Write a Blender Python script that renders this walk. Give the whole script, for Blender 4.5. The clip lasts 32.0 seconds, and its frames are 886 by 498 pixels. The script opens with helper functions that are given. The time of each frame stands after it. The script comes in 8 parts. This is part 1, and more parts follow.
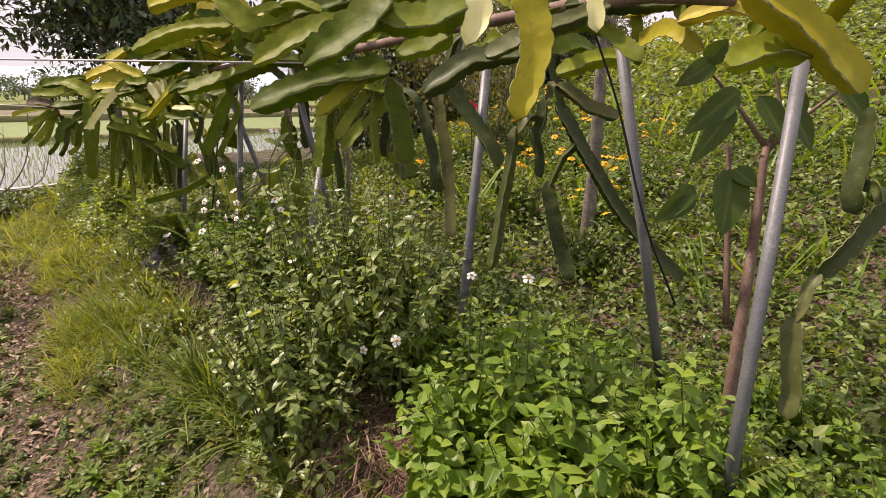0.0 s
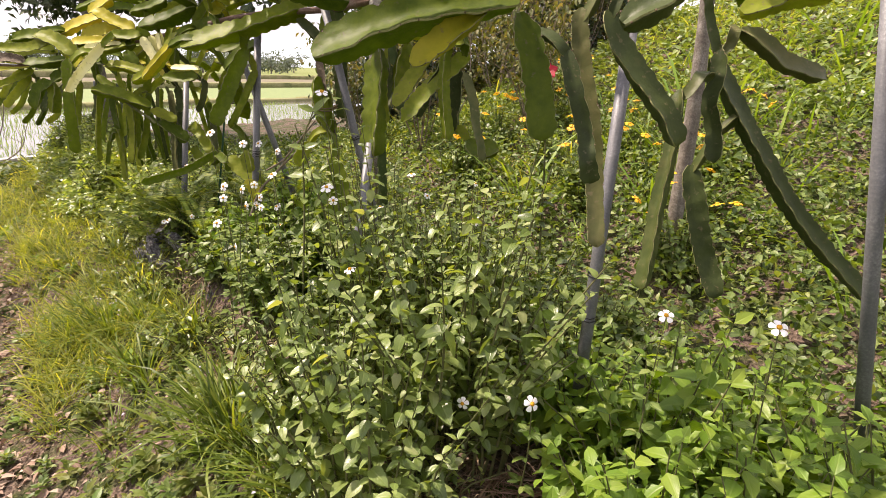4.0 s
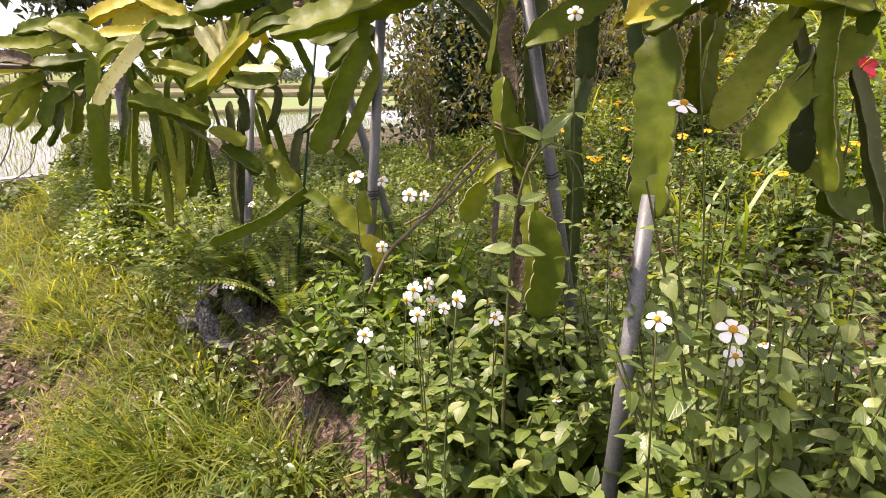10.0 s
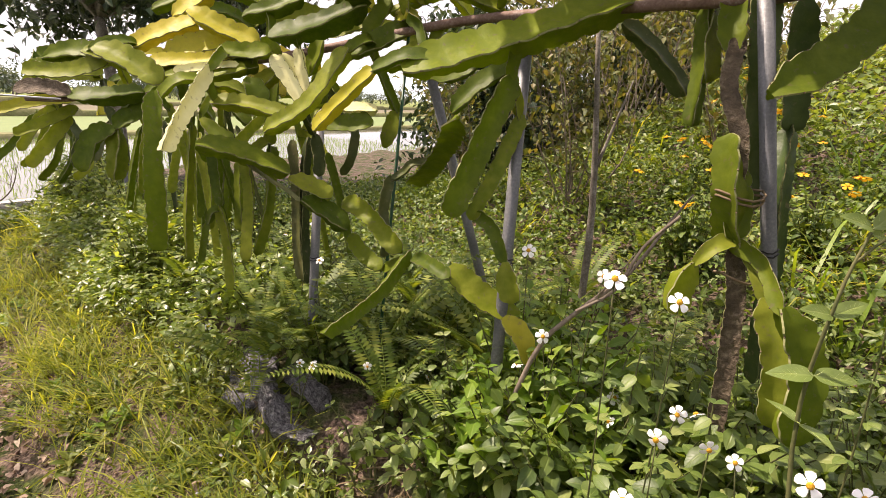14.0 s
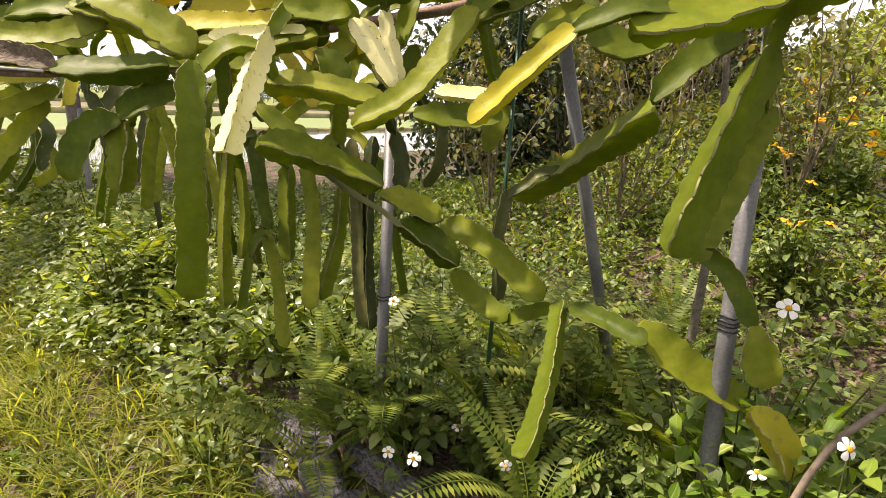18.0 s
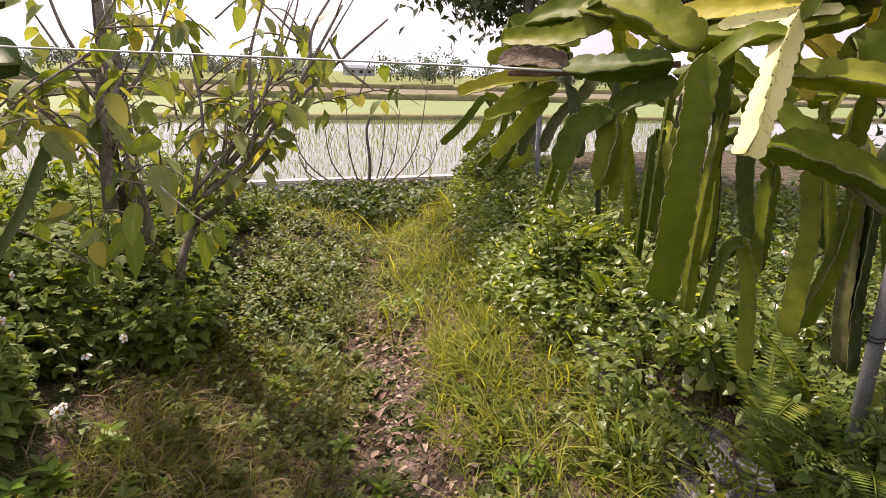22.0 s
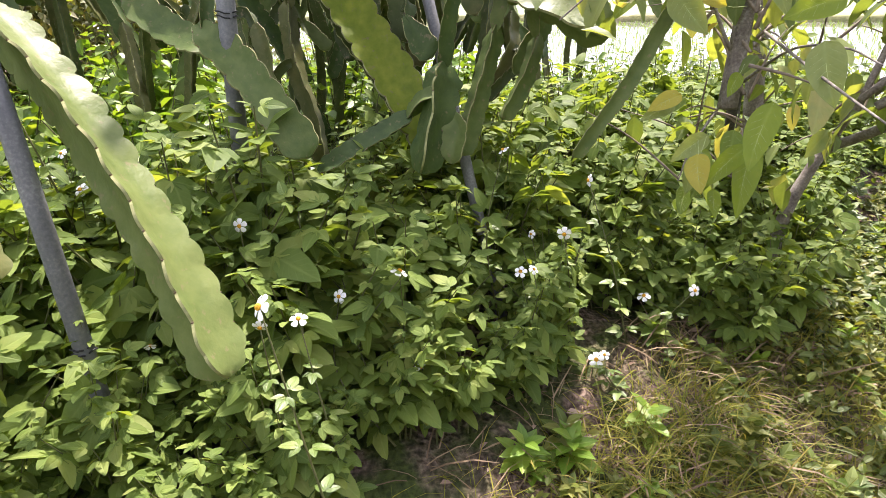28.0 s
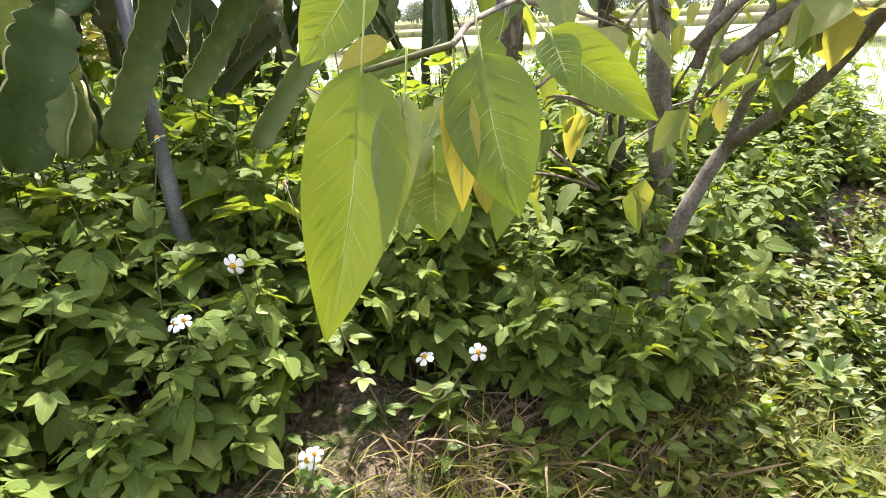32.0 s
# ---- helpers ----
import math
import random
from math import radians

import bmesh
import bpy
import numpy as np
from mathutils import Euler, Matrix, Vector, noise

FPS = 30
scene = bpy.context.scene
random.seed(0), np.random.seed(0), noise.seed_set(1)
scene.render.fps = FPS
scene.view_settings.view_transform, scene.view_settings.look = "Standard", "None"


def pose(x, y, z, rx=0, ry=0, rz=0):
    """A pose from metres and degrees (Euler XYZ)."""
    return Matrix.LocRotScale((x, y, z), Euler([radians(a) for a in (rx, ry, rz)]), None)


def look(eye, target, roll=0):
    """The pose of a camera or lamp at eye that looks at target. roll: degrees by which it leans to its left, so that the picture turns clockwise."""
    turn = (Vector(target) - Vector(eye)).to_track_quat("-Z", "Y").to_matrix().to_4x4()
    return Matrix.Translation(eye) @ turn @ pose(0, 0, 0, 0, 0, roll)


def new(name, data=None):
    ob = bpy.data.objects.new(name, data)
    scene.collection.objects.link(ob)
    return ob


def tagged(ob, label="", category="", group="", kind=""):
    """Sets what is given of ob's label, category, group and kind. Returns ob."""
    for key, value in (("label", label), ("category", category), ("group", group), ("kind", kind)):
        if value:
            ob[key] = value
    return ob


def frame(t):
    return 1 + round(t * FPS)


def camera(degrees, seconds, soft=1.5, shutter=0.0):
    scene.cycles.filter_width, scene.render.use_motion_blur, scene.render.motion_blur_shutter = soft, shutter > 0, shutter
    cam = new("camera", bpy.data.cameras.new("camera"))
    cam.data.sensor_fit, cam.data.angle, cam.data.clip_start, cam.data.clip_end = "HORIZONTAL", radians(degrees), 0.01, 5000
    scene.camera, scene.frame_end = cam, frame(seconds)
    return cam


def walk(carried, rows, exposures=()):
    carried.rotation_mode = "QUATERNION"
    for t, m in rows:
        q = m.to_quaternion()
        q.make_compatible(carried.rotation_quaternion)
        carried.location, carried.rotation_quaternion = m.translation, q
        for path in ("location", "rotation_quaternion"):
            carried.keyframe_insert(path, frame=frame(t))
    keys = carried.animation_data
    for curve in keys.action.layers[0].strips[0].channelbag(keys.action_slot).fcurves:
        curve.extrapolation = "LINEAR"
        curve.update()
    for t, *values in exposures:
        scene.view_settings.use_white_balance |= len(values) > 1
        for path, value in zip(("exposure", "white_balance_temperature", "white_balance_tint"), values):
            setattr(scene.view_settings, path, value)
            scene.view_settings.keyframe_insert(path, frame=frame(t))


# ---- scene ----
cam = camera(74.2, 32.0, soft=0.8)
SIZE, FLOOR = 0.8, -0.5  # metres to a unit of the plan, and the plan's height of the trodden path
METRES, EYE, TILT, LEAN, TURN = 7.2 * SIZE, (1.55 - FLOOR) * SIZE, -14.5, -1.0, 0.0
ROWS = [
    (0.0, 0.0, 0.0, 0.0, 0.0, 0.0, -0.0),
    (0.5, -0.0042, 0.0033, -0.0003, -0.07, 0.11, -0.03),
    (1.0, -0.0106, 0.0091, -0.0018, -0.2, -0.14, -0.13),
    (1.5, -0.0157, 0.0178, -0.0011, -0.33, -0.55, -0.28),
    (2.0, -0.0215, 0.0356, 0.0023, -0.4, -1.15, -0.19),
    (2.5, -0.0294, 0.0577, 0.0083, 0.02, -1.18, -0.29),
    (3.0, -0.0331, 0.0737, 0.0128, -0.18, -1.23, -0.43),
    (3.5, -0.0419, 0.0834, 0.0125, -0.48, -1.7, -0.58),
    (4.0, -0.0603, 0.1021, 0.0154, -1.07, -2.42, -0.52),
    (4.5, -0.0749, 0.1165, 0.0209, -2.83, -3.19, -0.24),
    (6.5, -0.0836, 0.1759, 0.0197, -3.3, -4.67, 0.77),
    (7.0, -0.09, 0.1963, 0.0117, -1.57, -4.47, 0.84),
    (7.5, -0.1022, 0.2267, 0.0062, -0.94, -4.23, 0.94),
    (8.0, -0.1203, 0.2499, 0.0088, -0.57, -3.83, 0.98),
    (8.5, -0.1421, 0.2645, 0.019, -0.53, -3.16, 0.59),
    (9.0, -0.1609, 0.2726, 0.0338, -0.59, -2.48, 0.11),
    (9.5, -0.1693, 0.2736, 0.0461, -0.57, -2.13, -0.21),
    (10.0, -0.1732, 0.2715, 0.0529, -0.39, -1.64, -0.36),
    (10.5, -0.1773, 0.2714, 0.0565, -0.31, -1.42, -0.26),
    (11.0, -0.1828, 0.2679, 0.0569, -0.16, -1.06, -0.53),
    (11.5, -0.1911, 0.2763, 0.0603, 0.38, -0.88, -0.84),
    (12.0, -0.2051, 0.292, 0.0656, 0.79, -0.57, -0.94),
    (12.5, -0.2174, 0.3056, 0.0701, 0.6, -0.31, -0.95),
    (13.0, -0.2273, 0.3167, 0.0732, 0.0, -0.16, -0.84),
    (13.5, -0.2436, 0.3282, 0.0776, -1.56, 0.01, -0.78),
    (15.5, -0.2782, 0.3529, 0.0829, -5.55, 1.14, 0.37),
    (16.0, -0.2876, 0.3702, 0.0842, -5.77, 1.17, 0.41),
    (16.5, -0.2958, 0.3883, 0.0876, -5.9, 1.07, 0.12),
    (17.0, -0.3018, 0.4004, 0.0887, -6.41, 1.04, -0.1),
    (17.5, -0.3171, 0.4167, 0.0918, -6.73, 0.72, -0.47),
    (18.0, -0.3293, 0.4336, 0.0954, -7.52, 0.66, -0.54),
    (18.5, -0.3391, 0.446, 0.0974, -8.13, 0.6, -0.34),
    (19.0, -0.3462, 0.453, 0.0986, -8.74, 0.31, 0.14),
    (19.5, -0.3442, 0.4542, 0.1019, -7.51, 0.12, 0.2),
    (20.0, -0.3434, 0.4552, 0.1052, -0.88, 0.05, -0.95),
    (20.5, -0.3437, 0.4542, 0.1056, 7.2, -0.33, -2.4),
    (21.0, -0.345, 0.4531, 0.105, 14.24, -1.15, -4.36),
    (21.5, -0.3508, 0.4473, 0.1016, 23.1, -2.46, -6.57),
    (22.0, -0.3571, 0.4377, 0.0982, 30.38, -3.62, -8.64),
    (22.5, -0.3599, 0.4337, 0.0972, 39.71, -5.57, -9.12),
    (23.0, -0.363, 0.4284, 0.0939, 47.5, -7.13, -9.93),
    (23.5, -0.3702, 0.4201, 0.0869, 56.09, -9.13, -11.95),
    (24.0, -0.3879, 0.4146, 0.0825, 63.86, -12.43, -11.76),
    (24.5, -0.4084, 0.4134, 0.0777, 68.4, -15.15, -12.07),
    (25.0, -0.4218, 0.411, 0.0733, 71.46, -16.85, -12.39),
    (25.5, -0.4298, 0.4163, 0.0725, 75.17, -19.02, -13.0),
    (27.5, -0.461, 0.4841, 0.08, 82.81, -22.26, -12.0),
    (28.0, -0.4776, 0.4935, 0.0819, 83.67, -22.31, -12.33),
    (28.5, -0.4861, 0.4994, 0.0815, 84.57, -22.33, -12.45),
    (29.0, -0.4924, 0.5078, 0.0775, 84.6, -21.93, -12.3),
    (29.5, -0.5006, 0.5242, 0.0763, 84.41, -21.64, -12.07),
    (30.0, -0.5115, 0.5414, 0.0737, 84.07, -20.94, -11.86),
    (30.5, -0.5205, 0.5577, 0.0725, 84.17, -20.59, -11.65),
    (31.0, -0.5312, 0.5776, 0.0709, 84.88, -20.63, -11.35),
    (31.5, -0.538, 0.6004, 0.0734, 86.16, -20.65, -11.16),
    (32.0, -0.5491, 0.6227, 0.0752, 87.11, -19.94, -11.18),
]
walk(cam, [(t, pose(0, 0, EYE, TILT, LEAN, TURN) @ pose(METRES * x, METRES * y, METRES * z, 90 + pitch, roll, yaw)) for t, x, y, z, yaw, pitch, roll in ROWS], [(0.0, 0.35, 6800, 28), (4.0, 0.9, 6700, 27), (8.0, 1.0, 6700, 31), (11.0, 0.92, 6750, 28), (13.0, 0.83, 6800, 27), (17.0, 0.97, 6950, 25), (19.0, 0.95, 7100, 23), (20.2, 0.5, 7150, 25), (22.0, 0.6, 6650, 29), (23.0, 0.78, 6500, 32), (24.5, 1.35, 5800, 38), (28.0, 1.67, 6050, 26), (32.0, 1.84, 6000, 22)])

# ---- light ----
world = bpy.data.worlds.new("sky_world")
scene.world = world
world.use_nodes = True
wn, wl = world.node_tree.nodes, world.node_tree.links
wn.clear()
SUN_YAW, SUN_UP = 70.0, 58.0
sky = wn.new("ShaderNodeTexSky")
sky.sky_type, sky.sun_disc = "NISHITA", False
sky.sun_elevation, sky.sun_rotation = radians(SUN_UP), radians(-SUN_YAW)
sky.air_density, sky.dust_density, sky.ozone_density = 1.0, 4.0, 1.0
cloud_at = wn.new("ShaderNodeTexCoord")
cloud = wn.new("ShaderNodeTexNoise")
cloud.inputs["Scale"].default_value, cloud.inputs["Detail"].default_value = 2.2, 6.0
cover = wn.new("ShaderNodeMapRange")
cover.inputs["From Min"].default_value, cover.inputs["From Max"].default_value = 0.3, 0.62
cover.inputs["To Min"].default_value, cover.inputs["To Max"].default_value = 0.55, 0.95
veil = wn.new("ShaderNodeMix")
veil.data_type = "RGBA"
veil.inputs["B"].default_value = (10.0, 10.2, 10.4, 1)
air = wn.new("ShaderNodeBackground")
air.inputs["Strength"].default_value = 0.08
sky_out = wn.new("ShaderNodeOutputWorld")
wl.new(cloud_at.outputs["Generated"], cloud.inputs["Vector"])
wl.new(cloud.outputs["Fac"], cover.inputs["Value"])
wl.new(cover.outputs["Result"], veil.inputs["Factor"])
wl.new(sky.outputs["Color"], veil.inputs["A"])
wl.new(veil.outputs["Result"], air.inputs["Color"])
wl.new(air.outputs["Background"], sky_out.inputs["Surface"])
sun = new("sun", bpy.data.lights.new("sun", "SUN"))
sun.data.energy, sun.data.angle, sun.data.color = 5.0, radians(2.0), (1.0, 0.91, 0.73)
sun_way = Vector((-math.sin(radians(SUN_YAW)) * math.cos(radians(SUN_UP)), math.cos(radians(SUN_YAW)) * math.cos(radians(SUN_UP)), math.sin(radians(SUN_UP))))
sun.matrix_world = look(sun_way * 50, (0, 0, 0))


# ---- materials ----
def plain(name, rough=0.6, metal=0.0):
    m = bpy.data.materials.new(name)
    m.use_nodes = True
    t = m.node_tree
    b = t.nodes["Principled BSDF"]
    b.inputs["Roughness"].default_value, b.inputs["Metallic"].default_value = rough, metal
    b.inputs["Specular IOR Level"].default_value = 0.3
    return m, t.nodes, t.links, b


def ramp(nodes, stops):
    r = nodes.new("ShaderNodeValToRGB")
    e = r.color_ramp.elements
    while len(e) < len(stops):
        e.new(0.5)
    for one, (at, rgb) in zip(e, stops):
        one.position, one.color = at, (*rgb, 1)
    return r


def noise_of(nodes, links, scale, detail=4.0, source="Object", rough=0.6):
    c = nodes.new("ShaderNodeTexCoord")
    n = nodes.new("ShaderNodeTexNoise")
    n.inputs["Scale"].default_value, n.inputs["Detail"].default_value, n.inputs["Roughness"].default_value = scale, detail, rough
    links.new(c.outputs[source], n.inputs["Vector"])
    return n


def bump(nodes, links, b, height, strength, distance=0.004):
    k = nodes.new("ShaderNodeBump")
    k.inputs["Strength"].default_value, k.inputs["Distance"].default_value = strength, distance
    links.new(height, k.inputs["Height"])
    links.new(k.outputs["Normal"], b.inputs["Normal"])


def grained(name, stops, scale=8.0, rough=0.7, metal=0.0, relief=0.4, fine=60.0, depth=0.004, lo=0.3, hi=0.7):
    """A surface whose colour wanders over a coarse and a fine noise."""
    m, n, l, b = plain(name, rough, metal)
    big, small = noise_of(n, l, scale), noise_of(n, l, fine, 3.0)
    mix = n.new("ShaderNodeMath")
    mix.operation = "MULTIPLY_ADD"
    mix.inputs[1].default_value, mix.inputs[2].default_value = 0.45, 0.0
    l.new(small.outputs["Fac"], mix.inputs[0])
    add = n.new("ShaderNodeMath")
    add.operation = "MULTIPLY_ADD"
    add.inputs[1].default_value = 0.55
    l.new(big.outputs["Fac"], add.inputs[0])
    l.new(mix.outputs[0], add.inputs[2])
    fit = n.new("ShaderNodeMapRange")
    fit.inputs["From Min"].default_value, fit.inputs["From Max"].default_value = lo, hi
    l.new(add.outputs[0], fit.inputs["Value"])
    r = ramp(n, stops)
    l.new(fit.outputs["Result"], r.inputs["Fac"])
    l.new(r.outputs["Color"], b.inputs["Base Color"])
    bump(n, l, b, small.outputs["Fac"], relief, depth)
    return m


def leafy(name, stops, through_light=0.4, rough=0.5, glow=(1.5, 1.35, 0.35), by="island", mottling=25.0, gloss=0.3):
    """A thin leaf: each blade takes its own tone, light comes through it, and it is mottled."""
    m, n, l, b = plain(name, rough)
    b.inputs["Specular IOR Level"].default_value = gloss
    if by == "island":
        g = n.new("ShaderNodeNewGeometry")
        pick = g.outputs["Random Per Island"]
    else:
        g = n.new("ShaderNodeObjectInfo")
        pick = g.outputs["Random"]
    spots = noise_of(n, l, mottling, 3.0)
    shift = n.new("ShaderNodeMath")
    shift.operation = "MULTIPLY_ADD"
    shift.inputs[1].default_value = 0.35
    l.new(spots.outputs["Fac"], shift.inputs[0])
    take = n.new("ShaderNodeMath")
    take.operation = "MULTIPLY_ADD"
    take.inputs[1].default_value, take.inputs[2].default_value = 0.85, -0.1
    l.new(pick, take.inputs[0])
    l.new(take.outputs[0], shift.inputs[2])
    r = ramp(n, stops)
    l.new(shift.outputs[0], r.inputs["Fac"])
    rib = n.new("ShaderNodeAttribute")
    rib.attribute_name = "rib"
    split = n.new("ShaderNodeSeparateXYZ")
    l.new(rib.outputs["Vector"], split.inputs["Vector"])
    slant = n.new("ShaderNodeMath")
    slant.operation = "MULTIPLY_ADD"
    slant.inputs[1].default_value = 0.28
    l.new(split.outputs["X"], slant.inputs[0])
    l.new(split.outputs["Y"], slant.inputs[2])
    wave = n.new("ShaderNodeMath")
    wave.operation = "MULTIPLY"
    wave.inputs[1].default_value = 44.0
    l.new(slant.outputs[0], wave.inputs[0])
    side = n.new("ShaderNodeMath")
    side.operation = "SINE"
    l.new(wave.outputs[0], side.inputs[0])
    lateral = n.new("ShaderNodeMapRange")
    lateral.inputs["From Min"].default_value, lateral.inputs["From Max"].default_value = 0.6, 1.0
    lateral.inputs["To Max"].default_value = 0.14
    l.new(side.outputs[0], lateral.inputs["Value"])
    mid = n.new("ShaderNodeMapRange")
    mid.inputs["From Min"].default_value, mid.inputs["From Max"].default_value = 0.82, 0.97
    mid.inputs["To Max"].default_value = 0.55
    l.new(split.outputs["X"], mid.inputs["Value"])
    veins = n.new("ShaderNodeMath")
    veins.operation = "MAXIMUM"
    l.new(lateral.outputs["Result"], veins.inputs[0])
    l.new(mid.outputs["Result"], veins.inputs[1])
    pale = n.new("ShaderNodeMix")
    pale.data_type, pale.blend_type = "RGBA", "SCREEN"
    pale.inputs["B"].default_value = (0.12, 0.14, 0.04, 1)
    l.new(veins.outputs[0], pale.inputs["Factor"])
    l.new(r.outputs["Color"], pale.inputs["A"])
    l.new(pale.outputs["Result"], b.inputs["Base Color"])
    lit = n.new("ShaderNodeMix")
    lit.data_type, lit.blend_type = "RGBA", "MULTIPLY"
    lit.inputs["Factor"].default_value = 1.0
    lit.inputs["B"].default_value = (*glow, 1)
    l.new(r.outputs["Color"], lit.inputs["A"])
    tr = n.new("ShaderNodeBsdfTranslucent")
    l.new(lit.outputs["Result"], tr.inputs["Color"])
    both = n.new("ShaderNodeMixShader")
    both.inputs["Fac"].default_value = through_light
    l.new(b.outputs["BSDF"], both.inputs[1])
    l.new(tr.outputs["BSDF"], both.inputs[2])
    l.new(both.outputs["Shader"], n["Material Output"].inputs["Surface"])
    relief = n.new("ShaderNodeMath")
    relief.operation = "SUBTRACT"
    l.new(spots.outputs["Fac"], relief.inputs[0])
    l.new(veins.outputs[0], relief.inputs[1])
    bump(n, l, b, relief.outputs[0], 0.5, 0.0022)
    return m


M_SOIL = grained("soil", [(0.0, (0.035, 0.024, 0.016)), (0.45, (0.10, 0.068, 0.048)), (0.75, (0.17, 0.12, 0.085)), (1.0, (0.24, 0.19, 0.13))], 3.0, 0.95, 0, 0.9, 90.0, 0.01)
M_BIDENS = leafy("bidens_leaf", [(0.0, (0.045, 0.085, 0.016)), (0.4, (0.1, 0.165, 0.03)), (0.75, (0.175, 0.245, 0.052)), (1.0, (0.3, 0.34, 0.12))], 0.4, 0.42, gloss=0.5)
M_BROAD = leafy("broad_bidens_leaf", [(0.0, (0.07, 0.12, 0.024)), (0.45, (0.135, 0.2, 0.04)), (0.8, (0.195, 0.265, 0.058)), (1.0, (0.26, 0.3, 0.085))], 0.45, 0.58, gloss=0.22)
M_LEGGY = leafy("pale_weed_leaf", [(0.0, (0.08, 0.125, 0.03)), (0.4, (0.14, 0.21, 0.048)), (0.8, (0.23, 0.305, 0.085)), (0.95, (0.35, 0.395, 0.17)), (1.0, (0.33, 0.23, 0.12))], 0.4, 0.36, gloss=0.6)
M_NETTLE = leafy("bright_leaf", [(0.0, (0.08, 0.16, 0.012)), (0.5, (0.14, 0.25, 0.022)), (1.0, (0.24, 0.33, 0.04))], 0.42, 0.42, gloss=0.45)
M_WEED = leafy("weed_leaf", [(0.0, (0.055, 0.088, 0.012)), (0.5, (0.115, 0.155, 0.024)), (1.0, (0.24, 0.235, 0.065))], 0.4, 0.45, gloss=0.4)
M_GRASS = leafy("grass_blade", [(0.0, (0.07, 0.1, 0.012)), (0.5, (0.16, 0.18, 0.022)), (0.85, (0.28, 0.26, 0.05)), (1.0, (0.36, 0.27, 0.11))], 0.46)
# leaf colour raised to pale tones that stand for sun sheen on the bank
M_BANK = leafy("sheen_toned_bank_leaf", [(0.0, (0.1, 0.165, 0.03)), (0.5, (0.2, 0.285, 0.07)), (0.9, (0.36, 0.43, 0.17)), (1.0, (0.42, 0.42, 0.2))], 0.58, 0.3, gloss=1.0)
# brighter copy of the grass, with the sunlight painted into its stops
M_SUNGRASS = leafy("sun_toned_grass", [(0.0, (0.12, 0.17, 0.018)), (0.5, (0.25, 0.3, 0.04)), (0.9, (0.4, 0.41, 0.09)), (1.0, (0.48, 0.42, 0.17))], 0.56)
M_CLUMP = leafy("clump_grass", [(0.0, (0.055, 0.095, 0.01)), (0.5, (0.12, 0.18, 0.022)), (0.9, (0.22, 0.27, 0.045)), (1.0, (0.34, 0.29, 0.1))], 0.42, 0.42, gloss=0.4)
M_STRAW = leafy("dry_straw", [(0.0, (0.1, 0.068, 0.04)), (0.5, (0.19, 0.135, 0.08)), (1.0, (0.34, 0.265, 0.16))], 0.2, 0.8, (1, 0.9, 0.7))
M_REDSTRAW = leafy("reddish_straw", [(0.0, (0.12, 0.06, 0.045)), (0.5, (0.21, 0.12, 0.09)), (1.0, (0.34, 0.24, 0.17))], 0.15, 0.8, (1, 0.9, 0.7))
M_LITTER = leafy("dead_leaf", [(0.0, (0.12, 0.075, 0.055)), (0.5, (0.28, 0.19, 0.145)), (0.85, (0.43, 0.33, 0.26)), (1.0, (0.5, 0.43, 0.35))], 0.12, 0.85, (1, 0.85, 0.6))
M_FERN = leafy("fern_frond", [(0.0, (0.07, 0.12, 0.016)), (0.6, (0.14, 0.2, 0.028)), (1.0, (0.3, 0.33, 0.06))], 0.4)
M_PEAR = leafy("pear_leaf", [(0.0, (0.095, 0.14, 0.045)), (0.45, (0.165, 0.22, 0.07)), (0.76, (0.26, 0.3, 0.11)), (0.95, (0.36, 0.33, 0.13)), (1.0, (0.4, 0.24, 0.14))], 0.47, 0.42)
M_PEAR_LIME = leafy("pear_leaf_lime", [(0.0, (0.11, 0.18, 0.02)), (0.6, (0.18, 0.25, 0.025)), (1.0, (0.33, 0.33, 0.035))], 0.5, 0.35, mottling=40.0)
M_PEAR_DEEP = leafy("pear_leaf_deep", [(0.0, (0.07, 0.125, 0.015)), (0.6, (0.12, 0.18, 0.022)), (1.0, (0.2, 0.25, 0.035))], 0.42, 0.36, mottling=40.0)
M_PEAR_GOLD = leafy("pear_leaf_gold", [(0.0, (0.27, 0.29, 0.04)), (0.6, (0.37, 0.34, 0.055)), (1.0, (0.4, 0.25, 0.09))], 0.5, 0.4, mottling=40.0)
M_VEIN = grained("leaf_vein", [(0, (0.32, 0.4, 0.1)), (1, (0.45, 0.5, 0.18))], 20, 0.5, 0, 0.1)
# dark green that holds the back-lit shade of the sapling's leaves
M_SHADE = leafy("shade_toned_leaf", [(0.0, (0.03, 0.06, 0.01)), (0.6, (0.06, 0.1, 0.016)), (1.0, (0.12, 0.15, 0.03))], 0.3, 0.45)
M_DARKLEAF = leafy("dark_tree_leaf", [(0.0, (0.02, 0.035, 0.024)), (0.6, (0.045, 0.075, 0.042)), (1.0, (0.09, 0.12, 0.065))], 0.2, 0.4)
# distance haze mixed into the far leaves as a dull blue-grey green
M_FARLEAF = leafy("haze_toned_tree_leaf", [(0.0, (0.07, 0.1, 0.09)), (1.0, (0.15, 0.18, 0.15))], 0.2, 0.7)
M_SHRUBLEAF = leafy("shrub_leaf", [(0.0, (0.055, 0.07, 0.025)), (0.6, (0.12, 0.14, 0.045)), (1.0, (0.24, 0.19, 0.09))], 0.35)
M_STEM = grained("herb_stem", [(0, (0.05, 0.07, 0.02)), (1, (0.14, 0.13, 0.05))], 10, 0.7, 0, 0.2)
M_BARK = grained("grey_bark", [(0, (0.06, 0.05, 0.04)), (0.5, (0.16, 0.14, 0.115)), (1, (0.33, 0.31, 0.27))], 14, 0.85, 0, 0.6, 120)
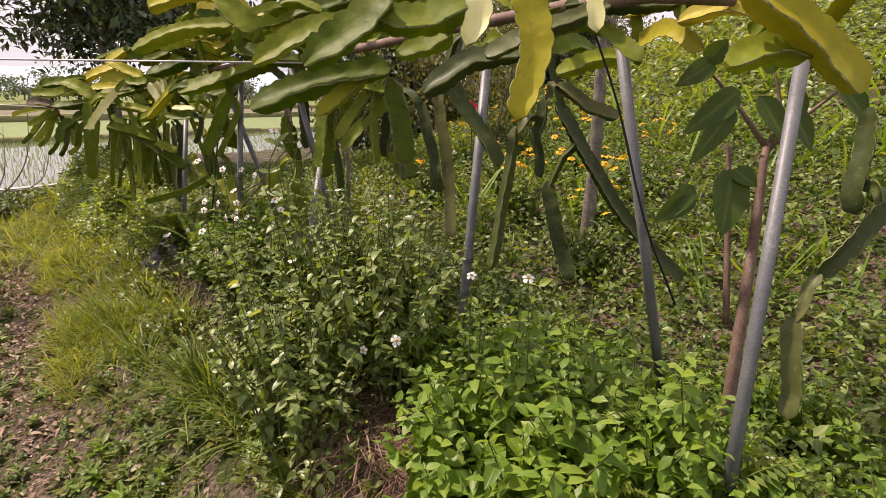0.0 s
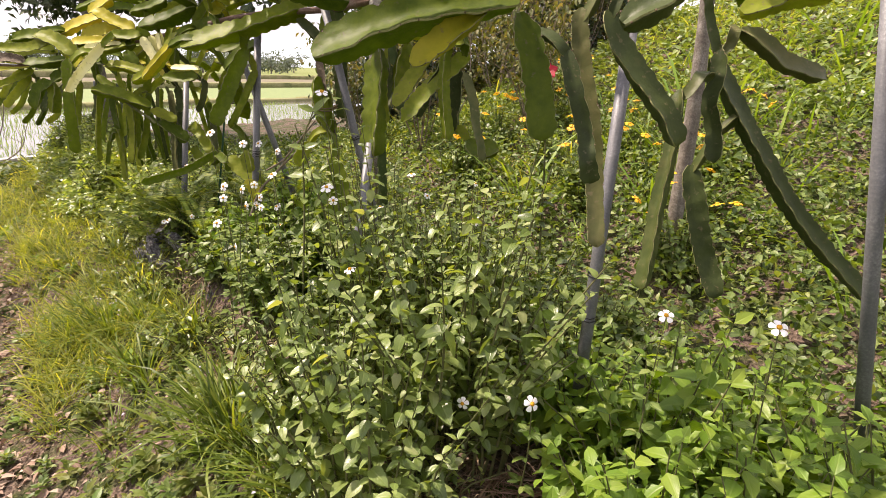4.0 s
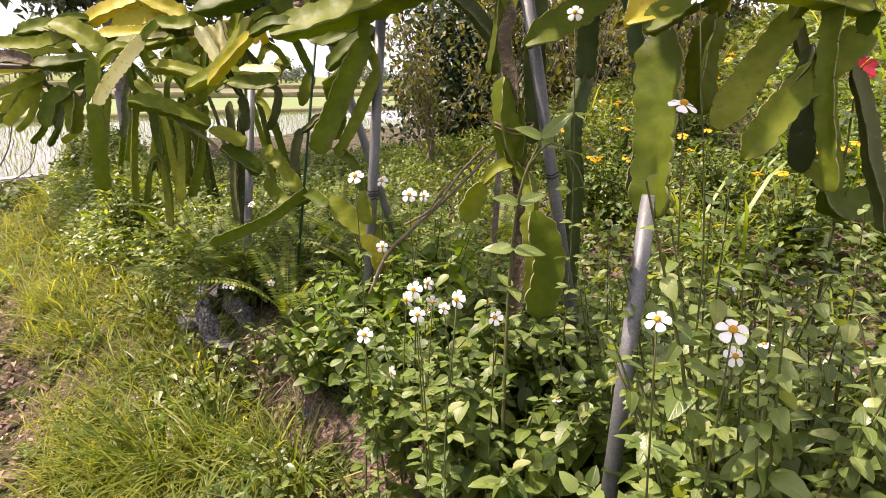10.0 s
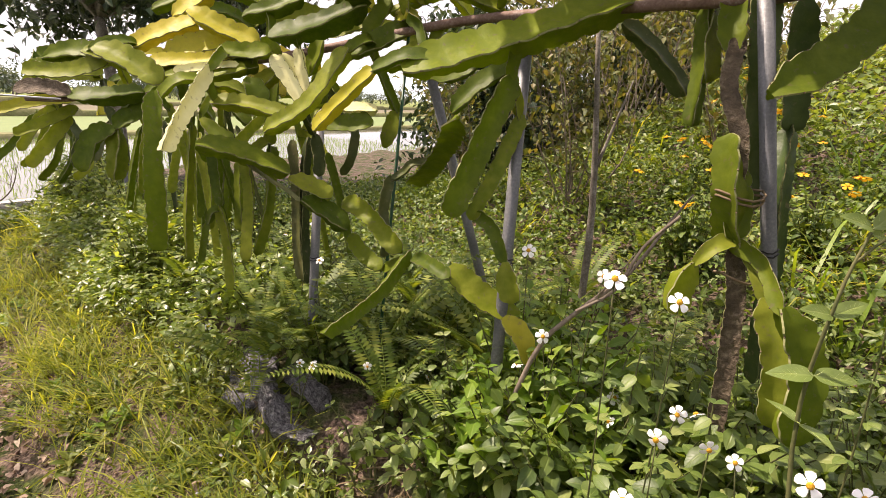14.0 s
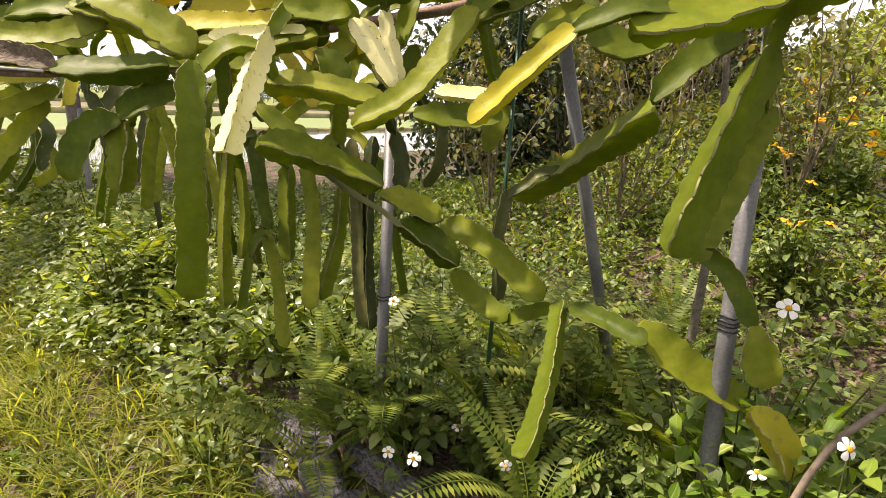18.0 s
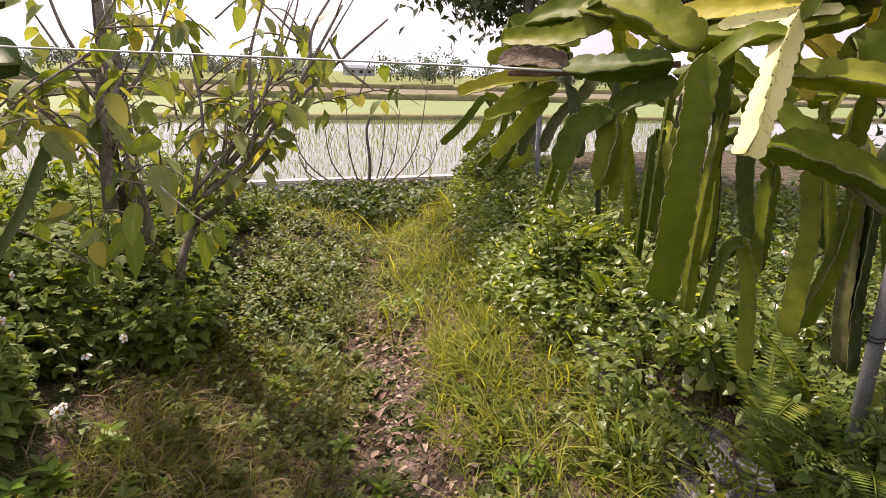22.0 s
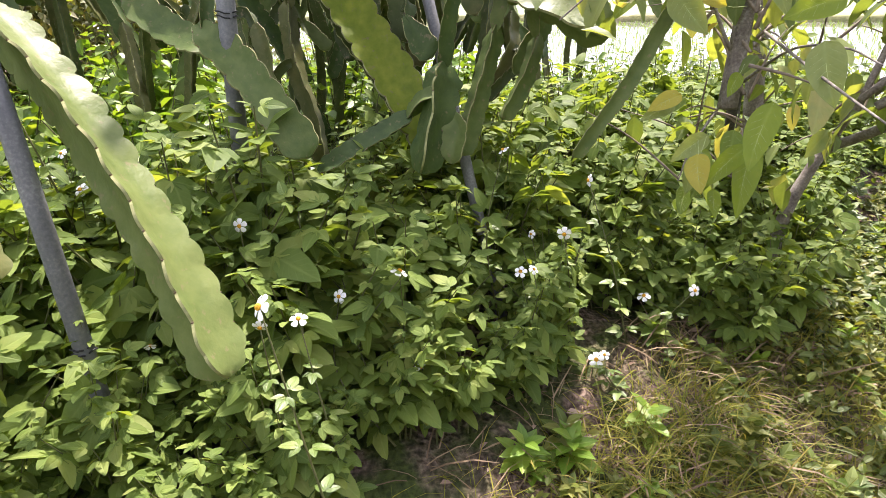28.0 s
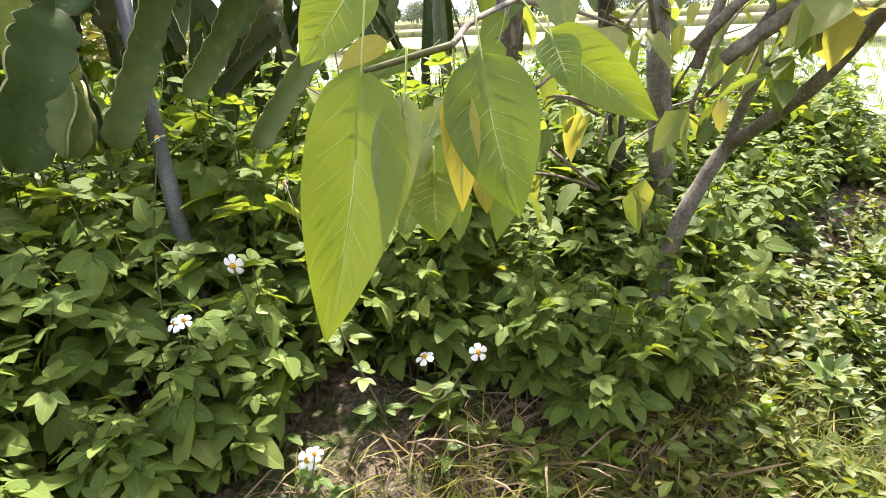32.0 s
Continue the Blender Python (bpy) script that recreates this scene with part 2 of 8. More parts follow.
M_DARKBARK = grained("dark_bark", [(0, (0.025, 0.022, 0.02)), (0.5, (0.07, 0.062, 0.055)), (1, (0.17, 0.15, 0.13))], 12, 0.9, 0, 0.8, 100)
M_TWIG = grained("dry_twig", [(0, (0.09, 0.07, 0.05)), (1, (0.27, 0.22, 0.17))], 20, 0.85, 0, 0.4)
M_STEEL = grained("galvanised_steel", [(0, (0.1, 0.104, 0.11)), (0.6, (0.17, 0.175, 0.183)), (1, (0.28, 0.285, 0.29))], 7, 0.5, 0.25, 0.15, 140)
M_GREENROD = grained("green_plastic_rod", [(0, (0.01, 0.045, 0.02)), (1, (0.02, 0.08, 0.035))], 12, 0.4, 0, 0.1)
M_RUST = grained("rusty_pipe", [(0, (0.09, 0.05, 0.035)), (0.6, (0.2, 0.13, 0.1)), (1, (0.3, 0.25, 0.22))], 12, 0.7, 0.2, 0.3, 120)
M_WIRE = grained("pale_wire", [(0, (0.3, 0.3, 0.3)), (1, (0.5, 0.5, 0.5))], 20, 0.5, 0.3, 0.1)
M_BLACK = grained("black_cable", [(0, (0.008, 0.008, 0.009)), (1, (0.02, 0.02, 0.022))], 20, 0.5, 0, 0.1)
M_ROCK = grained("grey_rock", [(0, (0.03, 0.028, 0.034)), (0.35, (0.12, 0.115, 0.13)), (0.65, (0.32, 0.315, 0.33)), (1, (0.56, 0.56, 0.56))], 9, 0.9, 0, 1.0, 30, 0.05)
M_CONCRETE = grained("weathered_concrete", [(0, (0.2, 0.2, 0.19)), (0.5, (0.4, 0.395, 0.38)), (1, (0.58, 0.57, 0.55))], 3, 0.9, 0, 0.5, 50)
M_PETAL = grained("white_petal", [(0, (0.7, 0.7, 0.66)), (1, (0.85, 0.85, 0.82))], 30, 0.55, 0, 0.15)
M_DISC = grained("yellow_disc", [(0, (0.45, 0.2, 0.01)), (1, (0.7, 0.4, 0.02))], 300, 0.7, 0, 0.8, 600, 0.002)
M_ORANGE = leafy("orange_petal", [(0, (0.75, 0.3, 0.01)), (1, (0.85, 0.5, 0.02))], 0.3, 0.5, (1, 1, 1))
M_RED = leafy("red_petal", [(0, (0.35, 0.01, 0.03)), (1, (0.6, 0.03, 0.06))], 0.3, 0.5, (1, 1, 1))
M_MAUVE = leafy("mauve_petal", [(0, (0.5, 0.45, 0.6)), (1, (0.7, 0.66, 0.78))], 0.3, 0.6, (1, 1, 1))
M_RICE = leafy("rice_seedling", [(0, (0.08, 0.16, 0.03)), (1, (0.2, 0.3, 0.07))], 0.4)
# far roofs and walls: the haze before them is put into their greys
M_FAR = grained("haze_toned_roof", [(0, (0.14, 0.16, 0.18)), (1, (0.22, 0.24, 0.27))], 1, 0.8, 0, 0.1)
M_FARWALL = grained("haze_toned_wall", [(0, (0.2, 0.22, 0.24)), (1, (0.34, 0.36, 0.37))], 1, 0.8, 0, 0.1)
# the hills' pale blue is painted haze
M_HILL = grained("haze_toned_hill", [(0, (0.42, 0.5, 0.58)), (1, (0.5, 0.58, 0.65))], 0.02, 1.0, 0, 0.0)


def cactus_material(name, stops, through_light):
    """Fleshy waxy stem: dull blotches, scars, light showing through the thin wings."""
    m, n, l, b = plain(name, 0.48)
    b.inputs["Specular IOR Level"].default_value = 0.22
    info = n.new("ShaderNodeObjectInfo")
    blotch, scar = noise_of(n, l, 9.0, 5.0), noise_of(n, l, 48.0, 4.0)
    a = n.new("ShaderNodeMath")
    a.operation = "MULTIPLY_ADD"
    a.inputs[1].default_value, a.inputs[2].default_value = 0.6, -0.2
    l.new(blotch.outputs["Fac"], a.inputs[0])
    s = n.new("ShaderNodeMath")
    s.operation = "MULTIPLY_ADD"
    s.inputs[1].default_value = 0.75
    l.new(info.outputs["Random"], s.inputs[0])
    l.new(a.outputs[0], s.inputs[2])
    speck = noise_of(n, l, 30.0, 4.0)
    s2 = n.new("ShaderNodeMath")
    s2.operation = "MULTIPLY_ADD"
    s2.inputs[1].default_value = 0.7
    l.new(speck.outputs["Fac"], s2.inputs[0])
    s3 = n.new("ShaderNodeMath")
    s3.operation = "SUBTRACT"
    s3.inputs[1].default_value = 0.35
    l.new(s.outputs[0], s3.inputs[0])
    l.new(s3.outputs[0], s2.inputs[2])
    r = ramp(n, stops)
    l.new(s2.outputs[0], r.inputs["Fac"])
    worn = n.new("ShaderNodeMapRange")
    worn.inputs["From Min"].default_value, worn.inputs["From Max"].default_value = 0.6, 0.7
    worn.inputs["To Max"].default_value = 0.5
    l.new(scar.outputs["Fac"], worn.inputs["Value"])
    c = n.new("ShaderNodeMix")
    c.data_type = "RGBA"
    c.inputs["B"].default_value = (0.22, 0.17, 0.1, 1)
    l.new(worn.outputs["Result"], c.inputs["Factor"])
    l.new(r.outputs["Color"], c.inputs["A"])
    l.new(c.outputs["Result"], b.inputs["Base Color"])
    tr = n.new("ShaderNodeBsdfTranslucent")
    l.new(c.outputs["Result"], tr.inputs["Color"])
    both = n.new("ShaderNodeMixShader")
    both.inputs["Fac"].default_value = through_light
    l.new(b.outputs["BSDF"], both.inputs[1])
    l.new(tr.outputs["BSDF"], both.inputs[2])
    l.new(both.outputs["Shader"], n["Material Output"].inputs["Surface"])
    bump(n, l, b, blotch.outputs["Fac"], 0.5, 0.01)
    return m


M_CACTUS = cactus_material("cactus_green", [(0.0, (0.08, 0.13, 0.012)), (0.5, (0.18, 0.24, 0.02)), (1.0, (0.36, 0.39, 0.045))], 0.52)
M_CACTUS_OLD = cactus_material("cactus_old", [(0.0, (0.028, 0.042, 0.012)), (0.5, (0.062, 0.085, 0.022)), (1.0, (0.14, 0.135, 0.05))], 0.12)
M_CACTUS_YELLOW = cactus_material("cactus_yellow", [(0.0, (0.33, 0.34, 0.025)), (0.5, (0.5, 0.45, 0.035)), (1.0, (0.68, 0.58, 0.12))], 0.4)
M_CACTUS_PALE = cactus_material("cactus_pale", [(0.0, (0.72, 0.7, 0.3)), (1.0, (0.9, 0.87, 0.5))], 0.25)
# brighter lime copy: light from behind the stems is put into the colour
M_CACTUS_LIME = cactus_material("cactus_back_lit_tone", [(0.0, (0.13, 0.19, 0.012)), (0.5, (0.22, 0.28, 0.018)), (1.0, (0.4, 0.42, 0.05))], 0.52)
# darker copy of the cactus green, shade painted in for the stems under cover
M_CACTUS_DARK = cactus_material("cactus_shade_toned", [(0.0, (0.038, 0.068, 0.02)), (0.5, (0.08, 0.12, 0.03)), (1.0, (0.15, 0.185, 0.055))], 0.18)
M_ROT = grained("rotted_cactus", [(0, (0.035, 0.026, 0.018)), (0.6, (0.105, 0.08, 0.052)), (1, (0.25, 0.2, 0.14))], 14, 0.8, 0, 0.8, 60, 0.01)
M_CORK = grained("corky_cactus_skin", [(0, (0.16, 0.14, 0.12)), (0.5, (0.36, 0.33, 0.3)), (1, (0.52, 0.5, 0.46))], 16, 0.85, 0, 0.7, 70, 0.008)
M_SPINE = grained("cactus_margin", [(0, (0.13, 0.14, 0.05)), (1, (0.27, 0.27, 0.12))], 30, 0.7, 0, 0.2)
CACTI = {"g": M_CACTUS, "o": M_CACTUS_OLD, "y": M_CACTUS_YELLOW, "p": M_CACTUS_PALE, "l": M_CACTUS_LIME, "d": M_CACTUS_DARK, "r": M_ROT, "k": M_CORK}


def water_material():
    m, n, l, b = plain("paddy_water", 0.06)
    b.inputs["Base Color"].default_value = (0.16, 0.16, 0.13, 1)
    b.inputs["IOR"].default_value = 1.33
    b.inputs["Specular IOR Level"].default_value = 0.9
    w = noise_of(n, l, 1.6, 3.0)
    bump(n, l, b, w.outputs["Fac"], 0.12, 0.03)
    return m


M_WATER = water_material()


def ground_material():
    """Trodden soil with litter, a green bloom of moss and short growth, and fields far off."""
    m, n, l, b = plain("garden_ground", 0.95)
    geo = n.new("ShaderNodeNewGeometry")
    coarse, mid, fine = n.new("ShaderNodeTexNoise"), n.new("ShaderNodeTexNoise"), n.new("ShaderNodeTexNoise")
    for one, s in ((coarse, 0.9), (mid, 7.0), (fine, 70.0)):
        one.inputs["Scale"].default_value, one.inputs["Detail"].default_value = s, 5.0
        l.new(geo.outputs["Position"], one.inputs["Vector"])
    soil = ramp(n, [(0.25, (0.03, 0.02, 0.014)), (0.45, (0.095, 0.066, 0.05)), (0.6, (0.19, 0.135, 0.103)), (0.8, (0.31, 0.24, 0.19))])
    l.new(fine.outputs["Fac"], soil.inputs["Fac"])
    moss = ramp(n, [(0.3, (0.022, 0.036, 0.007)), (0.7, (0.07, 0.09, 0.018))])
    l.new(fine.outputs["Fac"], moss.inputs["Fac"])
    where = n.new("ShaderNodeMapRange")
    where.inputs["From Min"].default_value, where.inputs["From Max"].default_value = 0.44, 0.58
    l.new(mid.outputs["Fac"], where.inputs["Value"])
    near = n.new("ShaderNodeMix")
    near.data_type = "RGBA"
    l.new(where.outputs["Result"], near.inputs["Factor"])
    l.new(soil.outputs["Color"], near.inputs["A"])
    l.new(moss.outputs["Color"], near.inputs["B"])
    field = ramp(n, [(0.3, (0.09, 0.13, 0.03)), (0.55, (0.17, 0.2, 0.06)), (0.75, (0.24, 0.22, 0.11))])
    l.new(coarse.outputs["Fac"], field.inputs["Fac"])
    away = n.new("ShaderNodeVectorMath")
    away.operation = "DISTANCE"
    away.inputs[1].default_value = (-3, 4, 0)
    l.new(geo.outputs["Position"], away.inputs[0])
    far = n.new("ShaderNodeMapRange")
    far.inputs["From Min"].default_value, far.inputs["From Max"].default_value = 14.0, 24.0
    l.new(away.outputs["Value"], far.inputs["Value"])
    allof = n.new("ShaderNodeMix")
    allof.data_type = "RGBA"
    l.new(far.outputs["Result"], allof.inputs["Factor"])
    l.new(near.outputs["Result"], allof.inputs["A"])
    l.new(field.outputs["Color"], allof.inputs["B"])
    l.new(allof.outputs["Result"], b.inputs["Base Color"])
    bump(n, l, b, fine.outputs["Fac"], 1.0, 0.03)
    return m


M_GROUND = ground_material()

# ---- plan: a runs along the path, b across it to its right ----
ALONG = Vector((-0.58, 0.81, 0)).normalized()
ACROSS = Vector((ALONG.y, -ALONG.x, 0))
KERB_N = Vector((-0.816, 0.578, 0)).normalized()
KERB_T = Vector((KERB_N.y, -KERB_N.x, 0))
KERB_AT = 13.45
rng = np.random.default_rng(7)


def smooth(lo, hi, v):
    t = np.clip((np.asarray(v, float) - lo) / (hi - lo), 0, 1)
    return t * t * (3 - 2 * t)


def lumps(x, y):
    return 0.018 * np.sin(2.9 * x + 1.3 * y) + 0.014 * np.sin(5.3 * y - 3.1 * x + 1) + 0.008 * np.sin(11.7 * x + 8.3 * y) + 0.006 * np.sin(17 * y - 13 * x)


def height(x, y):
    """The lie of the land, for numbers or arrays."""
    x, y = np.asarray(x, float), np.asarray(y, float)
    a, b = x * ALONG.x + y * ALONG.y, x * ACROSS.x + y * ACROSS.y
    k = x * KERB_N.x + y * KERB_N.y
    edge = 0.82 + 0.07 * np.sin(2.1 * a) + 0.04 * np.sin(5.3 * a + 1)
    left = -1.62 + 0.08 * np.sin(1.7 * a)
    z = 0.2 * smooth(edge, edge + 0.2, b) + 0.08 * smooth(-left, -left + 0.4, -b)
    z = z + FLOOR * (1 - smooth(-0.35, 0.82, b)) * (1 - smooth(0.4, 1.7, -b)) - 0.12 * smooth(6.4, 7.4, a) * smooth(0.9, 1.5, -b)
    z = z + np.minimum(0.36 * np.maximum(b - 2.7, 0), 3.0) * (1 - smooth(6.0, 10.0, a))
    fade = smooth(KERB_AT - 3.2 + 2.0 * smooth(0.5, 1.0, b), KERB_AT - 1.4 + 1.1 * smooth(0.5, 1.0, b), k)
    z = z * (1 - fade) + FLOOR * fade + lumps(x, y) * (1 - smooth(30, 60, np.hypot(x, y)))
    return np.where(k > KERB_AT + 0.15, -0.9 + 0.3 * smooth(84, 86, k), z)


def at(a, b, up=0.0):
    p = ALONG * a + ACROSS * b
    return Vector((p.x, p.y, float(height(p.x, p.y)) + up))


# ---- building blocks ----
def mesh_of(name, verts, loops, sizes, material, smooth_shade=True):
    """A mesh from arrays: corner numbers face after face, and how many corners each face has."""
    me = bpy.data.meshes.new(name)
    verts, loops, sizes = np.asarray(verts, np.float32), np.asarray(loops, np.int32), np.asarray(sizes, np.int32)
    me.vertices.add(len(verts))
    me.vertices.foreach_set("co", verts.ravel())
    me.loops.add(len(loops))
    me.loops.foreach_set("vertex_index", loops)
    me.polygons.add(len(sizes))
    me.polygons.foreach_set("loop_start", np.r_[0, np.cumsum(sizes)[:-1]].astype(np.int32))
    me.polygons.foreach_set("use_smooth", np.full(len(sizes), smooth_shade))
    me.update(calc_edges=True)
    for one in material if isinstance(material, (list, tuple)) else [material]:
        me.materials.append(one)
    return me


class Heap:
    """Gathers small pieces into one mesh."""

    def __init__(self):
        self.v, self.l, self.s, self.n, self.u = [], [], [], 0, []

    def put(self, verts, faces):
        self.v.append(np.asarray(verts, float))
        self.u.append(np.zeros((len(verts), 3)))
        for f in faces:
            self.l.extend(i + self.n for i in f)
            self.s.append(len(f))
        self.n += len(verts)

    def scatter(self, template, places, turns, scales):
        """Many copies of a template (verts, faces): places n x 3, turns n x 3 x 3, scales n or n x 3."""
        v, faces = template[:2]
        scales = np.asarray(scales, float)
        scales = scales[:, None, None] if scales.ndim == 1 else scales[:, None, :]
        out = np.einsum("nij,nvj->nvi", turns, v[None] * scales) + places[:, None]
        flat, sizes = np.array([i for f in faces for i in f]), [len(f) for f in faces]
        self.v.append(out.reshape(-1, 3))
        self.u.append(np.tile(template[2] if len(template) > 2 else np.zeros((len(v), 3)), (len(places), 1)))
        self.l.extend((flat[None] + self.n + np.arange(len(places))[:, None] * len(v)).ravel().tolist())
        self.s.extend(sizes * len(places))
        self.n += len(v) * len(places)

    def mesh(self, name, material, smooth_shade=True):
        me = mesh_of(name, np.concatenate(self.v), self.l, self.s, material, smooth_shade)
        u = np.concatenate(self.u)
        if u.any():
            me.attributes.new("rib", "FLOAT_VECTOR", "POINT").data.foreach_set("vector", u.astype(np.float32).ravel())
        return me


def turns_of(yaw, pitch, roll):
    """Turn matrices: y is the leaf's length, z its upper side; pitch lifts the tip, yaw turns it about the upright."""
    cy, sy, cp, sp, cr, sr = np.cos(yaw), np.sin(yaw), np.cos(pitch), np.sin(pitch), np.cos(roll), np.sin(roll)
    o, i = np.zeros_like(cy), np.ones_like(cy)
    rz = np.stack([np.stack([cy, -sy, o], -1), np.stack([sy, cy, o], -1), np.stack([o, o, i], -1)], -2)
    rx = np.stack([np.stack([i, o, o], -1), np.stack([o, cp, -sp], -1), np.stack([o, sp, cp], -1)], -2)
    ry = np.stack([np.stack([cr, o, sr], -1), np.stack([o, i, o], -1), np.stack([-sr, o, cr], -1)], -2)
    return rz @ rx @ ry


def leaf(width=0.5, droop=0.12, fold=0.1, points=3, tip=1.0, teeth=0.0):
    """A leaf one long along y, folded at its midrib, drooping to the tip; rib tells midrib from edge."""
    v, faces, rib = [], [], []
    for i in range(points + 2):
        t = i / (points + 1)
        if points > 2:
            t = 0.6 * 0.5 * (1 - math.cos(math.pi * t)) + 0.4 * t
        w = width / 2 * (math.sin(math.pi * t ** 0.72) ** 0.7 if 0 < i < points + 1 else 0)
        if i == points:
            w *= tip
        w *= 1 + teeth * (-1) ** i
        z = -droop * t * t
        if 0 < i < points + 1:
            v += [(-w, t, z + fold * w * 2 + 0.3 * teeth * w), (0, t, z), (w, t, z + fold * w * 2 - 0.3 * teeth * w)]
            rib += [(0, t, 0), (1, t, 0), (0, t, 0)]
        else:
            v.append((0, t, z))
            rib.append((1, t, 0))
    for i in range(points - 1):
        k = 1 + 3 * i
        faces += [(k + 1, k + 4, k + 3, k), (k + 2, k + 5, k + 4, k + 1)]
    e = len(v) - 1
    faces += [(0, 2, 1), (0, 3, 2), (e, e - 3, e - 2), (e, e - 2, e - 1)]
    return np.array(v), faces, np.array(rib, float)


def trifoliate(**kw):
    v, f, rib = leaf(**kw)
    all_v, all_f = [], []
    for turn, size, base in ((0, 1.0, 0.38), (1.05, 0.72, 0.3), (-1.05, 0.72, 0.3)):
        c, s = math.cos(turn), math.sin(turn)
        w = v * size
        w = np.stack([c * w[:, 0] - s * w[:, 1], s * w[:, 0] + c * w[:, 1] + base, w[:, 2]], 1)
        all_f += [tuple(i + len(all_v) for i in one) for one in f]
        all_v += w.tolist()
    return np.array(all_v), all_f, np.tile(rib, (3, 1))


def blade(bend=0.35, width=0.06):
    v = []
    for t in (0, 0.35, 0.7):
        w = width / 2 * (1 - 0.35 * t)
        v += [(-w, t - 0.1 * bend * t, -bend * t * t), (w, t - 0.1 * bend * t, -bend * t * t)]
    v.append((0, 1 - 0.25 * bend, -bend * 1.1))
    return np.array(v), [(0, 1, 3, 2), (2, 3, 5, 4), (4, 5, 6)]


def curve_points(points, steps):
    """A smooth line through the points, with steps pieces between each two."""
    p = [Vector(q) for q in points]
    p = [p[0] * 2 - p[1]] + p + [p[-1] * 2 - p[-2]]
    out = []
    for i in range(1, len(p) - 2):
        for k in range(steps):
            t = k / steps
            out.append(0.5 * ((2 * p[i]) + (p[i + 1] - p[i - 1]) * t + (2 * p[i - 1] - 5 * p[i] + 4 * p[i + 1] - p[i + 2]) * t * t + (3 * p[i] - p[i - 1] - 3 * p[i + 1] + p[i + 2]) * t ** 3))
    return out + [p[-2]]


def tube(heap, points, radii, sides=6, steps=4, caps=True):
    """A round rod through the points, its radius given at each."""
    line = curve_points(points, steps)
    r = np.interp(np.linspace(0, 1, len(line)), np.linspace(0, 1, len(radii)), radii)
    v, faces = [], []
    side = None
    for i, p in enumerate(line):
        d = (line[min(i + 1, len(line) - 1)] - line[max(i - 1, 0)]).normalized()
        side = (d.orthogonal() if side is None else side - d * side.dot(d)).normalized()
        other = d.cross(side)
        v += [p + (side * math.cos(2 * math.pi * k / sides) + other * math.sin(2 * math.pi * k / sides)) * r[i] for k in range(sides)]
    for i in range(len(line) - 1):
        for k in range(sides):
            faces.append((i * sides + k, i * sides + (k + 1) % sides, (i + 1) * sides + (k + 1) % sides, (i + 1) * sides + k))
    if caps:
        faces += [tuple(range(sides))[::-1], tuple((len(line) - 1) * sides + k for k in range(sides))]
    heap.put([tuple(q) for q in v], faces)


def part(name, me, parent, label="", m=None):
    ob = new(name, me)
    ob.parent = parent
    if m is not None:
        ob.matrix_basis = m
    return tagged(ob, label)


def thing(name, place, label, category, group="", kind=""):
    ob = new(name)
    ob.location = place
    ob.empty_display_size = 0.1
    return tagged(ob, label, category, group, kind)


def rod(name, points, radii, material, parent, label="", sides=8, steps=3):
    h = Heap()
    base = Vector(parent.location) if parent else Vector()
    tube(h, [Vector(p) - base for p in points], radii, sides, steps)
    me = h.mesh(name, material)
    return part(name, me, parent, label) if parent else new(name, me)


# ---- the land ----
def build_ground():
    s = np.linspace(-1, 1, 321)
    d = 9.5 * s + 26 * s ** 5 + 2400 * s ** 15
    gx, gy = np.meshgrid(-3 + d, 4.5 + d, indexing="ij")
    v = np.stack([gx, gy, height(gx, gy)], -1).reshape(-1, 3)
    n = len(s)
    i, j = np.meshgrid(np.arange(n - 1), np.arange(n - 1), indexing="ij")
    k = (i * n + j).ravel()
    loops = np.stack([k, k + n, k + n + 1, k + 1], -1).ravel()
    return tagged(new("ground", mesh_of("ground", v, loops, np.full(len(k), 4), M_GROUND)), "trodden garden soil with moss, litter and short weeds", "ground", kind="structure")


build_ground()


def slab(heap, k0, k1, t0, t1, z0, z1, steps=1, wobble=0.0):
    """A long block lying along the kerb line."""
    for i in range(steps):
        lo, hi = t0 + (t1 - t0) * i / steps, t0 + (t1 - t0) * (i + 1) / steps - (0.006 if steps > 1 else 0)
        w = wobble * math.sin(i * 2.7)
        v = [KERB_N * k + KERB_T * t + Vector((0, 0, z)) for z in (z0, z1 + w) for k, t in ((k0, lo), (k1, lo), (k1, hi), (k0, hi))]
        heap.put([tuple(q) for q in v], [(3, 2, 1, 0), (4, 5, 6, 7), (0, 1, 5, 4), (1, 2, 6, 5), (2, 3, 7, 6), (3, 0, 4, 7)])


def kerb_piece(length):
    bm = bmesh.new()
    bmesh.ops.create_cube(bm, size=1.0)
    bmesh.ops.scale(bm, vec=(0.26, length - 0.012, 0.3), verts=bm.verts)
    bmesh.ops.bevel(bm, geom=bm.edges, offset=0.025, segments=2, affect="EDGES")
    me = bpy.data.meshes.new("kerb_block")
    bm.to_mesh(me)
    bm.free()
    me.materials.append(M_CONCRETE)
    return me


kerb = thing("kerb", KERB_N * KERB_AT, "low weathered grey concrete kerb along the rice paddy", "kerb", kind="structure")
kerb_mesh = kerb_piece(2.4)
kerb_turn = math.atan2(KERB_T.y, KERB_T.x) - math.pi / 2
for i in range(16):
    spot = KERB_T * (-19 + 2.4 * i)
    part("kerb_block", kerb_mesh, kerb, m=Matrix.Translation((spot.x, spot.y, -0.46 + 0.008 * math.sin(i * 2.3))) @ Matrix.Rotation(kerb_turn + 0.006 * math.sin(i * 1.7), 4, "Z"))

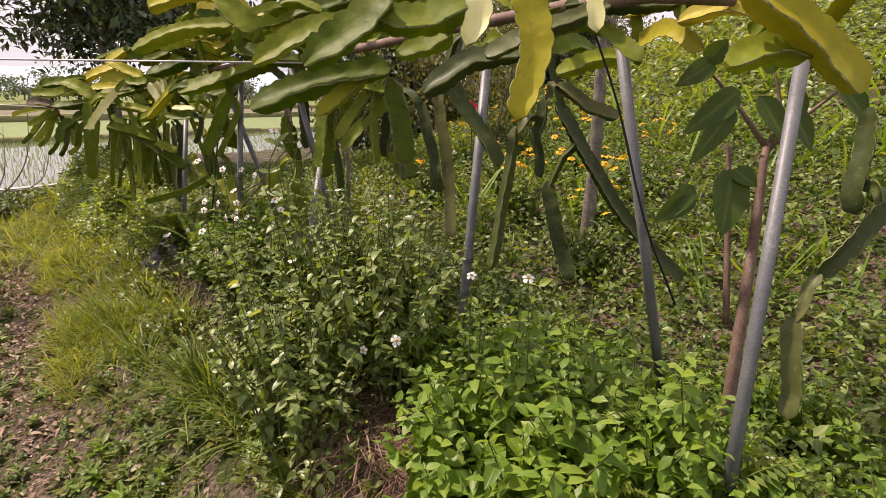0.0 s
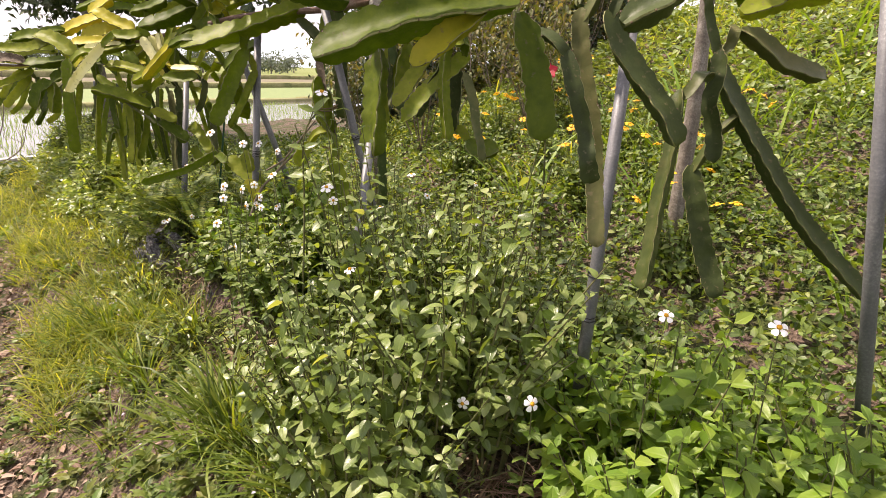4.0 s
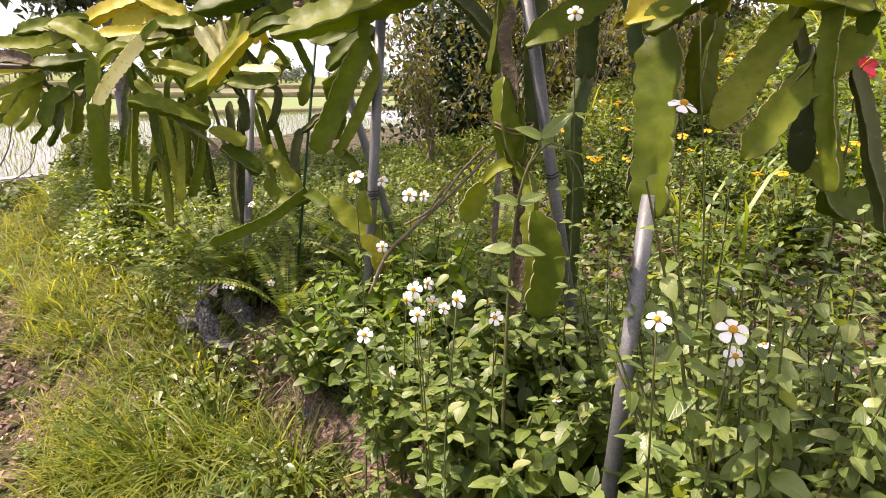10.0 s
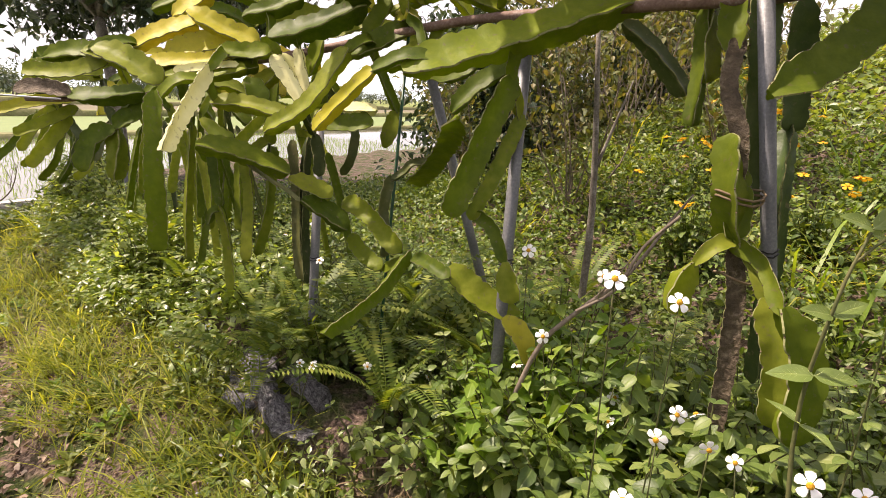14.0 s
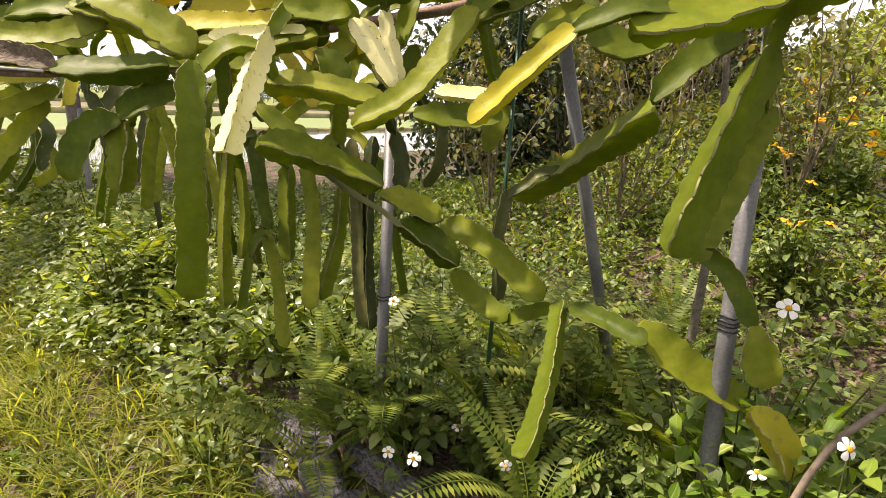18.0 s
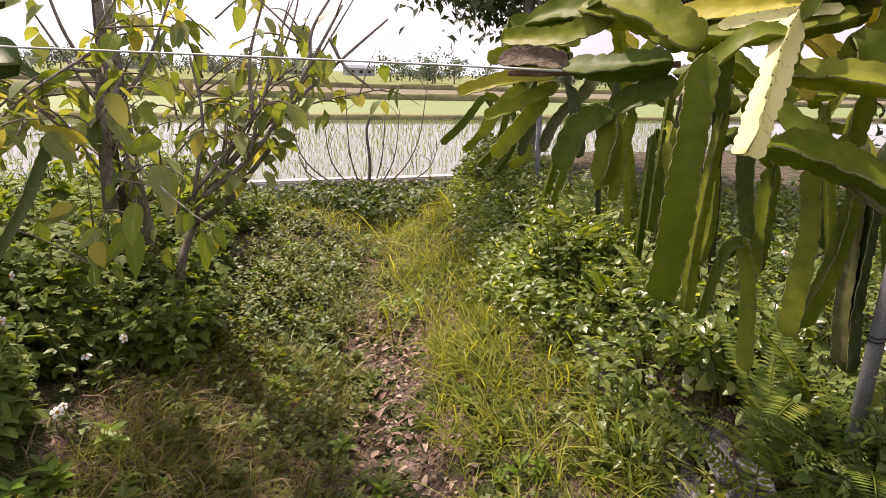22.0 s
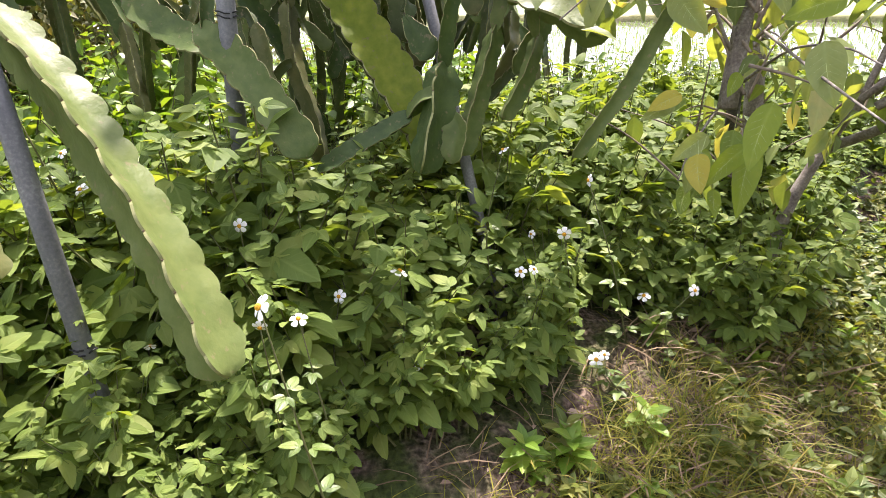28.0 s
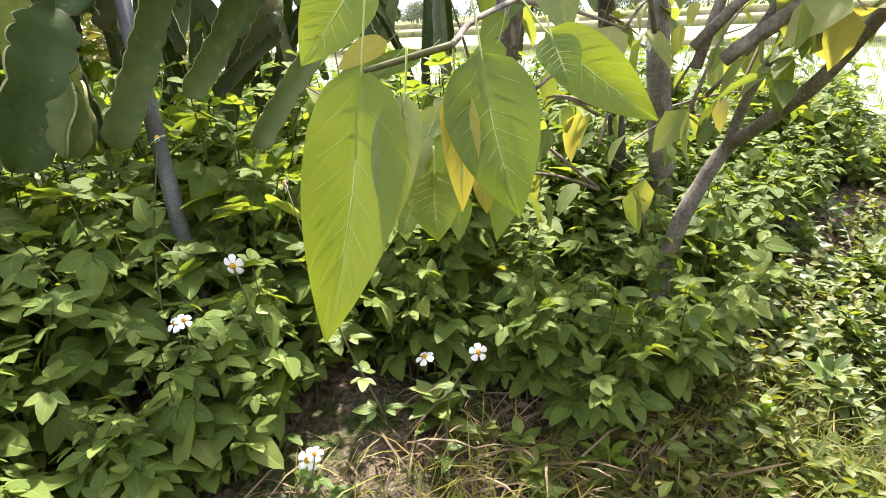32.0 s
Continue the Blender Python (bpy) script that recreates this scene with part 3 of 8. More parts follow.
wh = Heap()
slab(wh, KERB_AT + 0.14, 29.0, -60, 60, -0.8, -0.6)
tagged(new("water", wh.mesh("water", M_WATER, False)), "still muddy water of a flooded rice paddy", "water", kind="structure")
bh = Heap()
slab(bh, 29.0, 30.4, -90, 90, -0.82, -0.42, 40, 0.03)
slab(bh, 46.0, 48.0, -90, 90, -0.82, -0.1, 40, 0.05)
slab(bh, 68.0, 70.0, -120, 120, -0.82, 0.15, 40, 0.08)
tagged(new("field_bank", bh.mesh("field_bank", grained("bank_turf", [(0, (0.09, 0.11, 0.04)), (0.5, (0.19, 0.19, 0.08)), (1, (0.29, 0.25, 0.15))], 0.8, 0.95, 0, 0.6, 9.0, 0.05))), "low grassy bank between rice fields", "bank", kind="structure")
wh2 = Heap()
slab(wh2, 30.4, 46.0, -90, 90, -0.8, -0.52)
tagged(new("water", wh2.mesh("water", grained("young_rice_field", [(0, (0.1, 0.15, 0.04)), (1, (0.19, 0.24, 0.07))], 2.0, 0.6, 0, 0.4, 20), False)), "bright green young rice field beyond the bank", "field", kind="structure")
wh3 = Heap()
slab(wh3, 48.0, 68.0, -120, 120, -0.8, -0.35)
tagged(new("field", wh3.mesh("field", grained("stubble_field", [(0, (0.1, 0.09, 0.055)), (1, (0.19, 0.165, 0.1))], 1.0, 0.9, 0, 0.4, 12), False)), "dull brown stubble field", "field", kind="structure")


def build_rice():
    h = Heap()
    rows, hills = np.meshgrid(np.arange(14.1, 28.8, 0.36), np.arange(-18, 24, 0.25), indexing="ij")
    k, t = rows.ravel(), hills.ravel()
    t = t + rng.normal(0, 0.025, len(t))
    k = k + rng.normal(0, 0.02, len(k)) + 0.12 * np.sin(t * 0.7)
    for _ in range(3):
        p = np.outer(k, KERB_N) + np.outer(t, KERB_T)
        p[:, 2] = -0.62
        p[:, :2] += rng.normal(0, 0.02, (len(k), 2))
        h.scatter(blade(0.25, 0.1), p, turns_of(rng.uniform(0, 6.28, len(k)), rng.uniform(1.0, 1.45, len(k)), rng.uniform(-0.3, 0.3, len(k))), rng.uniform(0.12, 0.2, len(k)))
    tagged(new("rice_seedlings", h.mesh("rice_seedlings", M_RICE)), "rows of green rice seedlings standing in water", "rice", kind="stuff")


build_rice()


# ---- dragon fruit stems ----
M_AREOLE = grained("brown_areole", [(0, (0.06, 0.04, 0.025)), (1, (0.2, 0.15, 0.09))], 40, 0.8, 0, 0.2)

def stem_mesh(points, width, material, roll=0.0, notch=0.05, steps=None, blunt=0.55):
    """A three-winged cactus stem along a line: wavy wing edges, thick core, rounded ends."""
    length = sum((Vector(q) - Vector(p)).length for p, q in zip(points, points[1:]))
    per = max(4, int(length / 0.0095 / max(1, len(points) - 1))) if steps is None else steps
    line = curve_points(points, min(per, 40))
    n = len(line)
    v, faces = [], []
    side = None
    phase = random.random()
    for i, p in enumerate(line):
        t = i / (n - 1)
        d = (line[min(i + 1, n - 1)] - line[max(i - 1, 0)]).normalized()
        if side is None:
            side = d.orthogonal().normalized()
            flat = Vector((d.y, -d.x, 0))
            side = flat.normalized() if flat.length > 0.2 else side
            side = Matrix.Rotation(roll, 3, d) @ side
        side = (side - d * side.dot(d)).normalized()
        other = d.cross(side)
        tip = min(1.0, (1 - t) * length / (width * blunt))
        ends = min(1.0, 0.3 + (t * length / (width * 0.9)) ** 0.8, 0.12 + 0.88 * math.sqrt(1 - (1 - tip) ** 2))
        for k in range(3):
            s = t * length / notch + phase + 0.33 * k
            lobe = abs(math.sin(math.pi * s)) ** 0.5 * (0.85 + 0.3 * (s % 1.0))
            ang = k * 2 * math.pi / 3 + 0.16 * math.sin(4 * t + k + 6 * phase) + 0.05 * math.sin(math.pi * s + k)
            reach = width * 0.6 * ends * (0.77 + 0.2 * lobe + 0.05 * math.sin(0.9 * s + 2 * k))
            core, thick = width * 0.17 * min(1, ends + 0.1), width * 0.062
            out, across = side * math.cos(ang) + other * math.sin(ang), -side * math.sin(ang) + other * math.cos(ang)
            mid = reach * 0.5
            v += [p + out * core * 0.5 - across * (core * 0.87), p + out * mid - across * thick * 1.1, p + out * reach - across * thick * 0.4, p + out * reach + across * thick * 0.4, p + out * mid + across * thick * 1.1]
    ring = 15
    for i in range(n - 1):
        for k in range(ring):
            k2 = (k + 1) % ring
            faces.append((i * ring + k, i * ring + k2, (i + 1) * ring + k2, (i + 1) * ring + k))
    faces += [tuple(range(ring))[::-1], tuple((n - 1) * ring + k for k in range(ring))]
    body = len(faces)
    for k in range(3):
        for j in range(1, int(length / notch)):
            i = min(n - 2, max(1, round((j - phase - 0.33 * k) * notch / length * (n - 1))))
            c, d = (v[i * ring + 5 * k + 2] + v[i * ring + 5 * k + 3]) / 2, (line[i + 1] - line[i - 1]).normalized()
            o = (c - line[i]).normalized()
            s, q = 0.0022 + width * 0.012, len(v)
            v += [c + d * s, c - d * s, c + d.cross(o) * s, c - d.cross(o) * s, c + o * s * 1.5]
            faces += [(q, q + 2, q + 4), (q + 2, q + 1, q + 4), (q + 1, q + 3, q + 4), (q + 3, q, q + 4)]
    sizes = [len(f) for f in faces]
    me = mesh_of("stem", [tuple(q) for q in v], [i for f in faces for i in f], sizes, [material, M_SPINE, M_AREOLE], True)
    rim = np.zeros(len(faces), np.int32)
    idx = np.arange((n - 1) * ring)
    rim[: len(idx)][idx % ring % 5 == 2] = 1
    rim[body:] = 2
    me.polygons.foreach_set("material_index", rim)
    me.set_sharp_from_angle(angle=radians(42))
    return me


STEMS = []


def stem(plant, points, width=0.06, tone="g", roll=0.0):
    STEMS.append((plant, [Vector(p) for p in points], tone))
    base = Vector(plant.location)
    line = [Vector(p) - base for p in points]
    width *= 0.9
    if tone == "o":
        width *= 0.8
        if len(line) == 3:
            line = [line[0], (line[0] + line[1]) / 2 + Vector((random.gauss(0, 0.008), random.gauss(0, 0.008), 0)), line[1], (line[1] + line[2]) / 2 + Vector((random.gauss(0, 0.008), random.gauss(0, 0.008), 0)), line[2]]
    me = stem_mesh(line, width, CACTI[tone], roll, max(0.042, 0.5 * width))
    label = {"g": "", "d": "dull dark green stem with shade in its colour", "o": "old corky brown-green stem", "y": "plain yellow stem", "p": "very pale yellow stem", "l": "lime-yellow stem with back light in its colour", "r": "dark rotted stem end", "k": "grey corky bark on an old stem"}[tone]
    return part("stem", me, plant, label)


def pole(points, radius=0.021, material=M_STEEL, label="leaning grey galvanised steel trellis pole", ties=()):
    """A trellis pole given by its visible foot and head, driven on into the soil."""
    foot, head = Vector(points[0]), Vector(points[1])
    d = (head - foot).normalized()
    g = Vector(foot)
    while g.z > float(height(g.x, g.y)) - 0.06:
        g -= d * 0.03
    ob = thing("trellis_pole", g, label, "pole", "trellis poles")
    rod("tube", [g, head], [radius, radius], material, ob, "", 12, 2)
    for z in ties:
        c = g + d * ((z - g.z) / d.z)
        for k in (-0.006, 0.006):
            h = Heap()
            e1 = d.orthogonal().normalized()
            e2 = d.cross(e1)
            ring = [c - g + (e1 * math.cos(q) + e2 * math.sin(q)) * (radius + 0.003) + d * (k + 0.003 * math.sin(3 * q)) for q in np.linspace(0, 6.0, 12)]
            tube(h, ring, [0.0022, 0.0022], 5, 1)
            part("tie", h.mesh("tie", M_BLACK), ob, "thin black wire tie")
    return ob


# ---- dragon fruit plants along the trellis ----
cactus_r3 = thing("dragon_fruit_plant", (-2.1, 5.05, float(height(-2.1, 5.05))), "dragon fruit cactus with long hanging green and yellow stems", "cactus", "dragon fruit plants")
stem(cactus_r3, [(-2.793, 4.756, 1.466), (-2.791, 4.710, 1.181), (-2.808, 4.727, 0.863)], 0.084, "l", 0.2)
stem(cactus_r3, [(-2.631, 4.880, 1.561), (-2.645, 4.631, 1.407), (-2.655, 4.447, 1.279)], 0.068, "p", 0.3)
stem(cactus_r3, [(-3.438, 4.990, 1.451), (-3.309, 4.970, 1.454), (-3.194, 4.948, 1.441)], 0.077, "r", 0.6)
stem(cactus_r3, [(-3.207, 4.948, 1.433), (-3.052, 4.923, 1.432), (-2.895, 4.903, 1.457)], 0.085, "g", 0.2)
stem(cactus_r3, [(-3.122, 5.013, 1.623), (-2.969, 4.973, 1.563), (-2.836, 4.934, 1.492)], 0.123, "g", 0.3)
stem(cactus_r3, [(-2.943, 5.078, 1.582), (-2.706, 5.041, 1.589), (-2.471, 5.016, 1.641)], 0.075, "y", 0.5)
stem(cactus_r3, [(-2.863, 4.997, 1.517), (-2.684, 4.970, 1.527), (-2.510, 4.951, 1.564)], 0.067, "l", 0.1)
stem(cactus_r3, [(-2.813, 4.996, 1.548), (-2.671, 4.978, 1.567), (-2.542, 4.960, 1.580)], 0.035, "p", 0.9)
stem(cactus_r3, [(-2.635, 4.886, 1.432), (-2.497, 4.861, 1.423), (-2.323, 4.825, 1.392)], 0.081, "g", 0.2)
stem(cactus_r3, [(-2.890, 4.973, 1.404), (-2.961, 4.975, 1.368), (-3.060, 4.978, 1.316)], 0.084, "g", 0.3)
stem(cactus_r3, [(-3.053, 4.976, 1.309), (-3.145, 4.978, 1.259), (-3.196, 4.954, 1.130)], 0.093, "g", 0.2)
stem(cactus_r3, [(-3.057, 4.996, 1.306), (-3.047, 4.968, 1.200), (-3.060, 4.946, 1.102)], 0.091, "g", 0.4)
stem(cactus_r3, [(-2.770, 5.042, 1.341), (-2.778, 4.964, 1.027), (-2.766, 4.901, 0.780)], 0.043, "g", 0.4)
stem(cactus_r3, [(-3.103, 5.399, 1.302), (-3.119, 5.357, 1.123), (-3.125, 5.324, 0.984)], 0.051, "g", 0.7)
stem(cactus_r3, [(-2.799, 5.316, 1.167), (-2.777, 5.264, 0.973), (-2.788, 5.232, 0.839)], 0.040, "g", 0.7)
stem(cactus_r3, [(-2.700, 5.066, 1.275), (-2.681, 5.027, 1.129), (-2.645, 4.988, 1.000)], 0.051, "g", 0.2)
stem(cactus_r3, [(-2.661, 4.991, 0.999), (-2.622, 4.952, 0.870), (-2.592, 4.894, 0.655)], 0.048, "g", 0.6)
stem(cactus_r3, [(-2.710, 4.981, 0.927), (-2.735, 4.942, 0.756)], 0.035, "g", 0.6)
stem(cactus_r3, [(-2.627, 5.239, 1.181), (-2.627, 5.194, 1.000), (-2.621, 5.156, 0.853)], 0.064, "g", 0.2)
stem(cactus_r3, [(-2.537, 4.971, 1.212), (-2.511, 4.925, 1.041), (-2.518, 4.863, 0.789)], 0.056, "g", 0.3)
stem(cactus_r3, [(-2.438, 4.992, 1.150), (-2.448, 4.953, 0.987), (-2.491, 4.914, 0.803)], 0.054, "g", 0.5)
stem(cactus_r3, [(-2.656, 4.821, 1.366), (-2.588, 4.796, 1.312), (-2.524, 4.779, 1.285)], 0.062, "g", 0.2)
stem(cactus_r3, [(-2.631, 4.680, 1.280), (-2.487, 4.762, 1.243), (-2.320, 4.808, 1.174)], 0.100, "g", 0.1)
stem(cactus_r3, [(-2.514, 4.815, 1.228), (-2.381, 4.772, 1.140), (-2.270, 4.737, 1.074)], 0.025, "o", 0.1)
stem(cactus_r3, [(-2.326, 4.800, 1.151), (-2.239, 4.809, 1.121), (-2.156, 4.799, 1.082)], 0.079, "g", 0.3)
stem(cactus_r3, [(-2.272, 4.778, 1.074), (-2.183, 4.804, 1.023), (-2.096, 4.805, 0.952)], 0.095, "g", 0.2)
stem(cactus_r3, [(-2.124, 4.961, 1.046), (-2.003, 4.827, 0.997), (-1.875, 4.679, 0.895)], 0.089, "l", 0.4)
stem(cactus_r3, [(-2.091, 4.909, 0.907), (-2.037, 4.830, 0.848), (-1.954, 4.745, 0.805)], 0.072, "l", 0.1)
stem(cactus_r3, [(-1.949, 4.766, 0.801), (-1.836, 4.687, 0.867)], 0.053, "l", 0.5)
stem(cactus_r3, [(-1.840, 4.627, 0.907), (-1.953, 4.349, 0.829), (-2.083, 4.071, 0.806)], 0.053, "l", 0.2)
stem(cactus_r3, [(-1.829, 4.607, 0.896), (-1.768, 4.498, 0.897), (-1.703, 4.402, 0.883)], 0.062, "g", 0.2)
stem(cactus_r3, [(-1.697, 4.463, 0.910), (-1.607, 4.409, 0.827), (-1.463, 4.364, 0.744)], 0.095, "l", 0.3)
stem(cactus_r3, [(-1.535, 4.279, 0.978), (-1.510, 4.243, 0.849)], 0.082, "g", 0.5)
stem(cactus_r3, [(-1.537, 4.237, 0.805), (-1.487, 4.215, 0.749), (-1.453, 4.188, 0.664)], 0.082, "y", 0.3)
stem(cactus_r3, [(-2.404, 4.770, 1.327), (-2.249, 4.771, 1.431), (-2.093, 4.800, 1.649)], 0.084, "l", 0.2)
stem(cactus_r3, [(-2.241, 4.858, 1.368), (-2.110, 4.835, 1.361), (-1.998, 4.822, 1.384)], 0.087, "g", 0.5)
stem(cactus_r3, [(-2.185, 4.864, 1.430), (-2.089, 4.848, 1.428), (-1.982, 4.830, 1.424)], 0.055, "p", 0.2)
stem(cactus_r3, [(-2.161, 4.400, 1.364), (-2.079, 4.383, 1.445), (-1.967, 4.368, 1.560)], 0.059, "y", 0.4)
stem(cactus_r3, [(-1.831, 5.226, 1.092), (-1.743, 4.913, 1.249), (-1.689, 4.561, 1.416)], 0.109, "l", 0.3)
stem(cactus_r3, [(-1.964, 4.709, 1.577), (-1.881, 4.701, 1.601), (-1.798, 4.700, 1.649)], 0.063, "l", 0.2)
stem(cactus_r3, [(-1.829, 4.688, 1.585), (-1.707, 4.663, 1.563), (-1.598, 4.662, 1.629)], 0.094, "g", 0.6)
stem(cactus_r3, [(-1.712, 4.527, 1.432), (-1.627, 4.536, 1.524), (-1.509, 4.536, 1.601)], 0.075, "g", 0.2)
stem(cactus_r3, [(-1.531, 4.394, 1.561), (-1.639, 4.355, 1.335), (-1.724, 4.314, 1.115)], 0.099, "g", 0.1)
stem(cactus_r3, [(-1.489, 4.419, 1.438), (-1.565, 4.386, 1.257), (-1.649, 4.359, 1.095)], 0.057, "g", 0.6)
stem(cactus_r3, [(-2.419, 5.003, 1.622), (-2.358, 4.970, 1.531), (-2.293, 4.935, 1.433)], 0.069, "p", 0.3)
stem(cactus_r3, [(-2.321, 5.050, 1.665), (-2.301, 5.020, 1.561), (-2.272, 4.989, 1.455)], 0.056, "p", 0.5)
stem(cactus_r3, [(-2.515, 4.941, 1.522), (-2.469, 4.923, 1.478), (-2.447, 4.903, 1.416)], 0.090, "l", 0.2)
stem(cactus_r3, [(-2.232, 5.064, 1.570), (-2.227, 5.030, 1.439)], 0.080, "g", 0.2)
stem(cactus_r3, [(-2.448, 5.108, 1.397), (-2.464, 5.092, 1.325), (-2.459, 5.074, 1.253)], 0.069, "l", 0.2)
stem(cactus_r3, [(-2.276, 5.161, 1.306), (-2.254, 5.135, 1.215), (-2.256, 5.112, 1.122)], 0.080, "o", 0.2)
stem(cactus_r3, [(-1.934, 4.963, 1.154), (-1.964, 4.930, 1.001), (-1.953, 4.883, 0.819)], 0.069, "o", 0.5)
stem(cactus_r3, [(-3.140, 5.163, 1.584), (-3.307, 5.177, 1.530), (-3.536, 5.213, 1.525)], 0.083, "g", 0.4)
stem(cactus_r3, [(-2.469, 5.180, 1.674), (-2.435, 5.156, 1.597), (-2.443, 5.145, 1.549)], 0.066, "g", 0.4)
stem(cactus_r3, [(-2.344, 5.373, 1.275), (-2.357, 5.289, 0.928), (-2.333, 5.201, 0.592)], 0.077, "o", 0.2)
stem(cactus_r3, [(-2.420, 5.382, 1.261), (-2.386, 5.288, 0.908), (-2.352, 5.208, 0.610)], 0.069, "o", 0.2)
stem(cactus_r3, [(-2.135, 5.255, 1.354), (-2.115, 5.229, 1.266), (-2.167, 5.202, 1.121)], 0.062, "o", 0.2)
stem(cactus_r3, [(-3.070, 5.156, 1.618), (-2.902, 5.159, 1.707), (-2.761, 5.154, 1.749)], 0.098, "y", 0.3)
stem(cactus_r3, [(-2.901, 5.135, 1.604), (-2.764, 5.132, 1.654), (-2.591, 5.119, 1.681)], 0.110, "y", 0.5)
stem(cactus_r3, [(-2.781, 5.114, 1.791), (-2.646, 5.083, 1.721), (-2.480, 5.053, 1.671)], 0.104, "y", 0.3)
stem(cactus_r3, [(-2.922, 5.069, 1.534), (-2.706, 5.051, 1.558), (-2.483, 5.032, 1.578)], 0.091, "l", 0.2)
stem(cactus_r3, [(-2.642, 5.010, 1.631), (-2.541, 4.997, 1.623), (-2.420, 4.987, 1.635)], 0.085, "l", 0.4)
stem(cactus_r3, [(-2.431, 5.002, 1.696), (-2.230, 4.991, 1.741), (-2.039, 4.991, 1.828)], 0.117, "g", 0.2)
stem(cactus_r3, [(-2.126, 4.900, 1.622), (-1.979, 4.899, 1.685), (-1.823, 4.904, 1.779)], 0.099, "g", 0.4)
stem(cactus_r3, [(-3.490, 5.297, 1.583), (-3.325, 5.287, 1.619), (-3.159, 5.266, 1.603)], 0.102, "g", 0.3)
stem(cactus_r3, [(-3.567, 5.294, 1.537), (-3.434, 5.282, 1.546), (-3.269, 5.271, 1.574)], 0.084, "l", 0.2)
stem(cactus_r3, [(-3.253, 5.176, 1.616), (-3.069, 5.147, 1.577), (-2.914, 5.112, 1.500)], 0.110, "g", 0.3)
stem(cactus_r3, [(-2.529, 5.010, 1.463), (-2.468, 5.014, 1.510), (-2.407, 5.018, 1.556)], 0.087, "l", 0.2)
stem(cactus_r3, [(-2.405, 5.088, 1.634), (-2.351, 5.064, 1.557), (-2.322, 5.036, 1.451)], 0.068, "p", 0.3)
stem(cactus_r3, [(-2.290, 5.056, 1.549), (-2.253, 5.071, 1.633), (-2.233, 5.089, 1.716)], 0.076, "l", 0.2)
stem(cactus_r3, [(-2.598, 5.250, 1.792), (-2.466, 5.242, 1.823), (-2.335, 5.244, 1.888)], 0.098, "g", 0.2)
stem(cactus_r3, [(-2.907, 5.280, 1.781), (-2.842, 5.284, 1.826), (-2.732, 5.286, 1.884)], 0.089, "y", 0.3)
stem(cactus_r3, [(-2.048, 4.962, 1.700), (-1.988, 4.974, 1.781), (-1.949, 4.989, 1.861)], 0.081, "g", 0.3)
stem(cactus_r3, [(-1.942, 4.816, 1.569), (-1.866, 4.824, 1.638), (-1.780, 4.824, 1.678)], 0.066, "l", 0.3)
stem(cactus_r3, [(-1.970, 5.159, 1.256), (-1.936, 5.177, 1.348), (-1.907, 5.190, 1.416)], 0.079, "g", 0.3)
cactus_r4 = thing("dragon_fruit_plant", (-3.3, 6.9, float(height(-3.3, 6.9))), "far dragon fruit cactus with thin hanging stems", "cactus", "dragon fruit plants")
stem(cactus_r4, [(-3.306, 5.171, 1.420), (-3.463, 5.123, 1.394), (-3.630, 5.065, 1.339)], 0.059, "y", 0.3)
stem(cactus_r4, [(-3.318, 5.210, 1.380), (-3.427, 5.164, 1.317), (-3.548, 5.116, 1.259)], 0.056, "l", 0.3)
stem(cactus_r4, [(-3.370, 5.240, 1.345), (-3.437, 5.190, 1.231), (-3.519, 5.138, 1.120)], 0.066, "l", 0.2)
stem(cactus_r4, [(-3.524, 5.424, 1.376), (-3.599, 5.383, 1.302), (-3.668, 5.327, 1.167)], 0.055, "g", 0.2)
stem(cactus_r4, [(-4.171, 6.304, 1.291), (-4.260, 6.238, 1.139), (-4.367, 6.174, 1.010)], 0.052, "g", 0.2)
stem(cactus_r4, [(-4.157, 6.401, 1.242), (-4.202, 6.341, 1.072), (-4.285, 6.291, 0.971)], 0.054, "g", 0.2)
stem(cactus_r4, [(-4.029, 6.321, 1.220), (-4.055, 6.258, 1.026), (-4.132, 6.202, 0.898)], 0.056, "g", 0.2)
stem(cactus_r4, [(-3.965, 6.325, 1.177), (-3.965, 6.282, 1.028), (-4.025, 6.224, 0.877)], 0.049, "g", 0.2)
stem(cactus_r4, [(-3.993, 6.414, 1.140), (-3.916, 6.390, 0.988), (-3.999, 6.342, 0.893)], 0.057, "g", 0.2)
stem(cactus_r4, [(-3.415, 5.724, 1.579), (-3.575, 5.691, 1.608), (-3.733, 5.653, 1.619)], 0.093, "g", 0.3)
stem(cactus_r4, [(-3.394, 5.611, 1.540), (-3.569, 5.573, 1.563), (-3.707, 5.532, 1.546)], 0.089, "g", 0.3)
stem(cactus_r4, [(-3.534, 5.890, 1.519), (-3.705, 5.848, 1.526), (-3.894, 5.784, 1.471)], 0.085, "g", 0.3)
stem(cactus_r4, [(-3.520, 5.852, 1.374), (-3.457, 5.828, 1.230), (-3.416, 5.790, 1.062)], 0.075, "o", 0.3)
stem(cactus_r4, [(-3.647, 5.943, 1.055), (-3.586, 6.011, 1.240), (-3.471, 6.087, 1.400)], 0.086, "o", 0.2)
stem(cactus_r4, [(-3.748, 5.909, 1.026), (-3.725, 5.960, 1.183), (-3.803, 5.976, 1.312)], 0.070, "o", 0.2)
stem(cactus_r4, [(-3.424, 6.083, 0.969), (-3.404, 6.150, 1.186), (-3.374, 6.227, 1.430)], 0.073, "o", 0.2)
cactus_r2 = thing("dragon_fruit_plant", (-0.85, 4.05, float(height(-0.85, 4.05))), "tangled dragon fruit cactus tied to a dark pole", "cactus", "dragon fruit plants")
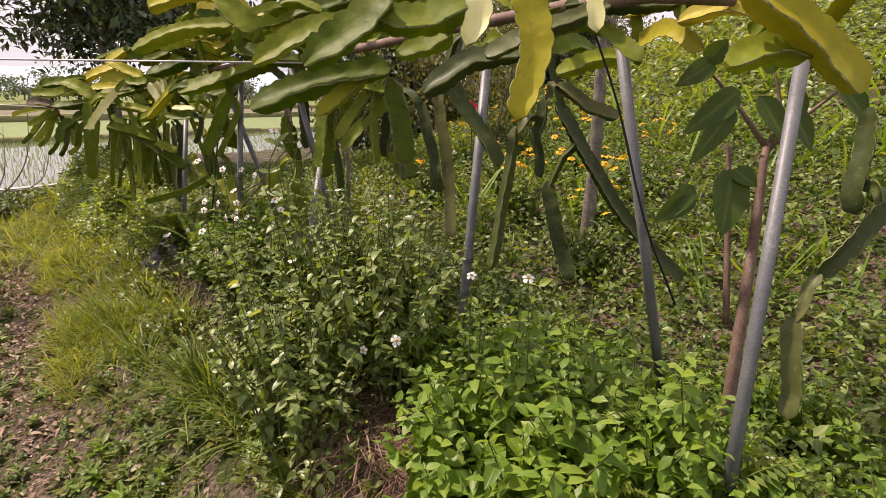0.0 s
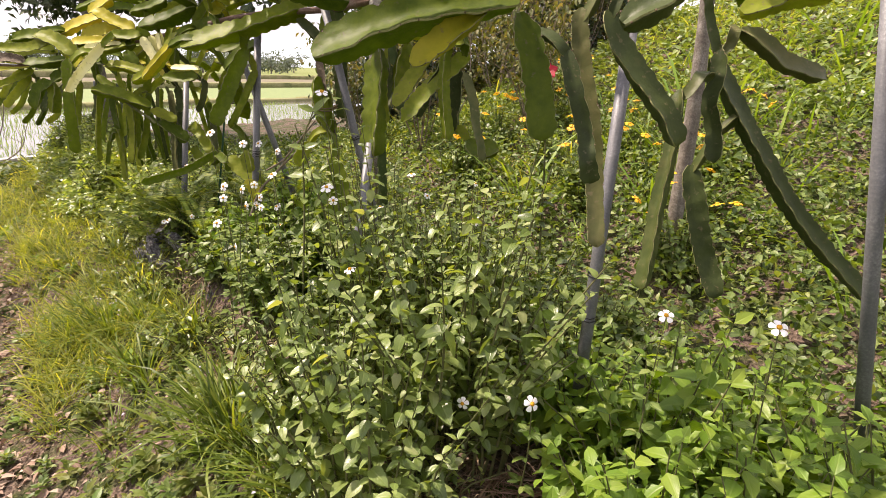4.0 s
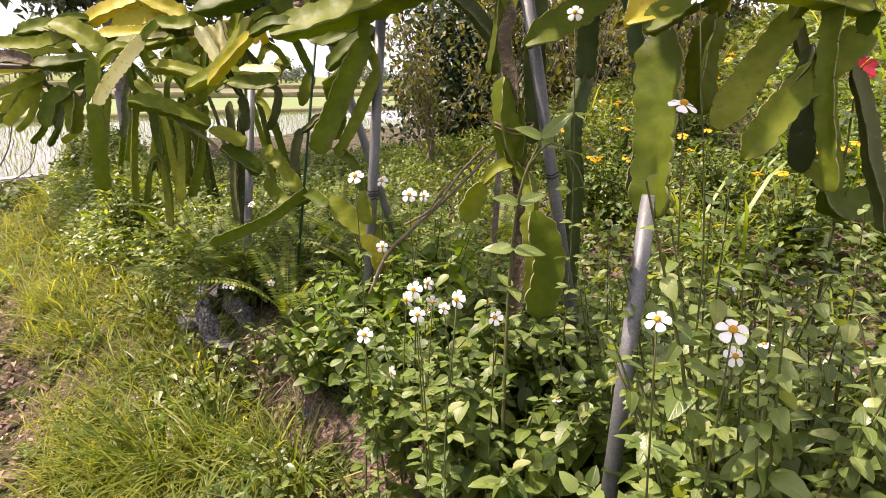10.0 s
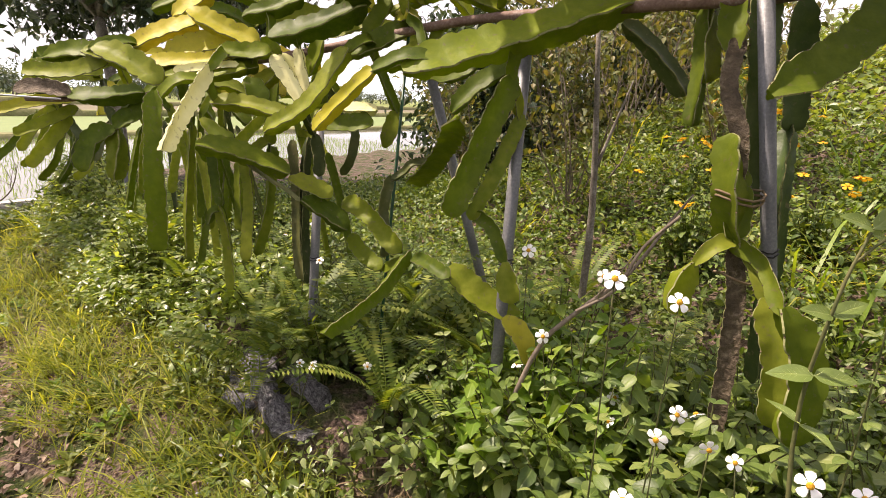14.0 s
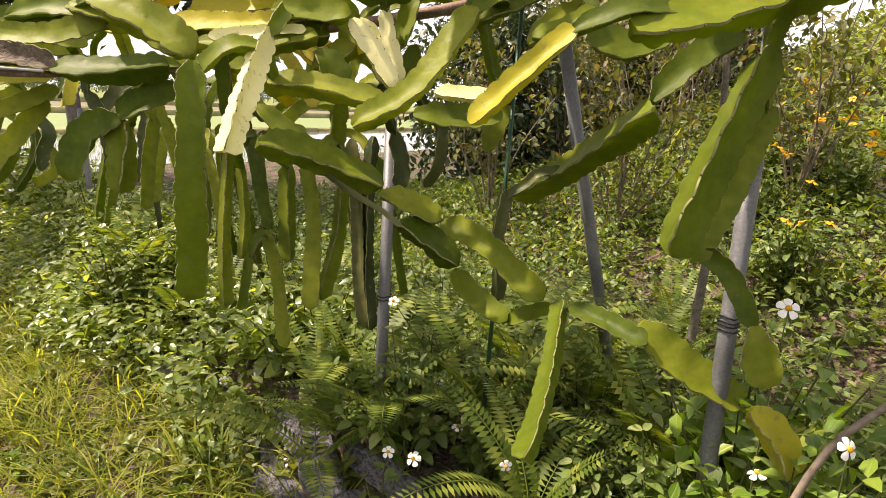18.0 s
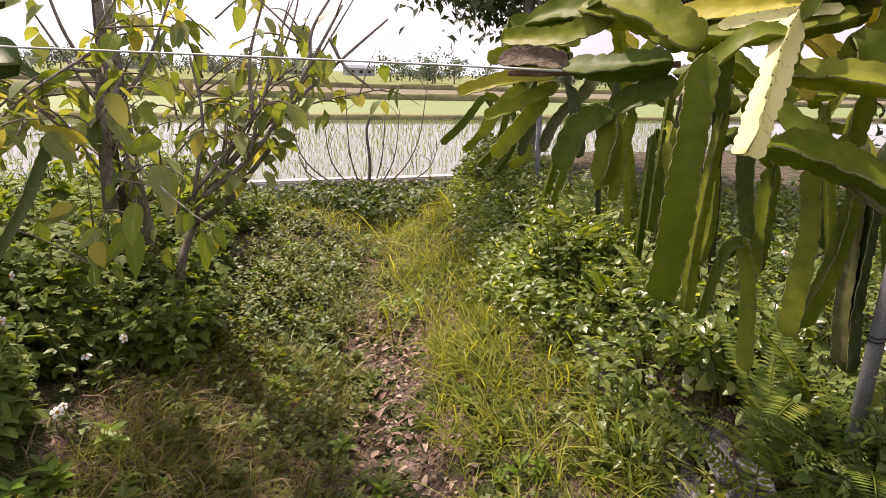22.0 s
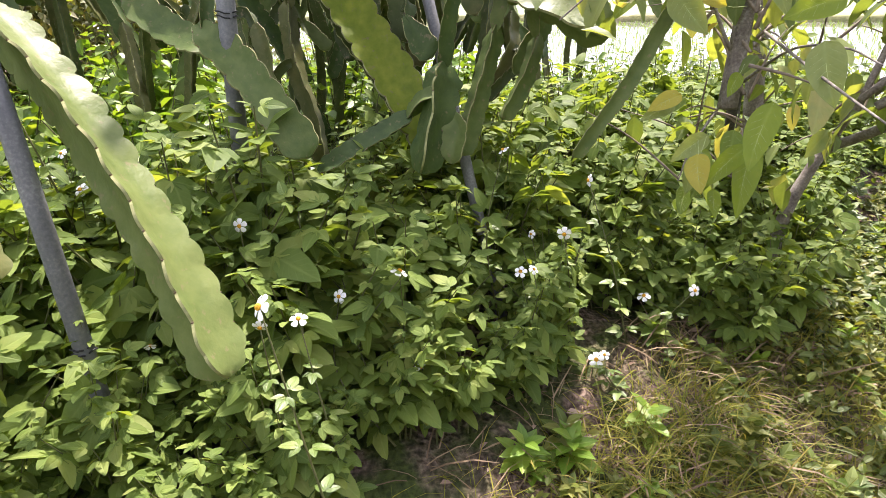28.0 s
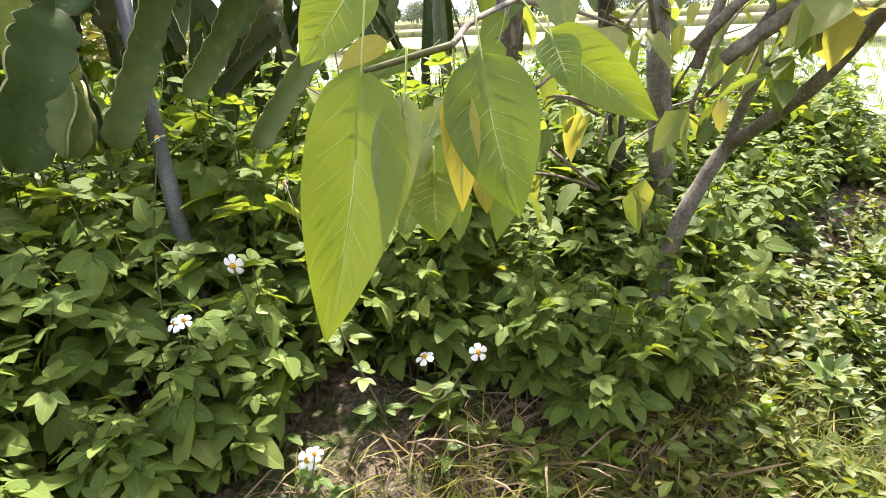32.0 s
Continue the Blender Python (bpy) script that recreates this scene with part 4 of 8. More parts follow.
stem(cactus_r2, [(-0.944, 3.771, 1.021), (-0.898, 3.729, 0.871), (-0.930, 3.682, 0.702)], 0.111, "l", 0.2)
stem(cactus_r2, [(-0.984, 3.908, 1.514), (-0.799, 3.937, 1.622), (-0.669, 3.973, 1.755)], 0.111, "g", 0.4)
stem(cactus_r2, [(-1.219, 4.332, 1.724), (-1.115, 4.306, 1.635), (-1.023, 4.272, 1.515)], 0.089, "o", 0.2)
stem(cactus_r2, [(-1.002, 4.195, 1.760), (-1.029, 4.163, 1.644), (-1.036, 4.136, 1.548)], 0.079, "g", 0.3)
stem(cactus_r2, [(-1.090, 3.944, 1.079), (-1.127, 3.928, 1.023), (-1.144, 3.908, 0.948)], 0.085, "l", 0.2)
stem(cactus_r2, [(-1.880, 4.308, 1.555), (-1.529, 4.336, 1.666), (-1.179, 4.366, 1.787)], 0.134, "l", 0.2)
stem(cactus_r2, [(-1.752, 3.475, 1.775), (-1.483, 3.503, 1.888), (-1.197, 3.511, 1.923)], 0.102, "g", 0.2)
stem(cactus_r2, [(-1.143, 3.373, 1.793), (-1.035, 3.365, 1.765), (-0.787, 3.355, 1.730)], 0.105, "g", 0.2)
stem(cactus_r2, [(-0.638, 3.704, 1.481), (-0.669, 3.651, 1.279), (-0.701, 3.608, 1.110)], 0.063, "o", 0.2)
stem(cactus_r2, [(-0.394, 3.399, 1.506), (-0.456, 3.371, 1.397), (-0.501, 3.339, 1.273)], 0.057, "o", 0.2)
stem(cactus_r2, [(-0.298, 3.387, 1.461), (-0.246, 3.331, 1.246), (-0.212, 3.291, 1.093)], 0.057, "o", 0.2)
stem(cactus_r2, [(-0.874, 3.629, 1.989), (-0.678, 3.642, 2.040), (-0.482, 3.662, 2.122)], 0.118, "g", 0.2)
stem(cactus_r2, [(-0.909, 3.487, 1.836), (-0.719, 3.495, 1.870), (-0.592, 3.503, 1.903)], 0.096, "l", 0.4)
stem(cactus_r2, [(-1.033, 4.196, 1.763), (-1.045, 4.155, 1.586), (-1.064, 4.120, 1.428)], 0.056, "g", 0.5)
stem(cactus_r2, [(-1.003, 3.992, 1.351), (-0.989, 3.967, 1.250), (-0.994, 3.942, 1.142)], 0.078, "g", 0.2)
stem(cactus_r2, [(-0.360, 3.398, 1.704), (-0.387, 3.332, 1.446), (-0.364, 3.265, 1.188)], 0.056, "g", 0.3)
stem(cactus_r2, [(-0.657, 3.651, 1.679), (-0.674, 3.592, 1.450), (-0.656, 3.533, 1.221)], 0.054, "g", 0.3)
stem(cactus_r2, [(-0.95, 3.95, 0.2), (-0.95, 3.95, 0.7), (-0.95, 3.96, 0.95), (-0.97, 3.98, 1.15)], 0.056, "r", 0.3)
stem(cactus_r2, [(-0.965, 3.98, 1.11), (-1.03, 3.92, 1.26), (-1.04, 3.95, 1.42)], 0.1, "g", 0.2)
stem(cactus_r2, [(-1.0, 3.97, 1.2), (-1.01, 3.96, 1.4), (-1.035, 4.01, 1.54), (-1.0, 4.06, 1.66)], 0.05, "r", 0.5)
stem(cactus_r2, [(-1.01, 4.05, 1.62), (-1.0, 4.1, 1.72), (-0.96, 4.14, 1.82)], 0.085, "l", 0.9)
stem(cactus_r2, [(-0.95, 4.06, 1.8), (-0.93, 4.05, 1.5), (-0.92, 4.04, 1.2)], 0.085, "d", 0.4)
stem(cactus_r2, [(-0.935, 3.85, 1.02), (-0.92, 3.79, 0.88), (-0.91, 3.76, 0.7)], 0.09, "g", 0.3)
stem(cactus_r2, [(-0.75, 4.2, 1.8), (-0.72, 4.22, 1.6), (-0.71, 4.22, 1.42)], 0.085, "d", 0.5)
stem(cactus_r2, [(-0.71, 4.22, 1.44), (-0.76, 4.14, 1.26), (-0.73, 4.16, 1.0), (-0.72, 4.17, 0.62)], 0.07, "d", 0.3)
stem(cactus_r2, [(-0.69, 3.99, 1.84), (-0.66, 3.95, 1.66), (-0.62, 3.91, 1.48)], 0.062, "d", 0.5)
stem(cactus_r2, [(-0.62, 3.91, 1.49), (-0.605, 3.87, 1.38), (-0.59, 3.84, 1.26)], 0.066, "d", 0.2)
cactus_p2 = thing("dragon_fruit_plant", (-0.75, 3.2, float(height(-0.75, 3.2))), "dragon fruit cactus with thick upright lime stems", "cactus", "dragon fruit plants")
stem(cactus_p2, [(-0.683, 3.553, 1.552), (-0.691, 3.489, 1.321), (-0.695, 3.423, 1.084)], 0.128, "g", 0.2)
stem(cactus_p2, [(-0.69, 3.62, 1.8), (-0.69, 3.585, 1.66), (-0.685, 3.55, 1.48)], 0.082, "k", 0.2)
stem(cactus_p2, [(-0.815, 3.447, 1.542), (-0.736, 3.462, 1.596), (-0.623, 3.478, 1.658)], 0.081, "y", 0.4)
stem(cactus_p2, [(-0.776, 3.423, 1.529), (-0.684, 3.439, 1.589), (-0.540, 3.460, 1.670)], 0.080, "g", 0.2)
stem(cactus_p2, [(-0.556, 3.563, 1.590), (-0.582, 3.532, 1.478), (-0.586, 3.493, 1.338)], 0.090, "g", 0.2)
stem(cactus_p2, [(-0.600, 3.382, 1.313), (-0.509, 3.417, 1.440), (-0.424, 3.453, 1.572)], 0.084, "g", 0.3)
stem(cactus_p2, [(-0.558, 3.313, 1.251), (-0.445, 3.351, 1.392), (-0.279, 3.389, 1.534)], 0.081, "g", 0.3)
stem(cactus_p2, [(-0.584, 3.363, 1.618), (-0.470, 3.359, 1.605), (-0.307, 3.350, 1.580)], 0.063, "l", 0.3)
stem(cactus_p2, [(-0.329, 3.454, 1.206), (-0.325, 3.489, 1.331), (-0.307, 3.528, 1.471)], 0.087, "o", 0.2)
stem(cactus_p2, [(-0.270, 3.442, 1.166), (-0.225, 3.431, 1.125), (-0.124, 3.430, 1.128)], 0.107, "g", 0.2)
cactus_r1 = thing("dragon_fruit_plant", (0.55, 1.95, float(height(0.55, 1.95))), "sprawling dragon fruit cactus with yellowed arms over steel poles", "cactus", "dragon fruit plants")
stem(cactus_r1, [(0.180, 1.441, 1.811), (0.208, 1.404, 1.669), (0.169, 1.361, 1.504)], 0.080, "y", 0.3)
stem(cactus_r1, [(0.068, 1.513, 1.810), (0.083, 1.496, 1.745), (0.053, 1.477, 1.672)], 0.068, "p", 0.3)
stem(cactus_r1, [(0.380, 1.619, 1.827), (0.388, 1.605, 1.771), (0.391, 1.591, 1.718)], 0.049, "p", 0.3)
stem(cactus_r1, [(0.640, 1.349, 1.786), (0.777, 1.325, 1.695), (0.897, 1.294, 1.578)], 0.094, "y", 0.4)
stem(cactus_r1, [(0.627, 1.361, 1.631), (0.714, 1.368, 1.661), (0.815, 1.366, 1.655)], 0.085, "l", 0.2)
stem(cactus_r1, [(-0.063, 1.966, 1.563), (0.082, 1.990, 1.660), (0.274, 2.001, 1.705)], 0.114, "o", 0.2)
stem(cactus_r1, [(0.130, 1.891, 1.675), (0.319, 1.913, 1.762), (0.509, 1.930, 1.833)], 0.087, "o", 0.2)
stem(cactus_r1, [(0.391, 2.037, 1.846), (0.666, 2.038, 1.854), (0.922, 2.044, 1.882)], 0.092, "o", 0.2)
stem(cactus_r1, [(-0.461, 2.040, 1.642), (-0.312, 2.067, 1.750), (-0.182, 2.098, 1.871)], 0.147, "g", 0.3)
stem(cactus_r1, [(-0.751, 2.365, 1.496), (-0.498, 2.388, 1.591), (-0.210, 2.404, 1.656)], 0.124, "g", 0.3)
stem(cactus_r1, [(-0.491, 2.360, 1.479), (-0.397, 2.377, 1.549), (-0.299, 2.397, 1.626)], 0.080, "y", 0.4)
stem(cactus_r1, [(0.023, 2.397, 1.632), (0.126, 2.350, 1.451), (0.222, 2.308, 1.292)], 0.089, "o", 0.2)
stem(cactus_r1, [(0.429, 2.581, 1.553), (0.403, 2.542, 1.400), (0.423, 2.496, 1.226)], 0.068, "o", 0.2)
stem(cactus_r1, [(0.543, 2.887, 1.541), (0.710, 2.813, 1.256), (0.891, 2.742, 0.985), (1.152, 2.672, 0.720)], 0.097, "o", 0.2)
stem(cactus_r1, [(0.527, 2.892, 1.161), (0.573, 2.829, 0.918), (0.642, 2.768, 0.683)], 0.101, "o", 0.2)
stem(cactus_r1, [(0.311, 2.551, 1.434), (0.263, 2.469, 1.118), (0.215, 2.400, 0.848)], 0.068, "o", 0.2)
stem(cactus_r1, [(0.484, 2.596, 1.612), (0.618, 2.572, 1.521), (0.751, 2.561, 1.481)], 0.087, "o", 0.2)
stem(cactus_r1, [(0.483, 2.608, 1.659), (0.639, 2.621, 1.713), (0.795, 2.626, 1.734)], 0.092, "l", 0.2)
stem(cactus_r1, [(1.322, 1.852, 1.544), (1.298, 1.813, 1.393), (1.275, 1.769, 1.224)], 0.087, "o", 0.2)
stem(cactus_r1, [(1.294, 1.679, 1.275), (1.198, 1.650, 1.163), (1.092, 1.628, 1.073)], 0.082, "o", 0.2)
stem(cactus_r1, [(1.029, 1.597, 0.953), (1.027, 1.560, 0.810), (1.013, 1.522, 0.664)], 0.082, "o", 0.2)
stem(cactus_r1, [(-0.711, 2.303, 1.657), (-0.480, 2.338, 1.794), (-0.267, 2.335, 1.788)], 0.106, "g", 0.4)
stem(cactus_r1, [(-0.942, 2.579, 1.921), (-0.825, 2.556, 1.834), (-0.778, 2.544, 1.790)], 0.116, "g", 0.2)
stem(cactus_r1, [(-0.244, 2.132, 1.803), (-0.089, 2.130, 1.797), (0.083, 2.144, 1.856)], 0.135, "g", 0.2)
stem(cactus_r1, [(-0.173, 2.206, 1.690), (-0.052, 2.216, 1.731), (0.029, 2.226, 1.772)], 0.093, "l", 0.2)
stem(cactus_r1, [(-0.210, 2.394, 1.617), (-0.162, 2.350, 1.446), (-0.138, 2.311, 1.296)], 0.089, "g", 0.2)
stem(cactus_r1, [(-0.086, 2.372, 1.533), (-0.027, 2.316, 1.319), (-0.003, 2.283, 1.191)], 0.067, "o", 0.2)
stem(cactus_r1, [(-0.023, 2.504, 1.646), (0.017, 2.428, 1.355), (0.047, 2.336, 0.997)], 0.069, "o", 0.2)
cactus_l1 = thing("dragon_fruit_plant", (-5.1, 3.3, float(height(-5.1, 3.3))), "dark dragon fruit cactus with long arching stems on steel poles", "cactus", "dragon fruit plants")
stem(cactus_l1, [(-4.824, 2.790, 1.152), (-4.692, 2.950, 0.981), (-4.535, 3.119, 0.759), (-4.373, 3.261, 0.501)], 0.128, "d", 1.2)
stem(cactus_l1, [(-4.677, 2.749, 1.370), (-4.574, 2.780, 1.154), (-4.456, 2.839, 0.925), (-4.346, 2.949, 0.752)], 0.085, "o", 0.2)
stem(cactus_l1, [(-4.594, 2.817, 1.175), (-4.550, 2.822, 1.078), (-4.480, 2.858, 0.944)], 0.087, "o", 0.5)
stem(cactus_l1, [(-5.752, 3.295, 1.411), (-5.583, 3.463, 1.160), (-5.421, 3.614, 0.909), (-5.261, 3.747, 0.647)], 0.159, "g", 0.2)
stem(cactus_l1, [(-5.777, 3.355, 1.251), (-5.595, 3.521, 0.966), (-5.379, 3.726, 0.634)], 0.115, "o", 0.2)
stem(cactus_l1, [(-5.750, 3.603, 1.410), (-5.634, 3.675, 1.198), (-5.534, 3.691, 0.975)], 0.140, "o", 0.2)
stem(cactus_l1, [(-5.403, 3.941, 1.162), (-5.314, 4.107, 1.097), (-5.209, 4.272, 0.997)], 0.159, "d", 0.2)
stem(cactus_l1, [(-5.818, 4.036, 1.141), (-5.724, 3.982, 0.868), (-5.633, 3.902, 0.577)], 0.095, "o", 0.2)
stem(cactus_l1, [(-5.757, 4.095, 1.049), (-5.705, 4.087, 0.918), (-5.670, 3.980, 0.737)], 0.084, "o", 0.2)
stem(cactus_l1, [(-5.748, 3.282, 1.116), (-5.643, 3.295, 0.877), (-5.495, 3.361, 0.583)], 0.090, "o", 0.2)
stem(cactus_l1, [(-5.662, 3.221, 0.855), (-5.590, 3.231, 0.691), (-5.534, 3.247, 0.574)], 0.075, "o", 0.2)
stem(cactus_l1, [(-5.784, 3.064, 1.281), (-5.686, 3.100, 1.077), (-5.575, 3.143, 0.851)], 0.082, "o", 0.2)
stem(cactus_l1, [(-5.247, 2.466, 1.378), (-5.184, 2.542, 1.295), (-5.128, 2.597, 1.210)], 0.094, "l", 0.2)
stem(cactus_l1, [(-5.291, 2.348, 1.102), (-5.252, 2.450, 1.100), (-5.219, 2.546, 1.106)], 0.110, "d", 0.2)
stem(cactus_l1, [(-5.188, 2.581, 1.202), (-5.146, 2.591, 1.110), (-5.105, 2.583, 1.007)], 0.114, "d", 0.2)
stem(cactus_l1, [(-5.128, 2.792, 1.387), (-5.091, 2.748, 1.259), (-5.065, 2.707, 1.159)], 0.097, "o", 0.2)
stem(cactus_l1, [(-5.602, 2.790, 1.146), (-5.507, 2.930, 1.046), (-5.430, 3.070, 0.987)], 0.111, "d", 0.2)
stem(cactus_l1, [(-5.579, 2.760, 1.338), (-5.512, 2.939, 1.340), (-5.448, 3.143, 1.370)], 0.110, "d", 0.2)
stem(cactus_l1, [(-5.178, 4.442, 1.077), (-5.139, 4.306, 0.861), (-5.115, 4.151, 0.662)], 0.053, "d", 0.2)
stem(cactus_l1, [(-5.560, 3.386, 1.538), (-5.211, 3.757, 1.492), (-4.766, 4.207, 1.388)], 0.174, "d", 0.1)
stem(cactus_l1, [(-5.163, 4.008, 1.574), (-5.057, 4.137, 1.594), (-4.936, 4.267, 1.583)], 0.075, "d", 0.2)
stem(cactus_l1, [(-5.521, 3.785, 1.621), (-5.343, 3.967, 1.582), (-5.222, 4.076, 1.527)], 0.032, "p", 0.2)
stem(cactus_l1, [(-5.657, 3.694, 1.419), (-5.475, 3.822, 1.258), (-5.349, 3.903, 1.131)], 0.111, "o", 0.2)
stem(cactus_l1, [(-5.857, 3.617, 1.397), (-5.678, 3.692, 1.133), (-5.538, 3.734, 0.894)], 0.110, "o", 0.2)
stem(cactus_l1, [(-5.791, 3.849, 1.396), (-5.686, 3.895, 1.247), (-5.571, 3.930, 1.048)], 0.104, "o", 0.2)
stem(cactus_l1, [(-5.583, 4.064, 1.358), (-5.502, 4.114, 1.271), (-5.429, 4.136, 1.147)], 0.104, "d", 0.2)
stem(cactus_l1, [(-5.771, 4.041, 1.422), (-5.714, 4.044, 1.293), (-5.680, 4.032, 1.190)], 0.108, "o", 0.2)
cactus_l2 = thing("dragon_fruit_plant", (-5.4, 4.0, float(height(-5.4, 4.0))), "old dragon fruit cactus with stout grey-green trunks", "cactus", "dragon fruit plants")
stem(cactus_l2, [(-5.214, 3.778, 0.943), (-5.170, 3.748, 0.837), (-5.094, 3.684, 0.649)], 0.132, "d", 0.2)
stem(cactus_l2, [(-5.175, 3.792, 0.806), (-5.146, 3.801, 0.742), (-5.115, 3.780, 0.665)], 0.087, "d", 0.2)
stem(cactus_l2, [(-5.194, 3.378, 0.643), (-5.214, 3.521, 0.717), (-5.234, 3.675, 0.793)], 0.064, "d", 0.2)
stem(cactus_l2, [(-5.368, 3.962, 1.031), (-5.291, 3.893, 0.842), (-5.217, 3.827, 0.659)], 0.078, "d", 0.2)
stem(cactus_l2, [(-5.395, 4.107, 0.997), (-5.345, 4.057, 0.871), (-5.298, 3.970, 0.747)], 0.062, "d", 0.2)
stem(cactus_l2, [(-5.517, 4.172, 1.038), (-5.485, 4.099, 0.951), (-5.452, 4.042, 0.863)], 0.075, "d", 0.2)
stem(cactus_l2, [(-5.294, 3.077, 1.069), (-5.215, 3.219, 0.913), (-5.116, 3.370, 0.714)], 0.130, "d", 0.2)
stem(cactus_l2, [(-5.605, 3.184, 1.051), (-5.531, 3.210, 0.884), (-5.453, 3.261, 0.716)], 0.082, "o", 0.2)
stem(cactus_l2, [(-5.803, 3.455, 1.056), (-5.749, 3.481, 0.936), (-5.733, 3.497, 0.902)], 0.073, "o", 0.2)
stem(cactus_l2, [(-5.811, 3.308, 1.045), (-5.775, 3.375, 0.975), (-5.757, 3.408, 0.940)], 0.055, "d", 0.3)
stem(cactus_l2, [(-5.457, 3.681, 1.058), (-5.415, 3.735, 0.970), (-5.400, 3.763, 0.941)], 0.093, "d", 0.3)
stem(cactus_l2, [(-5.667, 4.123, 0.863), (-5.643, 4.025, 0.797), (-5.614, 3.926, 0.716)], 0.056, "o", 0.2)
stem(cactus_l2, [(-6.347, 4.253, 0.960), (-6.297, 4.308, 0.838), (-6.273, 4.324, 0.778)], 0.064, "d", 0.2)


def fill(plant, a0, a1, b0, b1, z0, z1, n, seed, tones, hang=0.3, long=(0.35, 0.6), thick=(0.06, 0.1)):
    """Arms that arch over the trellis top and droop at their ends."""
    r = random.Random(seed)
    for _ in range(n):
        p = ALONG * r.uniform(a0, a1) + ACROSS * r.uniform(b0, b1) + Vector((0, 0, r.uniform(z0, z1)))
        w, ang = r.uniform(*long), r.uniform(0, 6.28)
        d = Vector((math.cos(ang), math.sin(ang), 0))
        e = p + d * w * (1 - 0.4 * hang) + Vector((0, 0, 0.06 - w * hang * r.uniform(0.6, 1.2)))
        stem(plant, [p, (p + e) / 2 + Vector((0, 0, 0.14 * w)), e], r.uniform(*thick), r.choice(tones), r.uniform(0, 1))


fill(cactus_r1, 0.3, 2.6, 1.35, 2.35, 1.75, 2.0, 20, 1, "gglly")
fill(cactus_r2, 3.0, 4.6, 1.1, 2.0, 1.8, 2.05, 18, 2, "gllly", 0.15)
fill(cactus_r3, 4.8, 6.2, 0.9, 1.9, 1.76, 2.0, 18, 3, "glyl", 0.15)
# extra arms, mostly above the view, added to cast shade on the bed
fill(cactus_r3, 4.6, 6.4, 1.2, 2.4, 1.97, 2.2, 34, 8, "ggl", 0.15)
fill(cactus_r2, 3.0, 4.6, 1.35, 2.5, 1.97, 2.2, 26, 9, "ggl", 0.15)
fill(cactus_r4, 6.0, 8.6, 0.9, 1.8, 1.35, 1.75, 20, 4, "gggly", 0.5)
fill(cactus_r4, 6.1, 8.4, 0.95, 1.6, 1.1, 1.4, 20, 5, "gggo", 1.6, (0.4, 0.7), (0.045, 0.075))
fill(cactus_l1, 5.2, 7.2, -4.2, -2.3, 1.3, 1.75, 30, 6, "dddg", 0.5)
fill(cactus_l1, 6.4, 8.0, -4.2, -3.2, 1.2, 1.7, 14, 17, "ddo", 0.7, (0.5, 0.8), (0.07, 0.1))
fill(cactus_l1, 5.6, 8.0, -5.2, -2.6, 0.9, 1.4, 24, 7, "doo", 1.4, (0.5, 0.8))


def tie_up():
    """Old thin stems that carry each loose arm from the next arm or pipe above it."""
    lines = [curve_points(p, 6) for _, p, _ in STEMS]
    lines += [curve_points([Vector(q) for q in rail], 8) for rail in (((0.866, 1.882, 1.851), (0.401, 2.09, 1.85), (-0.972, 4.081, 1.762)), ((-0.95, 4.049, 1.758), (-1.524, 4.695, 1.772), (-2.334, 5.204, 1.649), (-2.937, 5.223, 1.538)))]
    for i, (plant, p, tone) in enumerate(list(STEMS)):
        top = max((p[0], p[-1]), key=lambda q: q.z)
        low = min((p[0], p[-1]), key=lambda q: q.z)
        if low.z - float(height(low.x, low.y)) < 0.15:
            continue
        near = min(((q - top).length, j) for j, line in enumerate(lines) if j != i for q in line)
        if near[0] < 0.06 or min((q - low).length for j, line in enumerate(lines) if j != i for q in line) < 0.05:
            continue
        best = [((q - top).length - 0.5 * (q.z - top.z), tuple(q)) for j, line in enumerate(lines) if j != i for q in line if q.z > top.z + 0.02 and (q - top).length < 0.34]
        if best:
            q = Vector(min(best)[1])
            out = Vector((q.y - top.y, top.x - q.x, 0)) * 0.12
            stem(plant, [top.lerp(low, 0.06), (top + q) / 2 + out + Vector((0, 0, 0.02)), q], 0.05, tone if tone in "gdo" else "g", 0.4)


tie_up()


def back_plant(a, b, seed):
    """A whole cactus further back: a few trunks with drooping arms."""
    r = random.Random(seed)
    p = at(a, b)
    ob = thing("dragon_fruit_plant", p, "dragon fruit cactus with dark trunks and drooping arms", "cactus", "dragon fruit plants")
    top = p + Vector((r.uniform(-0.1, 0.1), r.uniform(-0.1, 0.1), r.uniform(1.2, 1.5)))
    for _ in range(3):
        f = p + Vector((r.uniform(-0.2, 0.2), r.uniform(-0.2, 0.2), -0.04))
        stem(ob, [f, (f + top) / 2 + Vector((r.uniform(-0.12, 0.12), r.uniform(-0.12, 0.12), 0)), top], r.uniform(0.06, 0.09), "o", r.uniform(0, 1))
    for k in range(10):
        ang, w = k * 0.63 + r.uniform(-0.3, 0.3), r.uniform(0.3, 0.6)
        e = top + Vector((math.cos(ang) * w, math.sin(ang) * w, r.uniform(-0.75, 0.1)))
        stem(ob, [top, (top + e) / 2 + Vector((0, 0, r.uniform(0.1, 0.25))), e], r.uniform(0.06, 0.09), r.choice("dddo"), r.uniform(0, 1))
    return ob


for i, (a, b) in enumerate(((4.0, -3.3), (4.9, -3.9), (5.6, -4.4), (6.3, -3.3), (7.0, -3.0), (7.2, -4.2), (8.1, -3.3), (6.4, -5.4), (7.9, -5.0), (5.2, -5.6), (9.0, -3.6), (3.4, -4.4))):
    back_plant(a, b, 200 + i)

